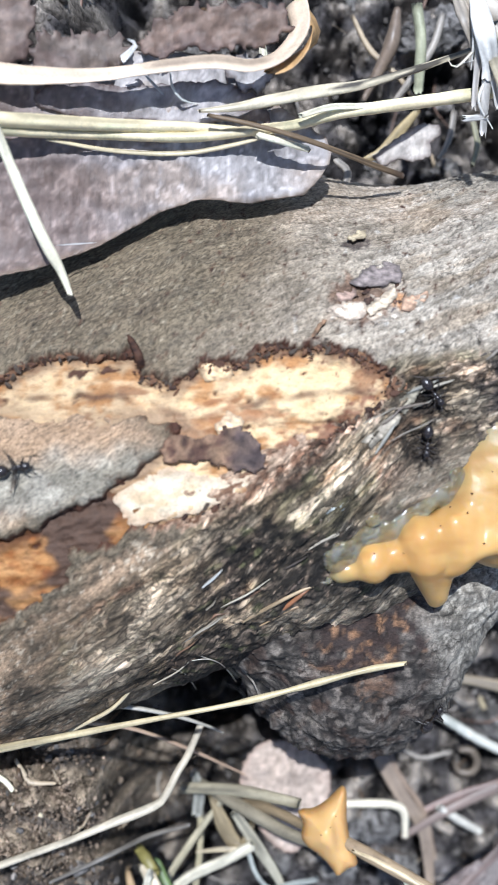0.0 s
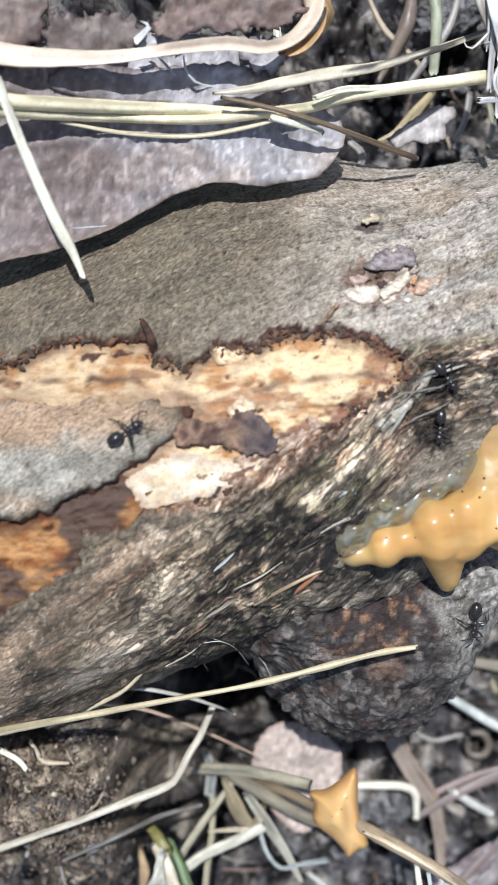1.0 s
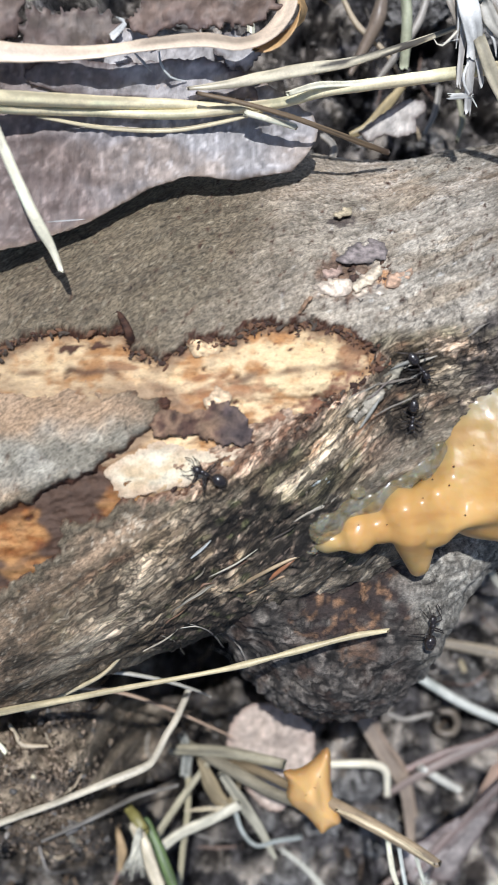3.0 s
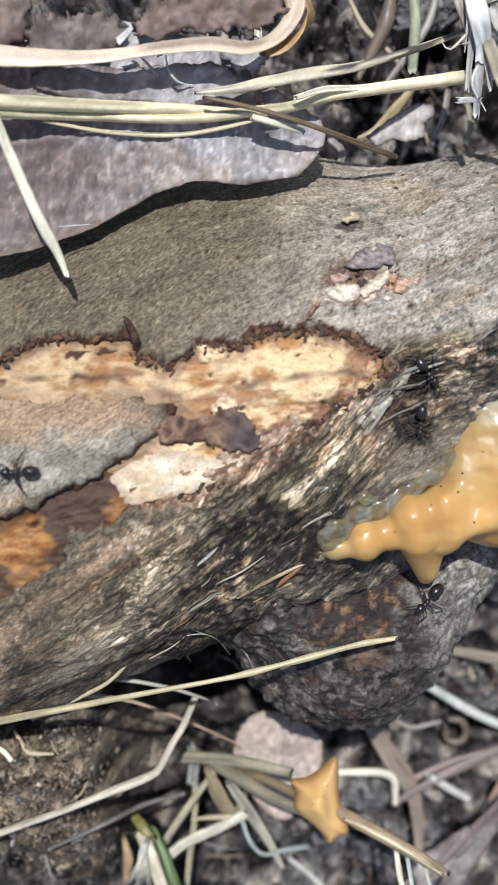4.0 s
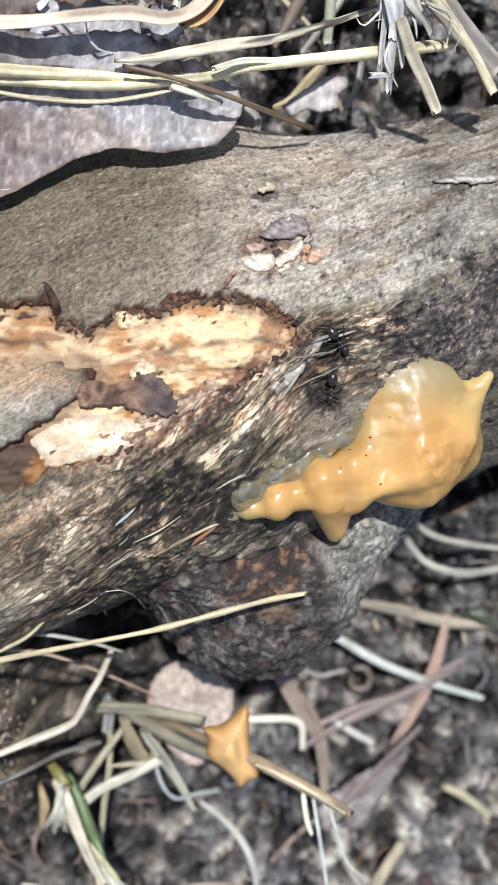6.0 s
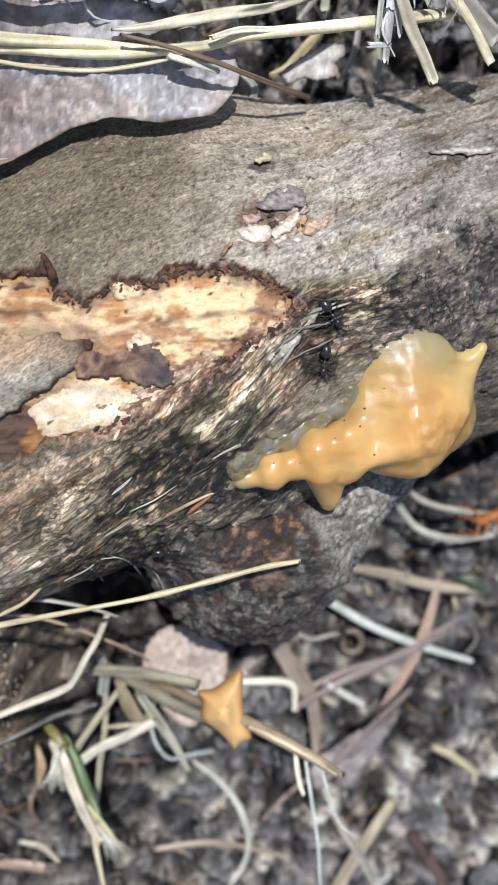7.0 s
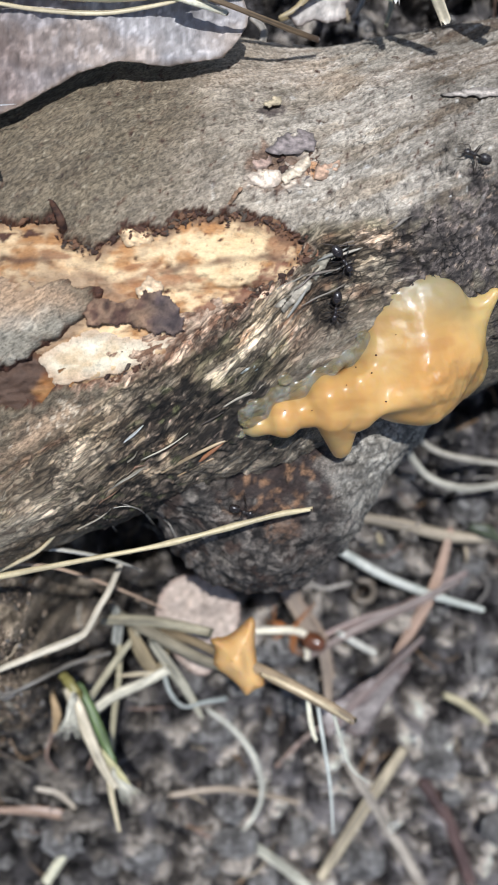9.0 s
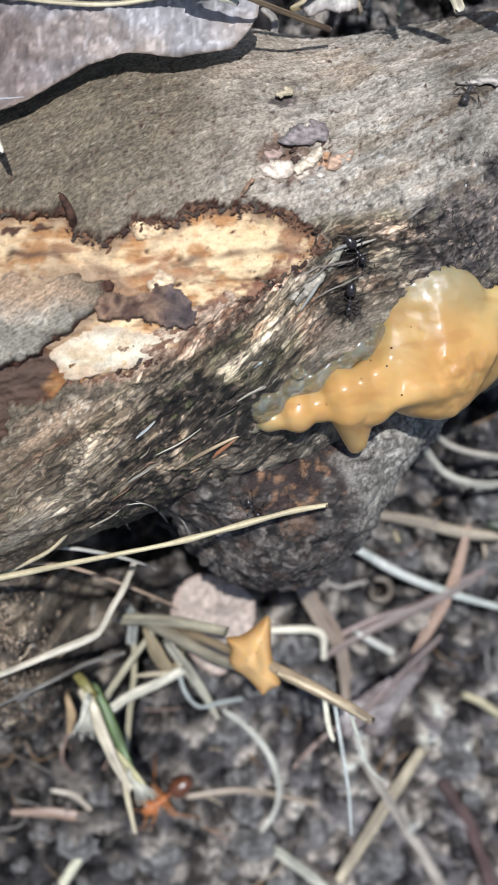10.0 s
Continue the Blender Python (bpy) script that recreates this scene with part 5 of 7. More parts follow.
def build_crumbs():
    """Loose crumbs of soil lying everywhere."""
    kinds = []
    bm = bmesh.new()
    bmesh.ops.create_icosphere(bm, subdivisions=1, radius=1)
    v0 = np.array([q.co for q in bm.verts])
    f0 = np.array([[q.index for q in p.verts] for p in bm.faces])
    bm.free()
    for k in range(8):
        kinds.append(v0 * (1 + 0.45 * RNG.uniform(-1, 1, (len(v0), 1))))
    vs, fs, ts, n = [], [], [], 0
    for k in range(26000):
        x, y = (RNG.uniform(-75, 100), RNG.uniform(-125, 85)) if k < 9500 else (RNG.normal(-30, 10), RNG.normal(-53, 9))
        yc, r, _, _ = log_axis(x)
        if abs(y - yc) < r * 0.8:
            continue
        s = (0.13 + 0.75 * RNG.random() ** 4 + (RNG.random() < 0.02) * RNG.uniform(0.4, 1.2)) * (1 if k < 9500 else 0.42)
        q = kinds[k % 8] * s * RNG.uniform(0.6, 1.1, 3)
        a = RNG.uniform(0, 6.28)
        q = q @ np.array([[math.cos(a), math.sin(a), 0], [-math.sin(a), math.cos(a), 0], [0, 0, 1]])
        vs.append(q + [x, y, soil(x, y) + s * 0.25])
        fs.append(f0 + n)
        n += len(q)
        c = np.array([(0.10, 0.085, 0.07), (0.16, 0.145, 0.13), (0.21, 0.19, 0.17), (0.12, 0.105, 0.09), (0.28, 0.25, 0.22)][RNG.integers(5)]) * (1.9 if RNG.random() < 0.1 else RNG.uniform(0.6, 1.15))
        if k >= 9500:
            c = c * np.array([1.25, 1.05, 0.85])
        ts.append(np.tile(c * (1 + 0.7 * float(spot(np.array(x), np.array(y), -30, -54, 18, 17))), (len(q), 1)))
    bm = bmesh.new()
    bmesh.ops.create_icosphere(bm, subdivisions=4, radius=1)
    v1 = np.array([q.co for q in bm.verts])
    f1 = np.array([[q.index for q in p.verts] for p in bm.faces])
    bm.free()
    for k in range(150):
        x, y = (RNG.uniform(-60, 100), RNG.uniform(-125, -28)) if k < 115 else (RNG.uniform(-10, 80), RNG.uniform(44, 85))
        yc, r, _, _ = log_axis(x)
        if abs(y - yc) < r * 0.9 or np.hypot(x - 16, y + 24) < 20 or (x < -10 and y > -82):
            continue
        s = RNG.uniform(1.2, 4.2)
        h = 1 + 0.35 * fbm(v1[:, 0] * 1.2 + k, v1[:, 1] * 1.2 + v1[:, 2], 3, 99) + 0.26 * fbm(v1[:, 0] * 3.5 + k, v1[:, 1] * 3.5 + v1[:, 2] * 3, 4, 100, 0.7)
        vs.append(v1 * h[:, None] * s * np.array([1, RNG.uniform(0.7, 1), 0.65]) + [x, y, soil(x, y) + s * 0.15])
        fs.append(f1 + n)
        n += len(v1)
        # relief shading put into the clod's tone: dark dents, pale bulges
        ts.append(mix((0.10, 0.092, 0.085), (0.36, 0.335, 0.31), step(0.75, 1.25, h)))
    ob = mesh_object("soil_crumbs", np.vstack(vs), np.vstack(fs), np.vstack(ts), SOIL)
    tagged(ob, "loose grey-brown crumbs of soil", "soil", kind="stuff")
    vs, fs, ts, n = [], [], [], 0
    for k in range(520):
        x, y = RNG.uniform(-75, 100), RNG.uniform(-125, 85)
        yc, r, _, _ = log_axis(x)
        if abs(y - yc) < r * 0.9:
            continue
        a, ln, z = RNG.uniform(0, 6.28), RNG.uniform(2, 11), float(soil(x, y))
        b = a + RNG.normal(0, 0.5)
        p = [(x, y, z + 0.5), (x + ln * 0.5 * math.cos(a), y + ln * 0.5 * math.sin(a), z + RNG.uniform(0.8, 2.0)), (x + ln * 0.5 * (math.cos(a) + math.cos(b)), y + ln * 0.5 * (math.sin(a) + math.sin(b)), float(soil(x + ln * math.cos(a), y + ln * math.sin(a))) + 0.6)]
        rad = RNG.uniform(0.08, 0.35)
        v, f, s, an, m = tube(p, [rad, rad, rad * 0.5], RNG.uniform(0.3, 1), 5, 1.2, k)
        quads = [q for q in f if len(q) == 4]
        vs.append(v)
        fs.append(np.array(quads) + n)
        n += len(v)
        c = (GREY, TAN, BROWN, RUST, (0.24, 0.21, 0.18), (0.12, 0.08, 0.05))[RNG.integers(6)]
        ts.append(straw_tone(s, an, m, c, k))
    ob = mesh_object("plant_litter", np.vstack(vs), np.vstack(fs), np.vstack(ts), STRAW)
    tagged(ob, "fine dry bits of grass and rootlets on the soil", "plant litter", kind="stuff")


build_crumbs()
for (cx, cy, size, colour) in ((-26.3, -64.0, 1.25, (0.33, 0.29, 0.23)), (-10, -88, 1.5, (0.24, 0.2, 0.16)), (-24, -61, 0.9, (0.30, 0.26, 0.2)), (28, -76, 1.8, (0.2, 0.17, 0.14)), (-19, -95, 1.6, (0.26, 0.22, 0.18))):
    v, f = pebble_mesh(cx, size)
    ob = mesh_object("pebble", v + [cx, cy, float(soil(cx, cy)) + size * 0.35], f, np.array(colour) * (1 + 0.2 * fbm(v[:, 0], v[:, 1], 2, 98))[:, None], SOIL)
    tagged(centred(ob), "small pale brown pebble bedded in soil", "pebble", "pebbles")


# ---- amber gum on the limb ----
AMBER, HONEY, OLIVE_GUM, CLEAR = (0.56, 0.30, 0.095), (0.59, 0.34, 0.115), (0.50, 0.36, 0.135), (0.50, 0.46, 0.30)
# each lobe: centre, half axes, tone, how clear it is
GUM_LOBES = (
    ((11.4, -12.8, 52.2), (1.8, 1.75, 1.7), OLIVE_GUM, 0.15),
    ((13.2, -12.7, 52.3), (1.5, 1.4, 1.5), HONEY, 0.0),
    ((10.3, -12.7, 51.6), (1.1, 1.3, 1.0), CLEAR, 0.7),
    ((15.2, -11.6, 52.9), (2.5, 2.95, 2.7), AMBER, 0.0),
    ((18.2, -11.0, 52.8), (2.2, 2.3, 2.3), AMBER, 0.0),
    ((21.0, -9.1, 53.5), (3.0, 3.2, 3.3), AMBER, 0.0),
    ((19.4, -6.7, 53.4), (1.5, 1.5, 1.1), OLIVE_GUM, 0.45),
    ((16.9, -8.3, 53.2), (1.0, 1.1, 0.9), OLIVE_GUM, 0.5),
    ((24.8, -8.2, 53.2), (3.4, 3.4, 3.2), AMBER, 0.0),
    ((34.4, -5.4, 50.2), (5.4, 6.0, 7.3), AMBER, 0.0),
    ((31.2, -4.8, 49.4), (5.2, 5.8, 5.6), AMBER, 0.0),
    ((34.0, -1.0, 50.6), (4.4, 4.6, 5.0), AMBER, 0.0),
    ((30.8, -0.6, 50.2), (4.2, 4.4, 3.7), AMBER, 0.0),
    ((33.6, 1.8, 52.0), (4.2, 3.4, 2.3), HONEY, 0.05),
    ((30.4, 1.6, 52.2), (3.3, 3.2, 1.5), OLIVE_GUM, 0.2),
    ((32.4, 3.9, 53.3), (4.2, 2.4, 1.1), OLIVE_GUM, 0.4),
    ((33.2, 5.2, 53.8), (3.2, 1.5, 0.8), CLEAR, 0.75),
    ((36.6, 3.2, 52.6), (2.6, 2.2, 1.4), OLIVE_GUM, 0.35),
    ((27.2, -2.8, 53.0), (2.8, 3.6, 1.4), OLIVE_GUM, 0.4),
    ((35.6, -8.2, 47.0), (5.0, 4.2, 5.2), AMBER, 0.0),
    ((32.0, -9.2, 48.0), (4.8, 3.2, 4.4), AMBER, 0.0),
    ((38.6, -3.0, 49.2), (4.2, 4.2, 3.8), AMBER, 0.0),
    ((40.6, -7.4, 44.4), (2.6, 2.4, 3.2), OLIVE_GUM, 0.2),
    ((42.4, -4.4, 46.4), (1.9, 2.8, 2.6), OLIVE_GUM, 0.3),
)
# runs and folds: from, to, thickness at both ends, tone
GUM_RUNS = (
    ((21.8, -11.2, 53.0), (23.9, -17.0, 46.2), 2.9, 1.25, AMBER),
    ((24.1, -16.6, 47.4), (24.5, -12.4, 53.0), 0.5, 0.6, HONEY),
    ((24.5, -12.4, 53.2), (24.6, -6.6, 55.9), 0.6, 0.5, HONEY),
    ((39.2, -1.4, 50.6), (43.4, 5.0, 52.6), 2.6, 0.8, OLIVE_GUM),
    ((35.2, -11.2, 50.2), (40.2, -3.6, 53.2), 0.5, 0.5, HONEY),
    ((33.0, -10.6, 51.4), (38.0, -1.6, 53.6), 0.45, 0.4, AMBER),
    ((26.2, -10.8, 54.0), (32.8, -8.6, 55.0), 0.5, 0.4, HONEY),
)


def gum_parts(x, y, z):
    out = [(ellipsoid(x, y, z, c, r), tone, clear) for c, r, tone, clear in GUM_LOBES]
    return out + [(finger(x, y, z, a, b, ra, rb), tone, 0.0) for a, b, ra, rb, tone in GUM_RUNS]


def gum_field(x, y, z):
    total = None
    blend = 0.8 + 2.5 * step(23, 27, x)
    for d, _, _ in gum_parts(x, y, z):
        total = d if total is None else smooth_min(total, d, blend)
    return total


def build_gum():
    gum = thing("tree_gum", "glossy amber gum oozing from the limb, with grey translucent edges", "tree gum")
    v, f = nets((7, -21, 38), (48, 10, 60), 0.26, gum_field)
    near = gum_parts(*v.T)
    w = np.stack([np.exp(-np.clip(d, -1.6, 12) / 1.1) for d, _, _ in near])
    w /= w.sum(0)
    col = sum(w[k][:, None] * np.array(near[k][1]) for k in range(len(near)))
    clear = sum(w[k] * near[k][2] for k in range(len(near)))
    X, Y, Z = v.T
    col = col * (1 + 0.16 * fbm(X * 0.18, Y * 0.18 + Z * 0.1, 3, 104))[:, None]
    # paler where it is thick and cloudy, browner in veils
    col = mix(col, (0.64, 0.40, 0.15), 0.5 * step(0.0, 0.5, fbm(X * 0.12 + 2, Y * 0.25, 3, 107)))
    col = mix(col, (0.42, 0.19, 0.055), 0.35 * step(0.1, 0.5, fbm(X * 0.1 - Y * 0.1, Y * 0.3, 3, 108)))
    lumps = step(30, 36, X) * step(-1, -6, Y)
    v = v + np.array([0, -0.2, 1.0]) * (0.22 * fbm(X * 0.22, Y * 0.22, 3, 101) + 0.42 * lumps * fbm(X * 0.5 + 3, Y * 0.5 - Z * 0.2, 3, 106))[:, None]
    body = mesh_object("gum_body", v, f, col, GUM, gum, "soft amber gum", thin=clear)
    relax(body, 2)
    # wet droplets and film on the bark along the upper edge
    rng = np.random.default_rng(12)
    line = spline([(9.8, -12.6, 0), (10.8, -10.8, 0), (13.4, -9.6, 0), (15.0, -7.6, 0), (18.0, -7.6, 0), (19.0, -5.6, 0), (22.0, -4.6, 0), (24.6, -4.0, 0), (26.0, -0.5, 0)], 0.5)
    drops = []
    for k in range(120):
        p = line[rng.integers(len(line))]
        x, y = p[0] + rng.normal(0, 0.55), p[1] + rng.normal(-0.35, 0.6)
        r = rng.uniform(0.35, 0.95)
        z = float(log_top(x, y) + 1.1 * fbm(np.array(x * 0.03), np.array((y + 50) * 0.05), 2, 1))
        drops.append(((x, y, z + rng.uniform(0.0, 0.35)), (r * 1.2, r, rng.uniform(0.2, 0.38))))

    def film_field(x, y, z):
        total = np.full(x.shape, 9.0)
        for c, r in drops:
            total = smooth_min(total, ellipsoid(x, y, z, c, r), 0.55)
        return total

    fv, ff = nets((7, -16, 46), (30, 4, 62), 0.15, film_field)
    film = mesh_object("gum_film", fv, ff, mix((0.60, 0.48, 0.26), (0.72, 0.68, 0.52), step(-0.4, 0.4, fbm(fv[:, 0] * 0.6, fv[:, 1] * 0.6, 2, 105))), WETFILM, gum, "clear grey wet film", thin=np.full(len(fv), 0.75))
    relax(film, 1)
    # dark specks stuck in it
    for qx, qy, size in ((27.0, -3.3, 0.17), (29.5, -0.6, 0.10), (24.4, -4.9, 0.12), (28.4, -9.4, 0.15), (18.6, -10.6, 0.10), (15.0, -10.6, 0.10), (26.3, -5.6, 0.14), (23.0, -7.2, 0.10)):
        pv, pf = pebble_mesh(qx, size, 0.5)
        z = float(v[np.hypot(v[:, 0] - qx, v[:, 1] - qy) < 0.5][:, 2].max())
        mesh_object("speck", pv + [qx, qy, z], pf, (0.10, 0.04, 0.015), FLAKE, gum, "dark speck")
    return gum


build_gum()

# ---- gum web on the cut grass tuft ----
CONE = [(13.5, -46.2), (14.0, -47.3), (13.9, -51.6), (14.5, -54.5), (15.3, -56.2), (15.6, -58.1), (14.0, -58.6), (12.4, -60.1), (11.6, -58.6), (9.7, -56.7), (7.7, -55.4), (7.0, -54.0), (7.5, -51.8), (6.5, -50.6), (6.9, -49.9), (9.1, -49.8), (11.3, -48.1), (12.8, -46.4)]


def build_web():
    web = thing("gum_web", "amber gum drop stretched between dry grass stems", "tree gum")
    cx, cy = np.mean(CONE, 0)

    def z_mid(X, Y):
        return 26.5 + 0.12 * (X - cx) + 0.05 * (Y - cy)

    def swell(X, Y):
        d = np.maximum(outline_distance(X, Y, CONE), 0)
        return 3.0 * np.sqrt(np.clip(d / 2.6, 0, 1)) * (0.7 + 0.5 * spot(X, Y, cx - 0.5, cy, 2.6)) - 0.7 * spot(X, Y, cx + 1.0, cy + 0.2, 0.9, 3.0, 10) + 0.06

    p = np.array(CONE)
    xs, ys = np.arange(p[:, 0].min() - 0.6, p[:, 0].max() + 0.6, 0.16), np.arange(p[:, 1].min() - 0.6, p[:, 1].max() + 0.6, 0.16)
    ob, X, Y, D_ = sheet("gum_drop", rounded(CONE, 1), lambda X, Y: z_mid(X, Y) + swell(X, Y), 0.1, (0.8, 0.5, 0.15), GUM, web, "smooth amber gum", 0.16, 0.03, 7, under=lambda X, Y: z_mid(X, Y) - swell(X, Y))
    n = len(ob.data.vertices)
    col = mix((0.54, 0.30, 0.11), (0.63, 0.385, 0.155), step(0.2, 2.0, D_))
    data = np.ones((n, 4))
    data[:, :3] = np.vstack([col, col])
    ob.data.attributes["tone"].data.foreach_set("color", data.ravel())
    thin = 0.35 * step(1.2, 0.1, D_)
    ob.data.attributes.new("thin", "FLOAT", "POINT").data.foreach_set("value", np.concatenate([thin, thin]))
    relax(ob, 8)
    for q in [(11.3, -51.7), (12.1, -50.4), (9.9, -52.7)]:
        v, fb = pebble_mesh(q[0], 0.11, 0.5)
        mesh_object("speck", v + [q[0], q[1], float(z_mid(q[0], q[1]) + swell(np.array([q[0]]), np.array([q[1]]))[0])], fb, (0.16, 0.06, 0.02), FLAKE, web, "dark speck")


build_web()


# ---- dead leaves ----
def leaf(outline, height, colour, label, seed, vein=None, pitch=0.5, thick=0.35, ragged=0.25, dark=(0.10, 0.06, 0.05), shade=None):
    """A dead leaf blade: curved, with its midrib, side veins, blotches and a thin brown edge."""
    def tone(X, Y, d):
        t = mix(np.array(colour) * 0.82, np.array(colour) * 1.14, step(-0.6, 0.6, fbm(X * 0.16, Y * 0.16, 4, seed)))
        t = mix(t, dark, 0.55 * step(0.15, 0.6, fbm(X * 0.08, Y * 0.12, 3, seed + 1)))
        t = mix(t, np.array(colour) * 1.6, 0.4 * step(0.3, 0.6, fbm(X * 0.7, Y * 0.5, 3, seed + 2)))
        if vein:
            (ax, ay), (bx, by) = vein
            ln = math.hypot(bx - ax, by - ay)
            u, w = ((X - ax) * (bx - ax) + (Y - ay) * (by - ay)) / ln, (-(X - ax) * (by - ay) + (Y - ay) * (bx - ax)) / ln
            t = mix(t, np.array(colour) * 1.2, 0.35 * np.exp(-(w / 0.35) ** 2))
            side = np.abs(((u - np.abs(w) * 0.9) / 4.6 + 0.3 * pn(X * 0.15, Y * 0.15, seed + 7)) % 1 - 0.5)
            t = mix(t, np.array(colour) * 1.2, 0.18 * step(0.42, 0.5, side))
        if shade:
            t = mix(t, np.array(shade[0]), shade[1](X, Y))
            crease = step(0.6, 0.92, ridge(X * 0.45 + 0.12 * Y + 0.4 * pn(X * 0.5, Y * 0.5, 3), Y * 0.2 + 0.2 * pn(X * 0.6, Y * 0.4, 5), 2, seed + 11))
            t = mix(t, t * 1.8 + 0.03, 0.75 * crease)
            t = t * (1 + 0.3 * fbm(X * 1.5, Y * 0.6, 3, seed + 8) + 0.25 * fbm(X * 0.25, Y * 0.2, 3, seed + 9))[:, None]
        if not shade:
            t = t * (1 + 0.4 * fbm(X * 0.8, Y * 0.8, 4, seed + 8, 0.6))[:, None]
        return mix(t, np.array(dark) * 0.8, 0.8 * np.exp(-(d / 0.45) ** 2))

    def lift(X, Y):
        z = height(X, Y) + 0.45 * fbm(X * 0.2, Y * 0.2, 3, seed + 4) + 0.14 * fbm(X * 0.8, Y * 0.8, 3, seed + 5)
        if vein:
            (ax, ay), (bx, by) = vein
            ln = math.hypot(bx - ax, by - ay)
            u, w = ((X - ax) * (bx - ax) + (Y - ay) * (by - ay)) / ln, (-(X - ax) * (by - ay) + (Y - ay) * (bx - ax)) / ln
            z = z + 0.3 * np.exp(-(w / 0.5) ** 2) + 0.08 * step(0.42, 0.5, np.abs(((u - np.abs(w) * 0.9) / 4.6) % 1 - 0.5))
        return z

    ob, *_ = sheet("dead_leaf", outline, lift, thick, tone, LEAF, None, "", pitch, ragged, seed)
    tagged(centred(ob), label, "leaf", "dead leaves")
    return ob


BIG = [(-36.1, 22.2), (-31.2, 23.6), (-27.0, 24.7), (-23.4, 26.5), (-19.9, 27.9), (-16.0, 30.5), (-12.1, 32.9), (-6.8, 34.4), (-2.9, 34.0), (-0.1, 34.0), (4.3, 34.9), (6.9, 35.6), (8.7, 37.4), (10.2, 39.7), (10.6, 41.7), (9.7, 43.4), (7.6, 44.3), (4.3, 46.0), (1.3, 47.8), (-0.1, 49.3), (-3.3, 50.9), (-8.5, 52.1), (-17.0, 52.0), (-24.8, 50.5), (-29.7, 48.3), (-36.0, 47.6)]


def big_leaf(X, Y):
    lip = np.interp(X, [-35, -22, -9, -2.7, 4.5, 11], [21.7, 25.4, 31.8, 34.6, 34.9, 39.1])
    return 31.5 + 18 * step(41, -9, X) + 0.068 * X + 0.25 * (Y - 32) * step(17.5, 39, Y) + 1.6 * np.exp(-((Y - lip) / 1.6) ** 2) + 9 * step(-9, -39, X)


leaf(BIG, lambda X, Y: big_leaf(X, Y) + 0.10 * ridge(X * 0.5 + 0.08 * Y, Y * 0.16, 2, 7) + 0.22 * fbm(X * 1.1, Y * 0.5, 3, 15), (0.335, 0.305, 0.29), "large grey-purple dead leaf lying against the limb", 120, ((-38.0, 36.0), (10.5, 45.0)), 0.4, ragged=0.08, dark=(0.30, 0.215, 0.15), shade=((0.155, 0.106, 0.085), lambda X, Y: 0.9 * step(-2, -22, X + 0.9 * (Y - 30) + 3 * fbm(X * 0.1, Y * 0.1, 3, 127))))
leaf([(-35.1, 56.6), (-26.2, 56.8), (-26.1, 52.7), (-26.9, 49.9), (-29.0, 47.5), (-31.7, 45.8), (-35.1, 45.8)], lambda X, Y: big_leaf(X, Y) + 2.0 + 0.6 * fbm(X * 0.3, Y * 0.3, 3, 3), (0.21, 0.15, 0.115), "brown crumbling leaf scrap", 130, None, 0.4, 0.5, 0.8)
leaf([(-26.3, 50.0), (-25.5, 52.5), (-21.4, 52.7), (-16.3, 53.5), (-15.1, 51.9), (-15.7, 49.9), (-20.1, 48.1), (-23.5, 47.5), (-26.3, 47.8)], lambda X, Y: big_leaf(X, Y) + 1.8 + 0.7 * fbm(X * 0.35, Y * 0.35, 3, 5), (0.18, 0.135, 0.105), "brown crumbling leaf scrap", 140, None, 0.4, 0.5, 0.8)
leaf([(-13.8, 52.1), (-12.3, 54.9), (-7.6, 56.3), (4.2, 57.5), (5.1, 54.4), (2.1, 52.5), (-2.9, 51.4), (-7.6, 51.5), (-10.4, 50.9), (-13.2, 50.7)], lambda X, Y: big_leaf(X, Y) + 2.6 + 0.9 * fbm(X * 0.3, Y * 0.3, 3, 3), (0.20, 0.135, 0.10), "brown crumbling leaf scrap", 150, None, 0.4, 0.5, 0.8)
leaf([(-26.4, 45.9), (-22.8, 47.8), (-17.3, 47.6), (-9.8, 48.2), (-4.2, 48.6), (-0.1, 47.3), (2.6, 45.3), (2.1, 43.9), (-2.9, 44.2), (-7.6, 42.7), (-13.9, 44.0), (-19.4, 43.0), (-24.2, 43.9), (-26.3, 44.4)], lambda X, Y: big_leaf(X, Y) + 0.7 + 0.5 * fbm(X * 0.25, Y * 0.25, 3, 9), (0.37, 0.335, 0.32), "grey-brown torn upper layer of dead leaf", 155, None, 0.4, 0.3, 0.35)
leaf([(-3.2, 50.4), (-0.7, 51.9), (2.1, 51.5), (2.8, 49.3), (1.0, 47.3), (-1.4, 47.7), (-2.9, 48.7)], lambda X, Y: big_leaf(X, Y) + 1.3, (0.42, 0.39, 0.37), "grey torn dead leaf scrap", 158, None, 0.4, 0.3, 0.6)
leaf([(17.4, 44.7), (20.7, 47.3), (24.8, 49.7), (27.3, 48.8), (26.9, 47.3), (25.5, 46.7), (25.7, 44.5), (22.8, 43.8), (20.7, 44.2), (18.6, 43.3)], lambda X, Y: 33 + 0.04 * X, (0.42, 0.37, 0.32), "pale grey torn leaf scrap", 160, None, 0.35)
leaf(rounded([(-2.5, -54.0), (-1.6, -48.6), (1.5, -45.3), (6.4, -45.0), (11.4, -47.2), (13.6, -52.0), (11.6, -57.3), (8.7, -62.6), (6.0, -64.5), (2.6, -62.0), (0.2, -58.6)]), lambda X, Y: 3.5 + 0.05 * (Y + 48) + 0.06 * X, (0.44, 0.345, 0.275), "pinkish-tan dead leaf on the soil under the limb", 170, ((0.0, -60.0), (8.0, -42.0)), 0.45, dark=(0.40, 0.27, 0.21))
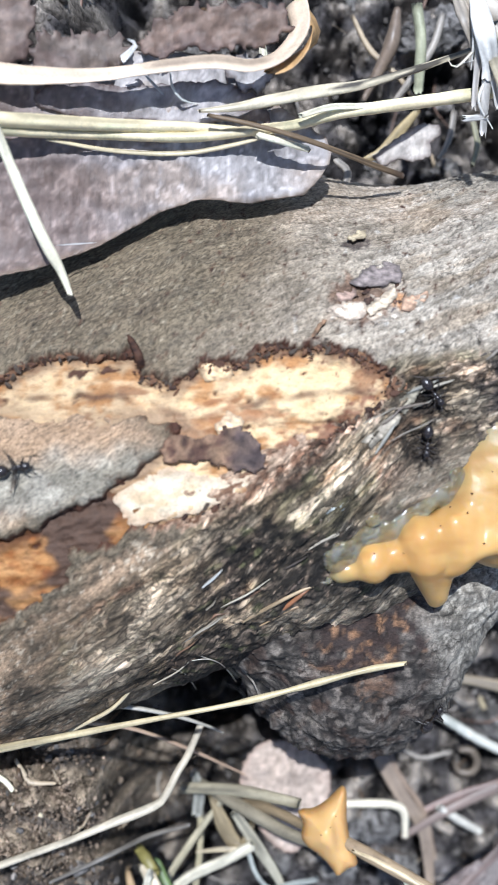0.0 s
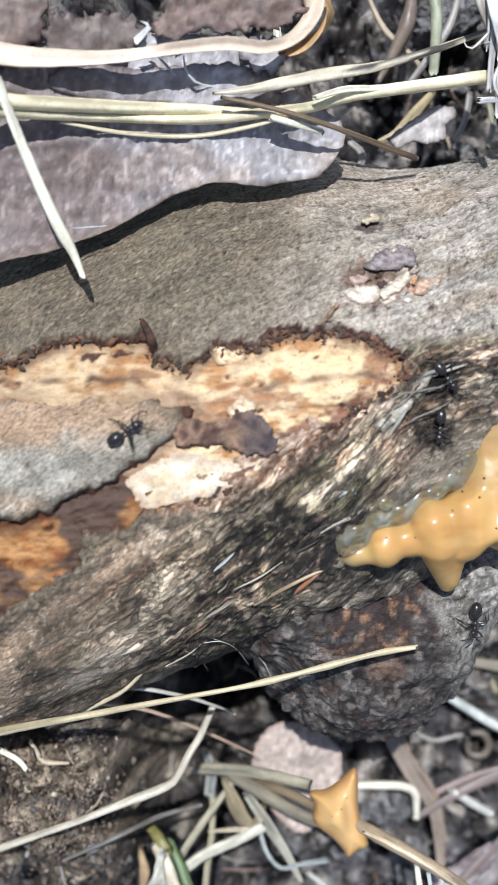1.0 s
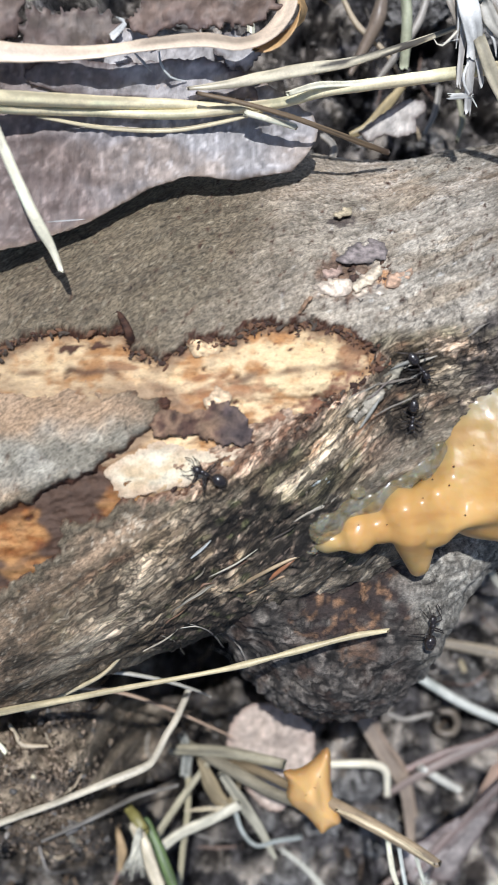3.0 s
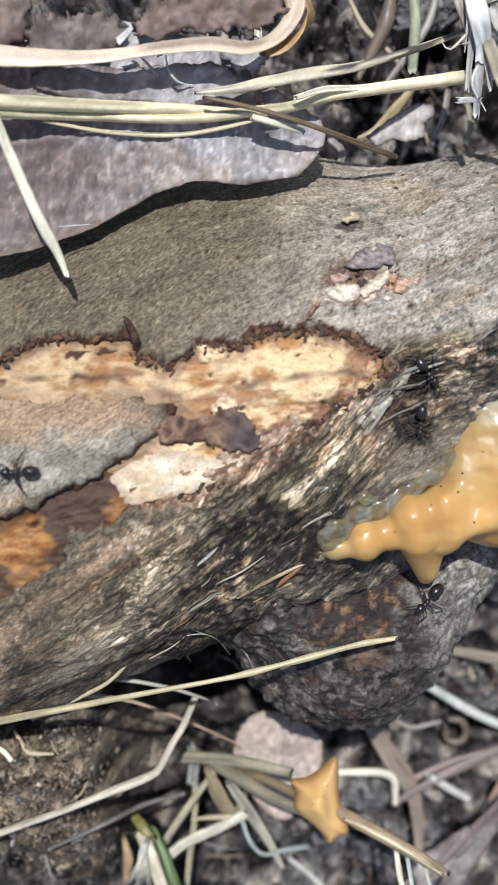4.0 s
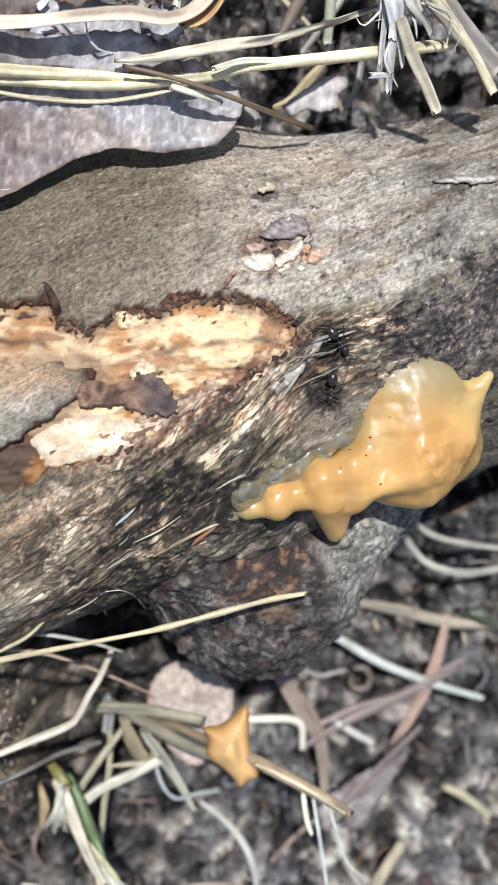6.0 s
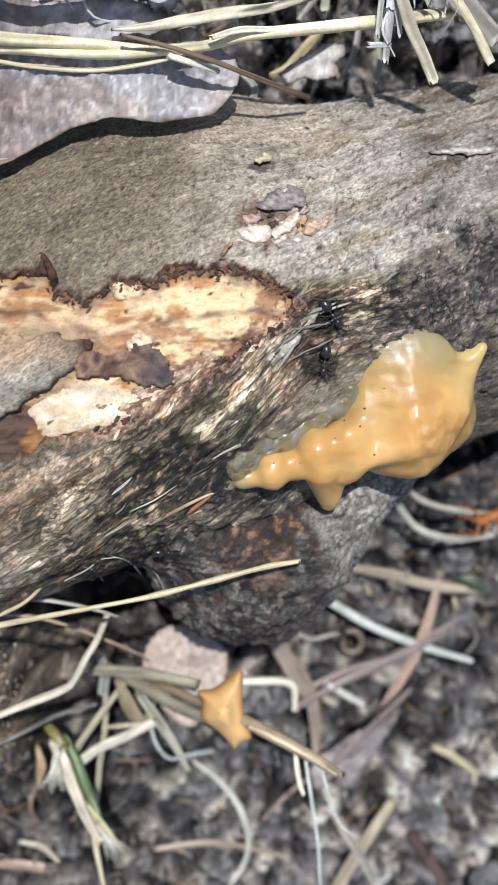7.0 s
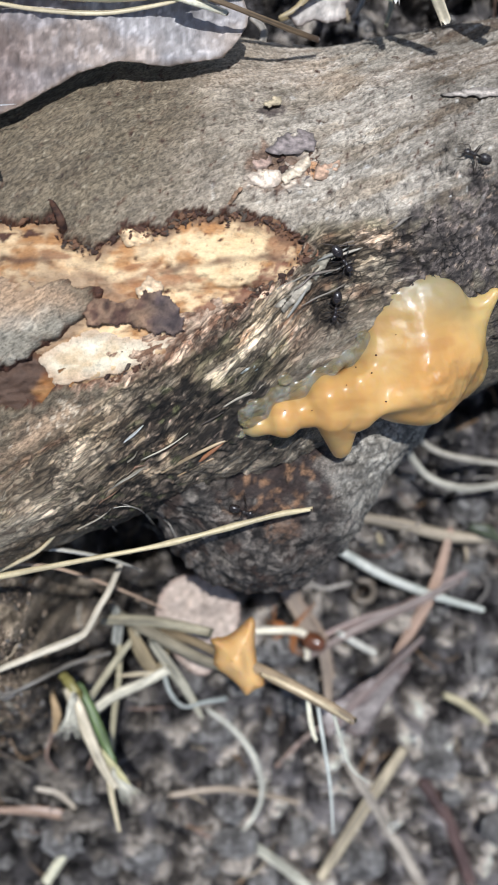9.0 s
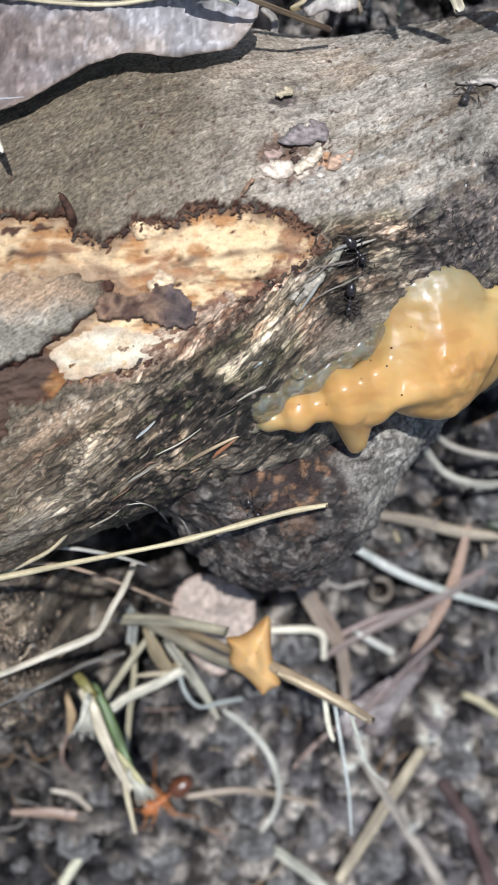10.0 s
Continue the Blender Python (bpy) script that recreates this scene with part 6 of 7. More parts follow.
leaf([(34.4, -80.1), (37.0, -73.7), (41.1, -69.1), (45.3, -66.0), (47.5, -65.0), (45.7, -68.8), (42.4, -73.7), (38.6, -80.1)], lambda X, Y: -8 + 0.03 * X, (0.22, 0.185, 0.165), "reddish-grey narrow dead leaf on soil", 180, None, 0.5)
leaf([(28.9, -74.3), (34.4, -71.6), (39.8, -67.8), (41.0, -70.6), (36.6, -76.2), (31.2, -80.0)], lambda X, Y: -6 + 0.0 * X, (0.34, 0.29, 0.26), "pale dead leaf scrap on soil", 190, None, 0.5)

# ---- straws over the leaf ----
TOP = "dry grass straws over the leaf"
straw("grass_straw", [(-34.0, 40.7, 65.0), (-29.5, 41.2, 61.5), (-16.9, 42.5, 55.2), (-7.9, 42.8, 53.2), (-1.5, 42.7, 52.1), (2.2, 42.4, 50.7)], [0.95, 0.9, 0.8, 0.65, 0.35], (0.88, 0.74, 0.46), "cream dry grass straw, bleached and shiny", group=TOP)
straw("grass_straw", [(-34.3, 39.3, 64.0), (-29.7, 40.2, 60.5), (-18.4, 41.5, 54.5), (-7.9, 41.6, 53.0), (0.6, 42.5, 53.0), (5.7, 43.7, 51.2), (11.6, 45.5, 50.4), (20.3, 46.8, 50.1), (30.1, 48.5, 49.0), (40.4, 50.5, 47.3)], [0.7, 0.7, 0.65, 0.65, 0.7, 0.8, 0.85, 0.8], (0.88, 0.74, 0.46), "long pale grass straw with grey-green bands", group=TOP, bands=0.4)
straw("grass_straw", [(6.2, 44.1, 53.5), (10.0, 45.6, 52.2), (14.4, 46.2, 51.0), (18.8, 46.7, 50.9)], [0.35, 0.45, 0.4, 0.1], CREAM, "split sliver of pale straw", group=TOP, flat=0.5)
straw("grass_straw", [(-6.4, 44.3, 54.9), (-1.4, 45.0, 54.4), (7.5, 47.4, 52.4), (14.5, 49.3, 50.0), (22.3, 52.5, 47.2), (29.5, 56.0, 44.2)], [0.25, 0.75, 0.85, 0.6, 0.5, 0.35], (0.66, 0.57, 0.40), "grey mould-specked grass straw", group=TOP, spots=0.85, flat=0.6)
straw("grass_straw", [(-5.2, 43.4, 56), (-0.1, 42.6, 55), (5.6, 41.5, 53.5), (11.6, 40.3, 50.5), (16.5, 39.8, 46), (20.5, 39.6, 42)], [0.25, 0.32, 0.34, 0.36, 0.4, 0.42], (0.17, 0.115, 0.065), "dark brown grass stem with a cut end", group=TOP, dark_end=0.2)
straw("grass_straw", [(-24.9, 40.1, 57.0), (-17.2, 39.9, 52.9), (-8.7, 40.0, 51.4), (-1.5, 41.0, 52.2), (2.8, 42.0, 52.9)], [0.2, 0.28, 0.32, 0.3, 0.2], (0.62, 0.52, 0.33), "thin tan grass straw", group=TOP)
straw("grass_straw", [(0.8, 41.5, 54.2), (3.5, 41.1, 53.1), (7.3, 40.6, 51.0)], [0.4, 0.45, 0.4], CREAM, "short cream straw stub", group=TOP)
straw("grass_straw", [(-30.3, 42.1, 67.0), (-28.8, 37.8, 66.4), (-27.0, 33.2, 65.5), (-24.5, 27.2, 63.5), (-22.5, 23.2, 61.4), (-21.5, 20.5, 60.5)], [0.5, 0.55, 0.6, 0.65, 0.7, 0.3], CREAM, "cream grass straw hanging over the bark", group=TOP)
straw("dry_stalk", [(-34.9, 48.1, 62.0), (-31.0, 47.1, 61.0), (-24.5, 47.0, 60.0), (-17.8, 47.5, 59.0), (-9.6, 48.8, 58.5), (-4.2, 49.2, 58.5), (-0.1, 48.9, 58.0), (3.1, 50.4, 56.4), (5.3, 52.9, 55.5), (6.1, 55.2, 55.1), (5.6, 58.3, 54.3)], [1.5, 1.4, 1.2, 1.0, 0.9, 1.1, 1.3, 1.3, 1.5, 1.8], (0.68, 0.52, 0.37), "curled tan dry grass blade", flat=0.14, group=TOP, twist=0.8, sides=12)
straw("dry_stalk", [(2.1, 48.6, 56.7), (4.2, 49.9, 55.4), (7.0, 52.9, 53.7), (8.2, 55.3, 53.1), (7.0, 57.2, 53.7)], [0.5, 1.3, 2.0, 1.9, 1.1], (0.50, 0.30, 0.13), "amber folded edge of dry grass blade", flat=0.12, group=TOP, twist=2.4, sides=14, ragged=0.9, spots=0.3)
straw("grass_straw", [(-10.0, 49.2, 55.5), (-9.8, 47.3, 55.5), (-8.7, 45.9, 54.5), (-6.8, 45.7, 53.4)], [0.08, 0.16, 0.16, 0.06], (0.5, 0.5, 0.46), "tiny white curled fibre", group=TOP)
straw("grass_straw", [(-15.5, 49.4, 59.0), (-13.9, 50.6, 60.0), (-14.6, 51.1, 60.5)], [0.5, 0.3, 0.1], WHITE, "frayed white straw shred", group=TOP, flat=0.3)
straw("grass_straw", [(-13.4, 48.8, 56.0), (-12.0, 47.3, 56.0), (-11.0, 46.5, 55.0)], [0.1, 0.2, 0.1], (0.5, 0.48, 0.45), "tiny white straw shred", group=TOP, flat=0.4)
straw("grass_straw", [(-23.7, 27.2, 56.5), (-22.1, 27.6, 55.2), (-19.5, 28.0, 54.2)], [0.04, 0.10, 0.04], (0.6, 0.58, 0.55), "thin white straw shred on the leaf", group=TOP, flat=0.4)
# stems behind, between leaf and limb
for pts, r, c in (
    ([(23.8, 66.7, 34.0), (24.5, 62.3, 33.0), (24.5, 58.6, 32.0), (24.5, 55.3, 30.0)], [0.8, 0.8, 0.8, 0.7], (0.42, 0.42, 0.28)),
    ([(21.8, 68.4, 28.0), (20.9, 63.4, 28.0), (19.5, 60.4, 27.0), (16.9, 55.6, 26.0)], [0.6, 1.2, 0.9, 0.4], (0.20, 0.15, 0.11)),
    ([(28.7, 68.0, 27.0), (27.0, 62.9, 27.0), (23.7, 58.2, 26.0), (21.3, 55.1, 25.0)], [0.5, 0.6, 0.6, 0.4], GREY),
    ([(15.2, 68.4, 26.0), (17.9, 63.6, 25.0), (22.2, 59.4, 25.0), (25.3, 55.4, 24.0)], [0.3, 0.5, 0.4, 0.3], TAN),
    ([(25.0, 53.9, 26.0), (21.9, 50.2, 27.0), (19.4, 47.2, 28.0), (16.7, 45.7, 28.0)], [0.5, 0.8, 0.8, 0.5], (0.44, 0.34, 0.18)),
    ([(12.4, 45.2, 30.0), (14.0, 43.1, 31.0), (13.0, 39.5, 33.0)], [0.5, 0.6, 0.4], GREY),
    ([(31.2, 55.2, 22.0), (30.4, 50.8, 22.0), (28.3, 46.8, 24.0)], [0.5, 0.5, 0.3], GREY),
    ([(33.9, 54.3, 22.0), (34.5, 49.7, 23.0), (33.3, 45.7, 25.0)], [0.4, 0.5, 0.3], (0.3, 0.28, 0.18)),
    ([(1.1, 61.1, 36.0), (1.7, 58.7, 36.0), (1.4, 55.5, 36.0)], [0.5, 0.6, 0.5], CREAM),
    ([(-8.6, 63.5, 40.0), (-9.0, 61.1, 40.0), (-9.8, 59.6, 40.0)], [0.9, 0.9, 0.8], (0.50, 0.40, 0.22)),
):
    straw("grass_straw", pts, r, c, "dry stem in the shade behind the limb", group="stems behind the limb")

# ---- frayed root bunch over the limb's far edge ----
ROOTS = [(29.3, 54.7, 53.0), (30.5, 52.2, 53.0), (33.4, 54.8, 53.0), (29.4, 51.0, 51.0)]


def build_bunch():
    bunch = thing("frayed_grass_clump", "bleached frayed clump of dry grass roots over the limb", "dry grass")
    for pts, r, c, fl in (
        ([(25.8, 62.5, 50.0), (31.6, 58.5, 51.0), (36.2, 54.9, 51.0), (40.3, 50.8, 50.0), (45.2, 46.6, 49.0)], [1.7, 2.0, 1.9, 1.7, 1.4], (0.33, 0.28, 0.22), 1.2),
        ([(28.6, 59.2, 53.0), (29.1, 55.8, 54.0), (29.7, 52.9, 54.0), (30.2, 50.9, 53.0), (30.1, 49.2, 52.0)], [1.0, 1.35, 1.4, 1.2, 0.8], WHITE, 0.5),
        ([(30.1, 50.3, 52.0), (30.0, 47.6, 51.0), (30.0, 45.3, 50.0), (30.1, 43.2, 48.5)], [0.6, 0.6, 0.5, 0.5], (0.62, 0.58, 0.52), 0.9),
        ([(30.7, 51.3, 53.5), (31.7, 48.9, 53.0), (32.9, 46.6, 52.0), (35.1, 43.7, 50.0), (36.8, 41.0, 48.5)], [0.8, 0.9, 0.9, 0.85, 0.8], (0.66, 0.56, 0.38), 1.2),
        ([(28.8, 53.6, 53.0), (28.8, 51.0, 52.0), (28.7, 48.7, 51.0), (28.7, 46.2, 50.0)], [0.45, 0.45, 0.4, 0.4], (0.55, 0.50, 0.44), 0.9),
        ([(30.1, 45.1, 50.0), (28.9, 45.1, 49.5), (27.8, 45.2, 49.0)], [0.38, 0.4, 0.42], WHITE, 1.0),
        ([(30.4, 50.5, 52.5), (31.1, 48.2, 51.5), (31.6, 46.2, 50.5)], [0.5, 0.4, 0.35], (0.60, 0.56, 0.50), 0.7),
        ([(31.1, 56.1, 53.5), (32.7, 53.0, 53.0), (34.3, 51.6, 52.0), (35.3, 50.2, 51.0)], [0.9, 1.1, 0.6, 0.35], (0.42, 0.38, 0.31), 0.4),
        ([(26.2, 60.2, 52.0), (27.3, 56.2, 53.0), (28.3, 54.3, 52.0), (28.8, 52.6, 51.0)], [0.7, 1.0, 0.8, 0.5], (0.38, 0.32, 0.25), 0.5),
        ([(35.2, 55.2, 52.0), (38.5, 51.9, 51.0), (41.8, 47.8, 50.0), (44.4, 43.6, 49.0)], [1.0, 0.9, 0.8, 0.7], (0.58, 0.49, 0.31), 1.1),
        ([(33.4, 58.5, 53.0), (37.2, 57.6, 53.0), (40.9, 56.9, 53.0), (45.8, 56.2, 52.0)], [1.2, 1.3, 1.3, 1.2], (0.36, 0.35, 0.24), 1.3),
        ([(31.7, 60.3, 54.0), (35.4, 58.2, 54.0), (40.9, 58.3, 53.0)], [0.4, 0.4, 0.3], CREAM, 1.2),
        ([(36.8, 55.6, 51.0), (38.7, 51.8, 49.0), (40.0, 49.3, 47.5)], [0.4, 0.45, 0.35], RUST, 1.0),
    ):
        straw("strand", pts, np.array(r), c, "", fl * 0.5, parent=bunch, spots=0.2, ragged=0.45, twist=0.15, sides=14)
    # fine frayed fibres hanging with them
    for k in range(9):
        a = np.array(ROOTS[k % 4]) + RNG.normal(0, 1.1, 3)
        b = a + np.array([RNG.normal(0.6, 3.0), -RNG.uniform(1, 8), -RNG.uniform(0.2, 3.0)])
        m = (a + b) / 2 + np.array([RNG.normal(0, 1.3), RNG.normal(0, 0.8), RNG.uniform(0.3, 1.8)])
        w = RNG.uniform(0.08, 0.32)
        straw("fibre", [tuple(a), tuple(m), tuple(b)], [w, w, w * 0.4], (WHITE, (0.6, 0.54, 0.42), (0.42, 0.36, 0.28), WHITE)[k % 4], "", 0.4, parent=bunch, sides=5)
    return bunch


build_bunch()

# ---- grass below the limb ----
LOW = "dry grass below the limb"
straw("grass_straw", [(-38.8, -38.8, 41.0), (-33.9, -37.5, 42.0), (-24.4, -35.4, 43.5), (-14.4, -33.3, 44.5), (-6.8, -31.8, 45.0), (-0.8, -30.5, 45.5), (5.9, -28.7, 46.0), (11.9, -27.0, 46.5), (15.6, -26.1, 46.5), (19.9, -25.5, 46.0)], [0.62, 0.6, 0.55, 0.5, 0.48, 0.45, 0.42, 0.38, 0.36, 0.34, 0.34, 0.5, 0.33, 0.52, 0.36, 0.45, 0.3], (0.56, 0.46, 0.27), "long yellow grass straw resting on the branch stub", group=LOW)
straw("grass_straw", [(-29.4, -34.5, 33.0), (-24.5, -33.5, 33.0), (-18.2, -34.1, 31.0), (-11.8, -35.9, 28.0), (-6.9, -38.3, 24.0), (-4.4, -40.1, 21.0)], [0.2, 0.3, 0.35, 0.3, 0.25, 0.12], (0.50, 0.46, 0.38), "thin grey grass straw", group=LOW)
straw("grass_straw", [(-31.6, -40.1, 30.0), (-24.3, -36.2, 34.0), (-19.0, -32.8, 38.0), (-14.8, -27.9, 42.0)], [0.3, 0.33, 0.3, 0.2], (0.62, 0.51, 0.32), "tan grass straw under the limb", group=LOW)
straw("grass_straw", [(-30.4, -36.2, 32.0), (-23.3, -36.6, 30.0), (-17.1, -38.5, 26.0), (-10.6, -42.4, 20.0), (-5.5, -45.9, 15.0), (-1.2, -48.7, 12.0)], [0.2, 0.35, 0.3, 0.3, 0.25, 0.12], (0.46, 0.32, 0.22), "thin reddish-tan grass straw", group=LOW)
straw("grass_straw", [(-41.1, -60.0, 25.0), (-33.9, -56.9, 27.0), (-27.0, -54.2, 28.0), (-20.2, -51.5, 28.0), (-14.4, -49.3, 27.5), (-12.7, -47.8, 27.5), (-10.9, -44.4, 27.0), (-9.4, -42.1, 26.0), (-7.6, -38.1, 24.0)], [0.55, 0.55, 0.52, 0.5, 0.55, 0.72, 0.58, 0.55, 0.5], (0.54, 0.47, 0.35), "jointed grey-tan grass stalk bent at a node", group=LOW, spots=0.25)
straw("grass_straw", [(-31.0, -63.0, 20.0), (-22.7, -58.7, 22.0), (-16.2, -56.9, 17.0), (-10.1, -56.4, 13.0)], [0.25, 0.36, 0.4, 0.3], (0.17, 0.15, 0.125), "grey half-rotted grass stalk", group=LOW, spots=0.4)
straw("grass_straw", [(-34.7, -42.7, 27.0), (-33.5, -44.6, 27.0), (-32.6, -45.9, 27.0), (-29.0, -46.1, 27.0)], [0.25, 0.4, 0.4, 0.2], TAN, "bent bit of tan straw", group=LOW)
straw("grass_straw", [(-38.9, -44.3, 27.0), (-36.3, -45.7, 27.0), (-35.1, -47.1, 27.0)], [0.4, 0.4, 0.35], CREAM, "short pale straw bit", group=LOW)
straw("grass_straw", [(28.0, -39.7, -4.5), (34.9, -44.4, -7.0), (41.9, -48.7, -8.6), (51.2, -52.7, -9.7), (62.5, -56.5, -11.2)], [0.7, 0.85, 0.85, 0.8, 0.5], (0.52, 0.51, 0.44), "bleached pale straw on soil", group=LOW, bands=0.3)
straw("grass_straw", [(7.8, -57.3, -1.0), (13.8, -57.4, -2.0), (19.8, -57.5, -3.0), (24.4, -58.0, -4.0), (26.4, -59.7, -5.0), (26.9, -64.5, -7.0)], [0.6, 0.65, 0.65, 0.7, 0.7, 0.5], (0.72, 0.64, 0.48), "bent pale straw hooked at its end", group=LOW)
straw("dry_stalk", [(20.1, -46.0, -6.0), (23.6, -52.6, -8.0), (26.6, -58.0, -9.0), (30.3, -63.4, -10.0), (31.5, -68.9, -11.0), (32.2, -77.6, -12.0)], [1.0, 1.3, 1.2, 1.2, 1.0, 0.7], (0.26, 0.20, 0.15), "grey-brown withered grass blade", flat=0.25, group=LOW)
straw("dry_stalk", [(26.6, -65.2, -9.0), (32.6, -61.3, -8.0), (38.7, -58.2, -8.0), (46.9, -54.6, -8.0), (57.1, -49.5, -8.0)], [0.6, 0.8, 0.9, 0.9, 0.6], (0.20, 0.15, 0.125), "reddish withered grass blade", flat=0.4, group=LOW)
straw("grass_straw", [(33.1, -59.7, -8.0), (36.8, -62.1, -9.0), (40.6, -64.5, -10.0)], [0.7, 0.8, 0.7], (0.48, 0.45, 0.38), "short grey straw bit", group=LOW)
straw("dry_stalk", [(30.7, -79.2, -6.0), (36.3, -73.3, -6.0), (42.4, -67.2, -6.0), (49.4, -60.2, -6.0)], [0.6, 0.9, 0.8, 0.5], (0.18, 0.13, 0.11), "reddish narrow grass blade", flat=0.4, group=LOW)
straw("grass_straw", [(40.5, -39.1, -12.0), (42.8, -44.5, -13.0), (45.9, -48.7, -13.0)], [0.5, 0.6, 0.5], (0.34, 0.28, 0.18), "curled tan stem on soil", group=LOW)


def build_tuft():
    tuft = thing("cut_grass_tuft", "cut tuft of dry olive and cream grass stubs in soil", "dry grass")
    for name, pts, r, c, fl in (
        ("stub", [(-11.4, -51.3, 10.0), (-3.7, -50.5, 14.0), (1.7, -50.6, 17.0), (7.2, -51.0, 20.0)], [0.9, 1.0, 1.0, 0.8], (0.33, 0.29, 0.20), 0.6),
        ("stub", [(-9.0, -50.5, 8.0), (-5.6, -51.6, 12.0), (-0.1, -53.3, 17.0), (5.2, -54.8, 22.0), (8.9, -55.0, 26.0)], [0.6, 1.0, 1.1, 1.0, 0.9], (0.25, 0.215, 0.15), 0.7),
        ("stub", [(-3.7, -52.9, 12.0), (1.7, -52.1, 18.0), (6.9, -53.0, 23.0), (10.1, -54.0, 26.0)], [0.6, 0.8, 0.8, 0.7], (0.19, 0.14, 0.08), 0.6),
        ("stem", [(13.1, -54.3, 27.0), (16.6, -55.7, 29.0), (21.4, -57.8, 31.0), (26.2, -60.3, 32.0), (29.2, -62.3, 32.0)], [0.9, 1.1, 1.0, 0.9, 0.7], (0.33, 0.24, 0.145), 0.8),
        ("stem", [(14.6, -55.2, 29.0), (18.1, -56.2, 31.0), (23.6, -58.8, 32.5), (28.5, -62.0, 32.5)], [0.2, 0.4, 0.4, 0.3], (0.58, 0.46, 0.28), 0.7),
        ("blade", [(-6.6, -53.1, 9.0), (-3.8, -59.7, 8.0), (-1.5, -61.6, 8.0), (-0.1, -57.5, 9.0)], [0.5, 1.3, 1.2, 0.5], (0.27, 0.21, 0.12), 0.3),
        ("blade", [(-2.9, -55.4, 10.0), (0.9, -61.6, 8.0), (3.5, -66.1, 6.0), (6.2, -71.8, 4.0)], [0.7, 1.0, 0.8, 0.4], (0.42, 0.38, 0.28), 0.3),
        ("stub", [(-4.6, -53.1, 9.0), (-9.5, -60.1, 7.0), (-13.4, -66.4, 5.0), (-16.5, -72.9, 3.0)], [0.5, 0.6, 0.6, 0.5], (0.42, 0.37, 0.25), 0.7),
        ("stub", [(-0.1, -60.9, 9.0), (-4.7, -63.3, 9.0), (-10.4, -66.3, 8.0), (-16.3, -71.4, 7.0)], [0.9, 0.9, 0.9, 0.8], (0.55, 0.50, 0.38), 0.6),
        ("stub", [(-8.7, -54.0, 5.0), (-8.8, -63.3, 3.0), (-9.8, -71.4, 2.0), (-10.6, -80.5, 1.0)], [0.5, 0.5, 0.5, 0.4], (0.44, 0.38, 0.24), 0.8),
        ("shred", [(-0.8, -62.3, 6.0), (0.4, -66.4, 5.0), (2.8, -69.1, 5.0), (6.6, -68.0, 6.0), (10.5, -67.0, 7.0)], [0.4, 0.35, 0.35, 0.4, 0.5], (0.36, 0.37, 0.33), 0.6),
        ("stub", [(-9.1, -56.6, 6.0), (-8.7, -52.2, 8.0), (-9.4, -48.9, 10.0)], [0.9, 1.0, 0.7], (0.34, 0.33, 0.28), 0.6),
        ("shred", [(-9.0, -62.2, 8.0), (-4.7, -61.5, 9.0), (-1.0, -61.7, 9.0)], [0.2, 0.4, 0.5], (0.56, 0.46, 0.30), 0.5),
        ("fibre", [(23.7, -60.1, 30.0), (25.6, -69.5, 26.0), (27.3, -78.1, 22.0), (28.5, -87.9, 18.0)], [0.3, 0.3, 0.28, 0.15], (0.62, 0.62, 0.54), 0.7),
        ("fibre", [(26.2, -61.6, 30.0), (28.7, -69.2, 27.0), (30.5, -73.4, 25.0), (33.3, -76.0, 24.0)], [0.3, 0.3, 0.25, 0.12], (0.60, 0.58, 0.46), 0.7),
        ("fibre", [(22.1, -59.3, 30.0), (23.1, -64.8, 28.0), (24.0, -67.3, 27.0)], [0.4, 0.45, 0.35], CREAM, 0.7),
    ):
        straw(name, pts, r, c, "", fl, parent=tuft, spots=0.15, ragged=0.4)
    return tuft


build_tuft()


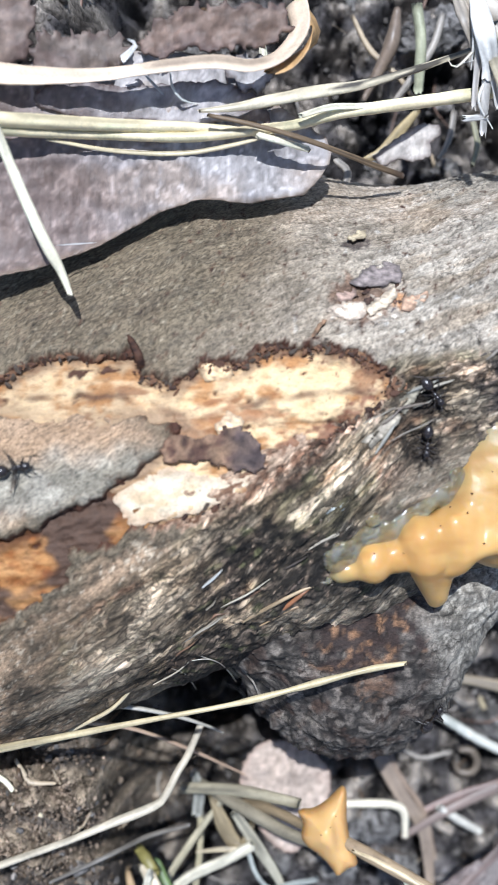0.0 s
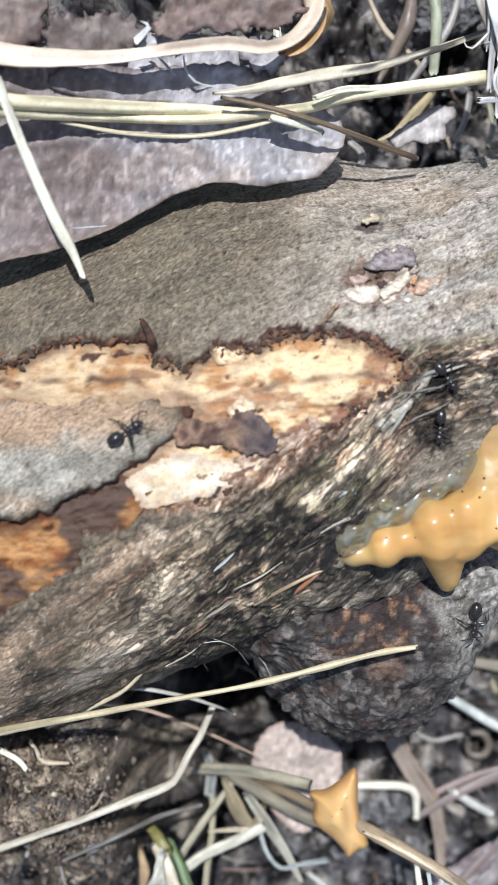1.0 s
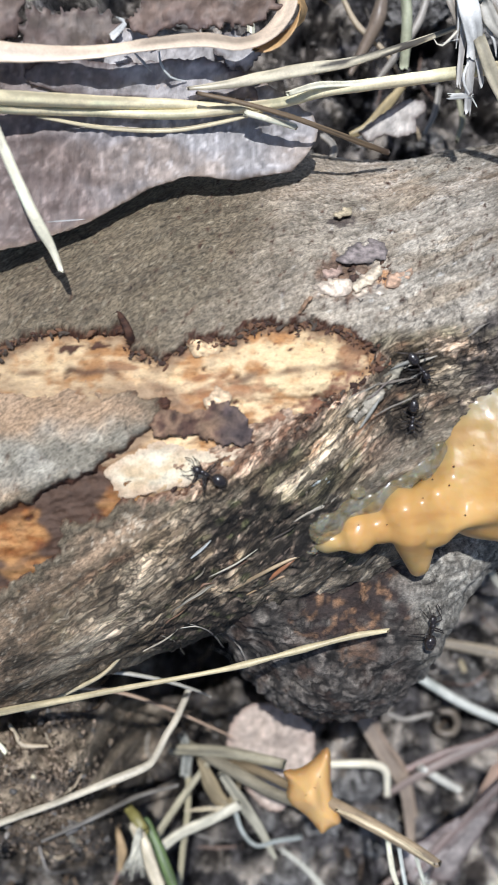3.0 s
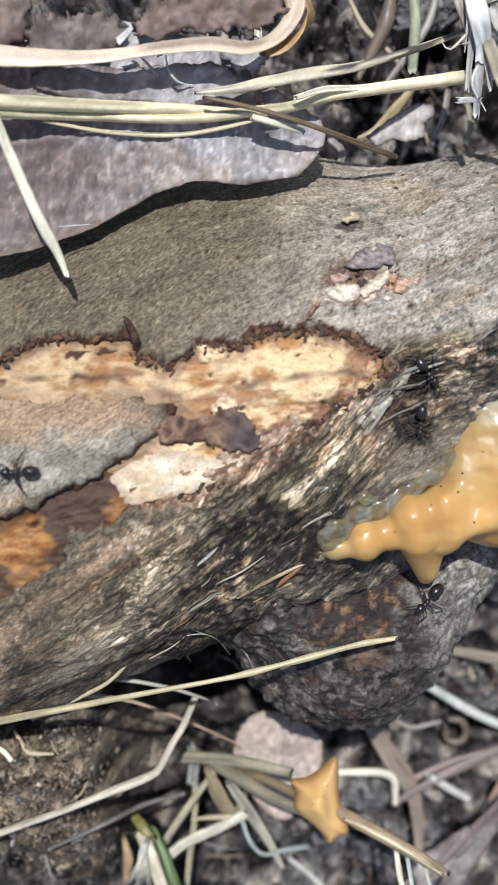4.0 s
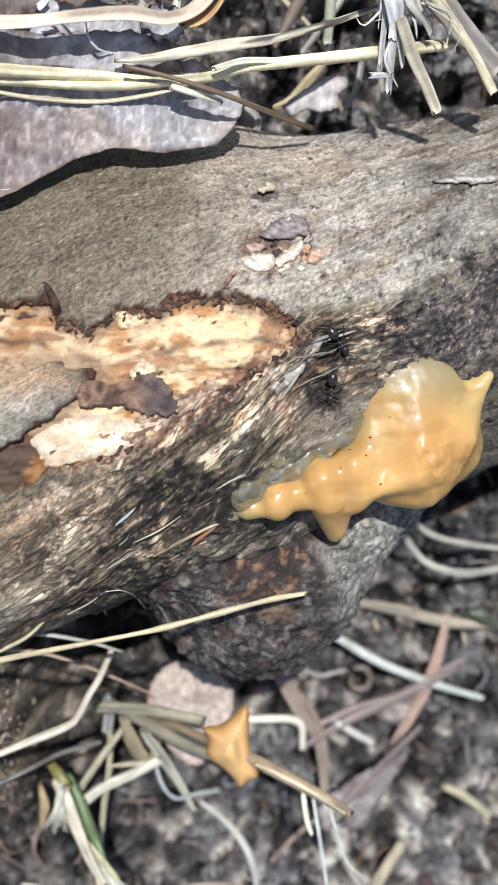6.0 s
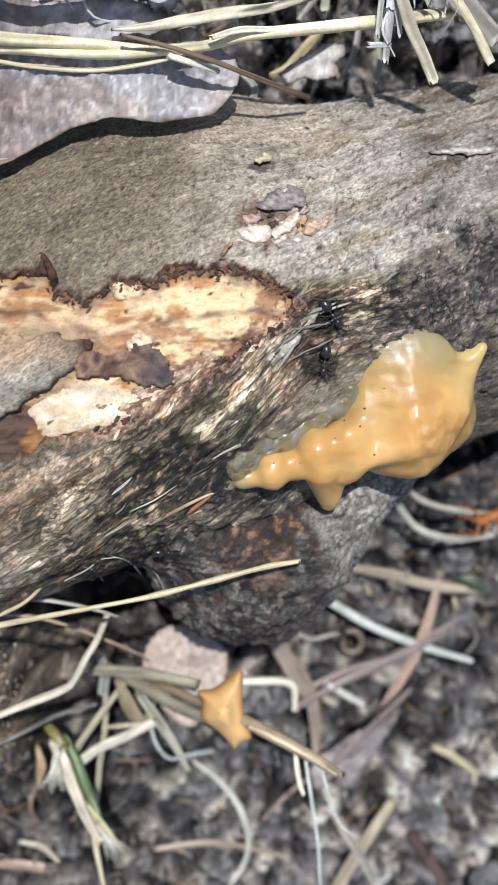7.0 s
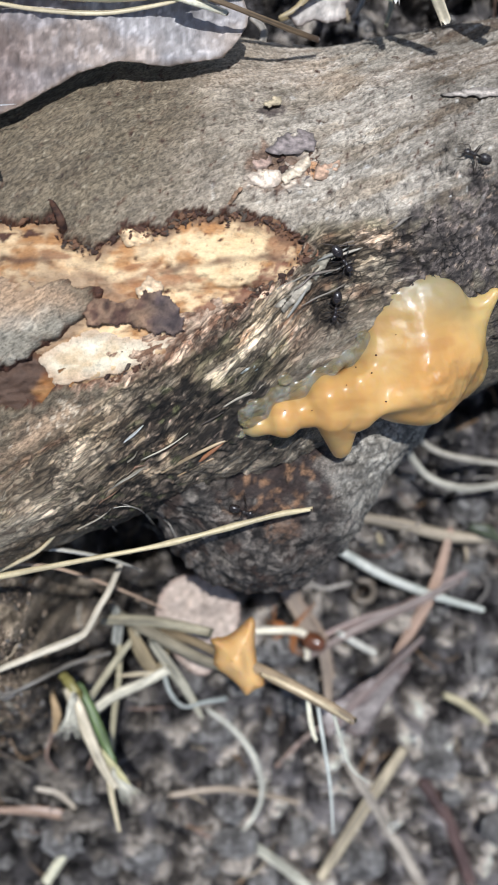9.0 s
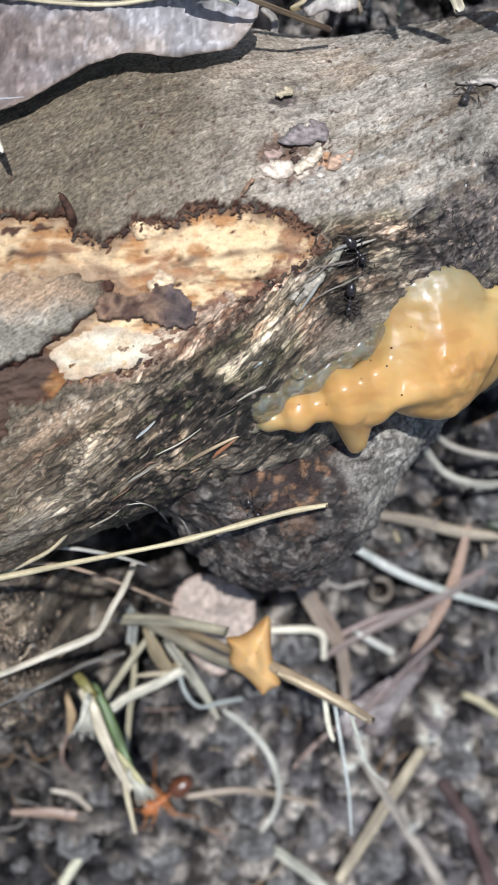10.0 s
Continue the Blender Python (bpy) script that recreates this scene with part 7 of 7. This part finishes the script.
def build_green_tuft():
    tuft = thing("frayed_green_tuft", "small frayed grass tuft, partly green, in soil", "grass")
    for name, pts, r, c, fl in (
        ("blade", [(-17.3, -62.9, 12.0), (-15.7, -65.3, 14.0), (-13.3, -71.0, 15.0), (-10.9, -76.2, 16.0), (-9.0, -79.3, 16.0)], [1.0, 1.2, 1.0, 0.8, 0.5], (0.55, 0.47, 0.33), 0.35),
        ("blade", [(-15.6, -63.5, 9.0), (-13.0, -68.5, 11.0), (-10.6, -73.8, 12.0), (-9.4, -76.2, 13.0)], [0.8, 1.0, 0.9, 0.5], (0.12, 0.17, 0.06), 0.5),
        ("blade", [(-11.9, -73.4, 14.0), (-9.1, -77.1, 14.0), (-5.9, -81.0, 14.0)], [0.6, 0.8, 0.3], (0.58, 0.52, 0.28), 0.4),
        ("blade", [(-10.5, -76.1, 15.0), (-9.8, -81.7, 14.0), (-8.7, -88.9, 12.0)], [0.5, 0.5, 0.3], (0.60, 0.50, 0.32), 0.5),
        ("shred", [(-16.1, -62.9, 15.0), (-16.9, -66.1, 15.0), (-17.3, -68.1, 15.0)], [0.5, 0.6, 0.4], (0.46, 0.43, 0.34), 0.4),
        ("shred", [(-18.4, -61.1, 10.0), (-17.1, -61.9, 12.0), (-15.5, -63.8, 13.0)], [0.8, 1.0, 0.8], (0.22, 0.19, 0.06), 0.6),
        ("shred", [(-20.5, -65.6, 7.0), (-19.8, -69.3, 7.0), (-20.3, -72.8, 6.0)], [0.4, 0.9, 0.4], (0.34, 0.23, 0.12), 0.3),
    ):
        straw(name, pts, r, c, "", fl, parent=tuft, ragged=0.6)
    # white split fibres at the two frayed ends
    for at, way, spread, count in (([(-16.3, -65.7, 16.0)][0], -1.75, 0.7, 9), ([(-8.2, -78.7, 15.0)][0], -0.9, 0.9, 9)):
        for k in range(count):
            a, length = way + spread * (k / (count - 1) - 0.5), 3.2 + 1.6 * RNG.random()
            p = [(at[0] + q * length * math.cos(a) + 0.12 * (k - count / 2), at[1] + q * length * math.sin(a), at[2] + 0.5 * q + 0.3 * RNG.random()) for q in (-0.6, 0.0, 0.5, 1.0)]
            straw("fibre", p, [0.12, 0.13, 0.10, 0.05], (0.60, 0.56, 0.44), "", 0.6, parent=tuft, sides=6)
    return tuft


build_green_tuft()

# ---- litter on the open soil ----
OPEN = "dry litter on the open soil"
for name, pts, r, c, fl, label in (
    ("grass_straw", [(7.7, -74.7, -8.4), (12.5, -78.4, -8.1), (16.7, -84.4, -8.7), (18.8, -92.4, -11.0), (17.3, -98.6, -12.1), (12.8, -104.5, -12.4)], [0.4, 0.6, 0.65, 0.6, 0.5, 0.3], (0.50, 0.47, 0.38), 0.7, "pale curved grass stem on soil"),
    ("grass_straw", [(0.5, -92.6, -9.8), (10.5, -91.9, -10.5), (19.6, -94.4, -12.9), (26.7, -97.7, -15.7)], [0.5, 0.6, 0.6, 0.5], (0.36, 0.28, 0.2), 0.7, "thin tan stem on soil"),
    ("grass_straw", [(31.6, -114.7, -16.8), (37.4, -105.3, -17.1), (43.1, -95.7, -16.9), (48.6, -86.7, -16.3)], [1.0, 1.2, 1.2, 1.0], (0.44, 0.36, 0.24), 0.6, "wide tan straw on soil"),
    ("grass_straw", [(35.9, -88.0, -16.1), (41.8, -97.7, -16.0), (48.3, -108.8, -18.5), (56.1, -122.3, -19.9)], [0.8, 1.0, 1.1, 1.0], (0.40, 0.34, 0.27), 0.5, "grey-tan straw on soil"),
    ("grass_straw", [(17.3, -105.0, -13.0), (26.9, -114.4, -16.6), (36.8, -126.1, -19.2)], [1.0, 1.1, 1.0], (0.56, 0.52, 0.40), 0.6, "pale straw on soil"),
    ("grass_straw", [(40.2, -16.8, 11.8), (42.4, -22.0, 7.6), (47.6, -27.7, 2.0), (54.8, -30.3, -1.2), (63.5, -29.7, -2.0)], [0.5, 0.65, 0.7, 0.7, 0.6], (0.46, 0.42, 0.33), 0.8, "pale curled stem arching over soil"),
    ("grass_straw", [(42.8, -18.8, 10.0), (47.7, -22.3, 5.4), (53.6, -24.2, 2.5), (62.8, -25.7, -0.2)], [0.5, 0.6, 0.6, 0.5], (0.42, 0.37, 0.29), 0.8, "pale curled stem arching over soil"),
    ("dry_stalk", [(29.5, -62.2, -12.5), (37.2, -58.9, -12.4), (46.1, -56.1, -12.1), (52.8, -52.5, -12.7), (59.6, -49.3, -13.1)], [0.6, 0.8, 0.9, 0.8, 0.5], (0.25, 0.175, 0.15), 0.4, "reddish withered grass blade"),
    ("dry_stalk", [(42.6, -74.5, -15.9), (46.6, -65.3, -14.0), (51.6, -54.5, -12.0), (53.7, -46.2, -9.9), (55.1, -39.5, -9.7)], [0.7, 1.0, 1.2, 1.1, 0.6], (0.42, 0.28, 0.2), 0.3, "tan-pink withered grass blade"),
    ("dry_stalk", [(23.4, -47.6, -8.5), (25.7, -54.5, -9.4), (30.5, -61.9, -11.7), (32.9, -70.7, -13.8)], [0.8, 1.1, 1.0, 0.7], (0.30, 0.22, 0.16), 0.3, "brown withered grass blade"),
    ("grass_straw", [(36.2, -36.8, -8.0), (45.0, -38.6, -8.7), (55.3, -41.3, -10.2), (63.2, -42.0, -10.4)], [0.8, 1.1, 1.2, 0.9], (0.38, 0.31, 0.22), 0.7, "grey-tan stem on soil"),
    ("grass_shred", [(58.5, -39.0, -8.0), (61.5, -39.8, -7.6), (64.5, -41.6, -8.0)], [0.6, 1.3, 0.5], (0.075, 0.085, 0.045), 0.4, "small green grass shred on soil"),
    ("grass_straw", [(56.5, -75.6, -16.4), (61.2, -78.0, -16.2), (66.2, -82.1, -17.1)], [0.7, 0.9, 0.7], (0.42, 0.36, 0.22), 0.6, "tan straw bit on soil"),
    ("grass_straw", [(-23.8, -109.9, -9.8), (-20.3, -103.7, -8.4), (-18.9, -99.9, -7.6)], [1.0, 1.0, 0.8], (0.62, 0.57, 0.40), 0.6, "pale straw stub on soil"),
    ("dry_stalk", [(-33.1, -94.4, -9.0), (-25.5, -94.2, -8.0), (-19.0, -95.6, -7.8), (-17.2, -98.4, -9.0)], [0.5, 1.0, 1.1, 0.4], (0.30, 0.20, 0.14), 0.4, "brown withered grass blade"),
    ("grass_straw", [(-25.3, -89.4, -7.4), (-21.0, -90.5, -7.2), (-18.0, -94.1, -8.6)], [0.4, 0.6, 0.4], (0.5, 0.42, 0.32), 0.4, "pale shred on soil"),
    ("grass_straw", [(21.9, -89.0, -13.7), (27.6, -83.6, -14.5), (35.8, -78.5, -15.9)], [0.4, 0.5, 0.4], RUST, 0.5, "thin rust-brown stem on soil"),
    ("grass_straw", [(52.7, -94.1, -18.1), (58.9, -104.2, -18.4), (64.4, -118.5, -19.8)], [1.2, 1.4, 1.2], (0.10, 0.06, 0.05), 0.7, "dark brown twig on soil"),
    ("grass_straw", [(25.7, -49.0, -9.8), (30.3, -51.7, -11.2), (36.0, -50.9, -12.2)], [0.3, 0.4, 0.3], GREY, 0.7, "thin grey stem on soil"),
):
    straw(name, pts, r, c, label, fl, group=OPEN)
# a round dry seed husk on the soil
v, f, s, a, n = tube([(37.3, -50.4, -11.5), (39.5, -50.5, -11.2), (40.7, -52.5, -11.7), (39.7, -54.5, -12.0), (37.4, -54.5, -12.2), (36.5, -52.5, -11.8)], [0.5, 0.7, 0.7, 0.7, 0.6, 0.4], 0.8, 8, 0.6)
tagged(centred(mesh_object("seed_husk", v, f, straw_tone(s, a, n, (0.14, 0.11, 0.08), 3), STRAW)), "curled dark seed husk on soil", "seed husk")


# ---- ants ----
BLACK, LEGBLACK, RED, LEGRED = (0.018, 0.013, 0.011), (0.022, 0.016, 0.012), (0.40, 0.13, 0.035), (0.36, 0.14, 0.045)


def lump(name, centre, radii, colour, parent, label="", taper=0.0, seed=0):
    bm = bmesh.new()
    bmesh.ops.create_uvsphere(bm, u_segments=20, v_segments=12, radius=1)
    v = np.array([q.co for q in bm.verts])
    f = [[q.index for q in p.verts] for p in bm.faces]
    bm.free()
    v = v * (1 + 0.03 * pn(v[:, 0] * 2 + seed, v[:, 1] * 2 + v[:, 2], 3))[:, None]
    v[:, 1:] *= (1 + taper * v[:, :1])
    return mesh_object(name, v * np.array(radii) + centre, f, colour, CHITIN, parent, label)


def build_ant(label, body, legs, size=1.0, belly=None):
    ant = thing("ant", label, "ant", "ants")
    k = size
    gaster = lump("gaster", (-2.15 * k, 0, 1.45 * k), (1.45 * k, 1.05 * k, 0.98 * k), belly or body, ant, "", 0.12)
    for e in (-0.7, 0.1, 0.75):  # rings round the rear body
        a = np.linspace(0, 2 * np.pi, 16, endpoint=False)
        w = math.sqrt(max(0.05, 1 - e * e))
        v, f, s, an, n = tube([(-2.15 * k + 1.45 * k * e, 1.05 * k * w * math.cos(t), 1.45 * k + 0.98 * k * w * math.sin(t)) for t in np.append(a, 0)], 0.04 * k, 1, 5, 0.3)
        mesh_object("ring", v, f, np.array(belly or body) * 2.2 + 0.01, CHITIN, gaster, "dull ring")
    lump("waist", (-0.62 * k, 0, 1.35 * k), (0.26 * k, 0.22 * k, 0.38 * k), body, ant)
    lump("thorax", (0.2 * k, 0, 1.5 * k), (0.62 * k, 0.40 * k, 0.42 * k), body, ant, "", 0.15, 2)
    lump("thorax", (0.95 * k, 0, 1.62 * k), (0.55 * k, 0.48 * k, 0.46 * k), body, ant, "", 0.0, 3)
    head = lump("head", (2.0 * k, 0, 1.5 * k), (0.82 * k, 0.70 * k, 0.52 * k), body, ant, "", -0.22, 4)
    for sgn in (1, -1):
        lump("eye", (2.05 * k, 0.56 * sgn * k, 1.68 * k), (0.17 * k, 0.10 * k, 0.16 * k), (0.006, 0.006, 0.007), head, "small dark eye")
        v, f, s, an, n = tube([(2.65 * k, 0.15 * sgn * k, 1.35 * k), (2.95 * k, 0.25 * sgn * k, 1.2 * k), (3.1 * k, 0.05 * sgn * k, 1.15 * k)], [0.12 * k, 0.10 * k, 0.03 * k], 0.7, 6, 0.15)
        mesh_object("jaw", v, f, legs, CHITIN, head)
        v, f, s, an, n = tube([(2.5 * k, 0.25 * sgn * k, 1.75 * k), (3.0 * k, 0.75 * sgn * k, 2.15 * k), (3.3 * k, 1.1 * sgn * k, 2.2 * k), (3.9 * k, 1.15 * sgn * k, 1.6 * k), (4.5 * k, 1.0 * sgn * k, 0.95 * k)], [0.09 * k, 0.08 * k, 0.07 * k, 0.08 * k, 0.07 * k], 1, 6, 0.3)
        mesh_object("antenna", v, f, legs, CHITIN, ant)
    hips = []
    for i, (hx, kx, ky, fx, fy) in enumerate(((1.15, 1.8, 1.5, 2.9, 2.5), (0.6, 0.6, 1.9, 0.4, 3.3), (0.1, -0.9, 1.7, -2.3, 3.1))):
        for sgn in (1, -1):
            p = np.array([(hx, 0.25 * sgn, 1.35), (0.6 * hx + 0.4 * kx, 0.9 * sgn, 1.75), (kx, ky * sgn, 2.3), (0.5 * (kx + fx), 0.5 * (ky + fy) * sgn, 1.25), (fx, fy * sgn, 0.12), (fx * 1.12, fy * 1.14 * sgn, 0.02)]) * k
            v, f, s, an, n = tube(p - p[0], np.array([0.16, 0.15, 0.09, 0.09, 0.055, 0.04]) * k, 1, 6, 0.35)
            leg = mesh_object("leg", v, f, legs, CHITIN, ant)
            leg.location = Vector(p[0] * 0.001)
            hips.append((leg, p[0] * 0.001, 1 if (i % 2 == 0) == (sgn > 0) else -1))
    return ant, hips


def floor_under(x, y):
    """The highest of bark, stub, bare wood and soil at a place."""
    best = -1.0
    for ob in WALKABLE:
        hit, place, _, _ = ob.ray_cast(Vector((x * 0.001, y * 0.001, 0.12)), Vector((0, 0, -1)))
        if hit:
            best = max(best, place.z)
    return best * 1000


WALKABLE = [o for o in bpy.data.objects if o.type == "MESH" and o.name.split(".")[0] in ("bark", "branch_stub", "exposed_wood", "ground", "bark_scrap")]


def litter_floor(x, y):
    """The soil, or the leaf that lies on it under the stub."""
    on_leaf = math.hypot(x - 4, y + 52) < 9
    return max(float(soil(x, y)), 4.0 + 0.05 * (y + 48) + 0.06 * x if on_leaf else -99)


def trail(ant, hips, stops, rest=None, swing=20.0, beneath=(99, 99), high=0.1):
    """Walks an ant over the surface through stops of seconds and place; it faces the way it goes. beneath: from when to when it is on the soil under the limb. rest: its heading (degrees) while it stands."""
    st = np.array(stops, float)
    ts = np.round(np.arange(0, 10.01, 0.1), 2)
    xs, ys = np.interp(ts, st[:, 0], st[:, 1]), np.interp(ts, st[:, 0], st[:, 2])
    head = radians(rest if rest is not None else 0)
    if rest is None:
        go = np.hypot(np.diff(st[:, 1]), np.diff(st[:, 2]))
        i = int(np.argmax(go > 0.3))
        head = math.atan2(st[i + 1, 2] - st[i, 2], st[i + 1, 1] - st[i, 1])
    rows, legs, flip = [], {h[0].name: [] for h in hips}, 1
    for n, t in enumerate(ts):
        a, b = max(0, n - 1), min(len(ts) - 1, n + 1)
        dx, dy = xs[b] - xs[a], ys[b] - ys[a]
        moving = math.hypot(dx, dy) > 0.25
        if moving:
            turn = (math.atan2(dy, dx) - head + math.pi) % (2 * math.pi) - math.pi
            head += max(-0.9, min(0.9, turn))
        flip = -flip
        x, y = xs[n], ys[n]
        foot = litter_floor if beneath[0] <= t <= beneath[1] else floor_under
        h0 = float(foot(x, y))
        e = 1.8
        hx = [float(foot(x + e, y)), float(foot(x - e, y)), float(foot(x, y + e)), float(foot(x, y - e))]
        gx, gy = np.clip((hx[0] - hx[1]) / (2 * e), -1.1, 1.1), np.clip((hx[2] - hx[3]) / (2 * e), -1.1, 1.1)
        up = Vector((-gx, -gy, 1)).normalized()
        ahead = Vector((math.cos(head), math.sin(head), 0))
        ahead = (ahead - up * ahead.dot(up)).normalized()
        side = up.cross(ahead)
        m = Matrix((ahead, side, up)).transposed().to_4x4()
        m.translation = Vector((x, y, max(h0, sum(hx) / 4) + high)) * 0.001
        still = rows and not moving and n not in (len(ts) - 1,) and (rows[-1][1].translation - m.translation).length < 1e-6
        if not still:
            rows.append((float(t), m))
        for leg, p, phase in hips:
            a = swing * flip * phase if moving else 4 * phase * (1 if n % 10 < 5 else -1)
            if moving or n % 5 == 0 or n == len(ts) - 1:
                legs[leg.name].append((float(t), pose(p[0], p[1], p[2], 0, 0, a)))
    walk(ant, rows)
    for leg, p, phase in hips:
        walk(leg, legs[leg.name])


FEEDER_A = build_ant("black ant feeding at the edge of the gum", BLACK, LEGBLACK, 0.68)
FEEDER_B = build_ant("black ant feeding in a crevice beside the gum", BLACK, LEGBLACK, 0.66)
STUB_ANT = build_ant("shiny black ant walking over the branch stub", BLACK, LEGBLACK, 0.82)
WOUND_ANT = build_ant("dark ant walking over the bare wood", BLACK, LEGBLACK, 0.74)
LOW_ANT = build_ant("black ant climbing in the limb's dark lower side", BLACK, LEGBLACK, 0.62)
TOP_ANT = build_ant("grey-brown ant running over the upper bark", (0.03, 0.024, 0.02), (0.05, 0.035, 0.025), 0.62)
RED_ANT = build_ant("orange-red ant with long legs running over soil", RED, LEGRED, 1.8, (0.10, 0.035, 0.015))


def motions():
    """All that moves: seven ants."""
    for ant, (x, y), way in ((FEEDER_A, [(22.1, 9.0)][0], -52), (FEEDER_B, [(21.3, 3.0)][0], -92)):
        trail(*ant, [(0, x, y), (2, x, y), (2.4, x + 0.3, y + 0.2), (6.4, x + 0.3, y + 0.2), (6.9, x - 0.1, y), (10, x - 0.1, y)], rest=way)
    trail(*STUB_ANT, [(0, 24.5, -33.8), (0.4, 25.0, -24.2), (0.8, 27.8, -21.6), (1.0, 27.6, -22.5), (1.2, 25.8, -23.1), (1.6, 25.8, -22.9), (2.0, 24.0, -29.9), (2.4, 24.0, -30.2), (2.7, 25.9, -28.2), (3.8, 25.3, -19.5), (4.1, 23.6, -21.2), (4.2, 21.3, -24.2), (4.3, 19.8, -26.7), (4.4, 18.7, -28.4), (4.6, 17.0, -29.2), (4.8, 17.0, -29.5), (4.9, 18.9, -31.0), (5.0, 22.1, -32.0), (5.1, 23.8, -30.0), (5.2, 26.2, -26.2), (5.3, 30.4, -22.6)] + [(5.5, 35.5, -18.0), (5.7, 33.0, -11.0), (10, 32.0, -9.0)], beneath=(5.55, 10.1))
    trail(*WOUND_ANT, [(0, -27.7, -0.5), (0.4, -23.3, 0.6), (0.8, -18.9, -0.1), (1.2, -13.1, 3.9), (1.6, -9.4, 0.0), (2.0, -6.1, -4.5), (2.4, -4.4, -4.3), (2.7, -1.7, -4.3), (3.3, -6.1, -4.1), (3.8, -13.1, -2.9), (3.95, -23.2, -2.9), (4.1, -34.7, -3.3), (10, -30.9, -15.6)])
    trail(*LOW_ANT, [(0, 6.0, -20.0), (4.2, 8.0, -30.0)] + [(4.5, 6.0, -54.0), (4.6, 3.3, -65.4), (4.7, -0.5, -68.8), (4.85, 2.6, -60.2), (5.0, 9.8, -49.1), (5.2, 4.5, -32.1), (5.3, 3.5, -32.3), (5.4, 3.2, -31.8), (5.5, 1.6, -32.1), (5.6, 0.4, -33.2), (5.9, -0.6, -30.5), (6.3, -0.0, -23.4), (8.0, 3.1, -24.2), (8.6, 8.2, -26.6), (9.0, 10.5, -26.2), (9.4, 10.9, -27.7), (10, 10.0, -26.3)], beneath=(0, 4.95))
    trail(*TOP_ANT, [(0, 61.4, 47.2), (8.7, 49.3, 20.4), (9.0, 39.8, 22.5), (9.1, 38.2, 23.5), (9.2, 36.0, 27.1), (9.3, 30.1, 26.4), (9.4, 25.9, 29.0), (9.5, 25.7, 24.9), (9.6, 26.8, 21.5), (9.7, 28.2, 19.2), (9.8, 30.2, 18.5), (9.9, 34.6, 22.4), (10, 37.4, 29.1)])
    trail(*RED_ANT, [(0, 67.1, -6.4), (6.6, 75.6, -20.9), (7.3, 53.0, -26.4), (7.6, 45.4, -31.0), (7.9, 34.8, -38.6), (8.2, 33.4, -37.8), (8.5, 29.8, -45.0), (8.8, 28.0, -61.0), (9.0, 26.2, -58.2), (9.2, 22.9, -61.3), (9.4, 20.8, -63.5), (9.6, 13.3, -75.5), (9.8, 10.5, -80.5), (10, -3.1, -90.6)], high=3.2)


motions()
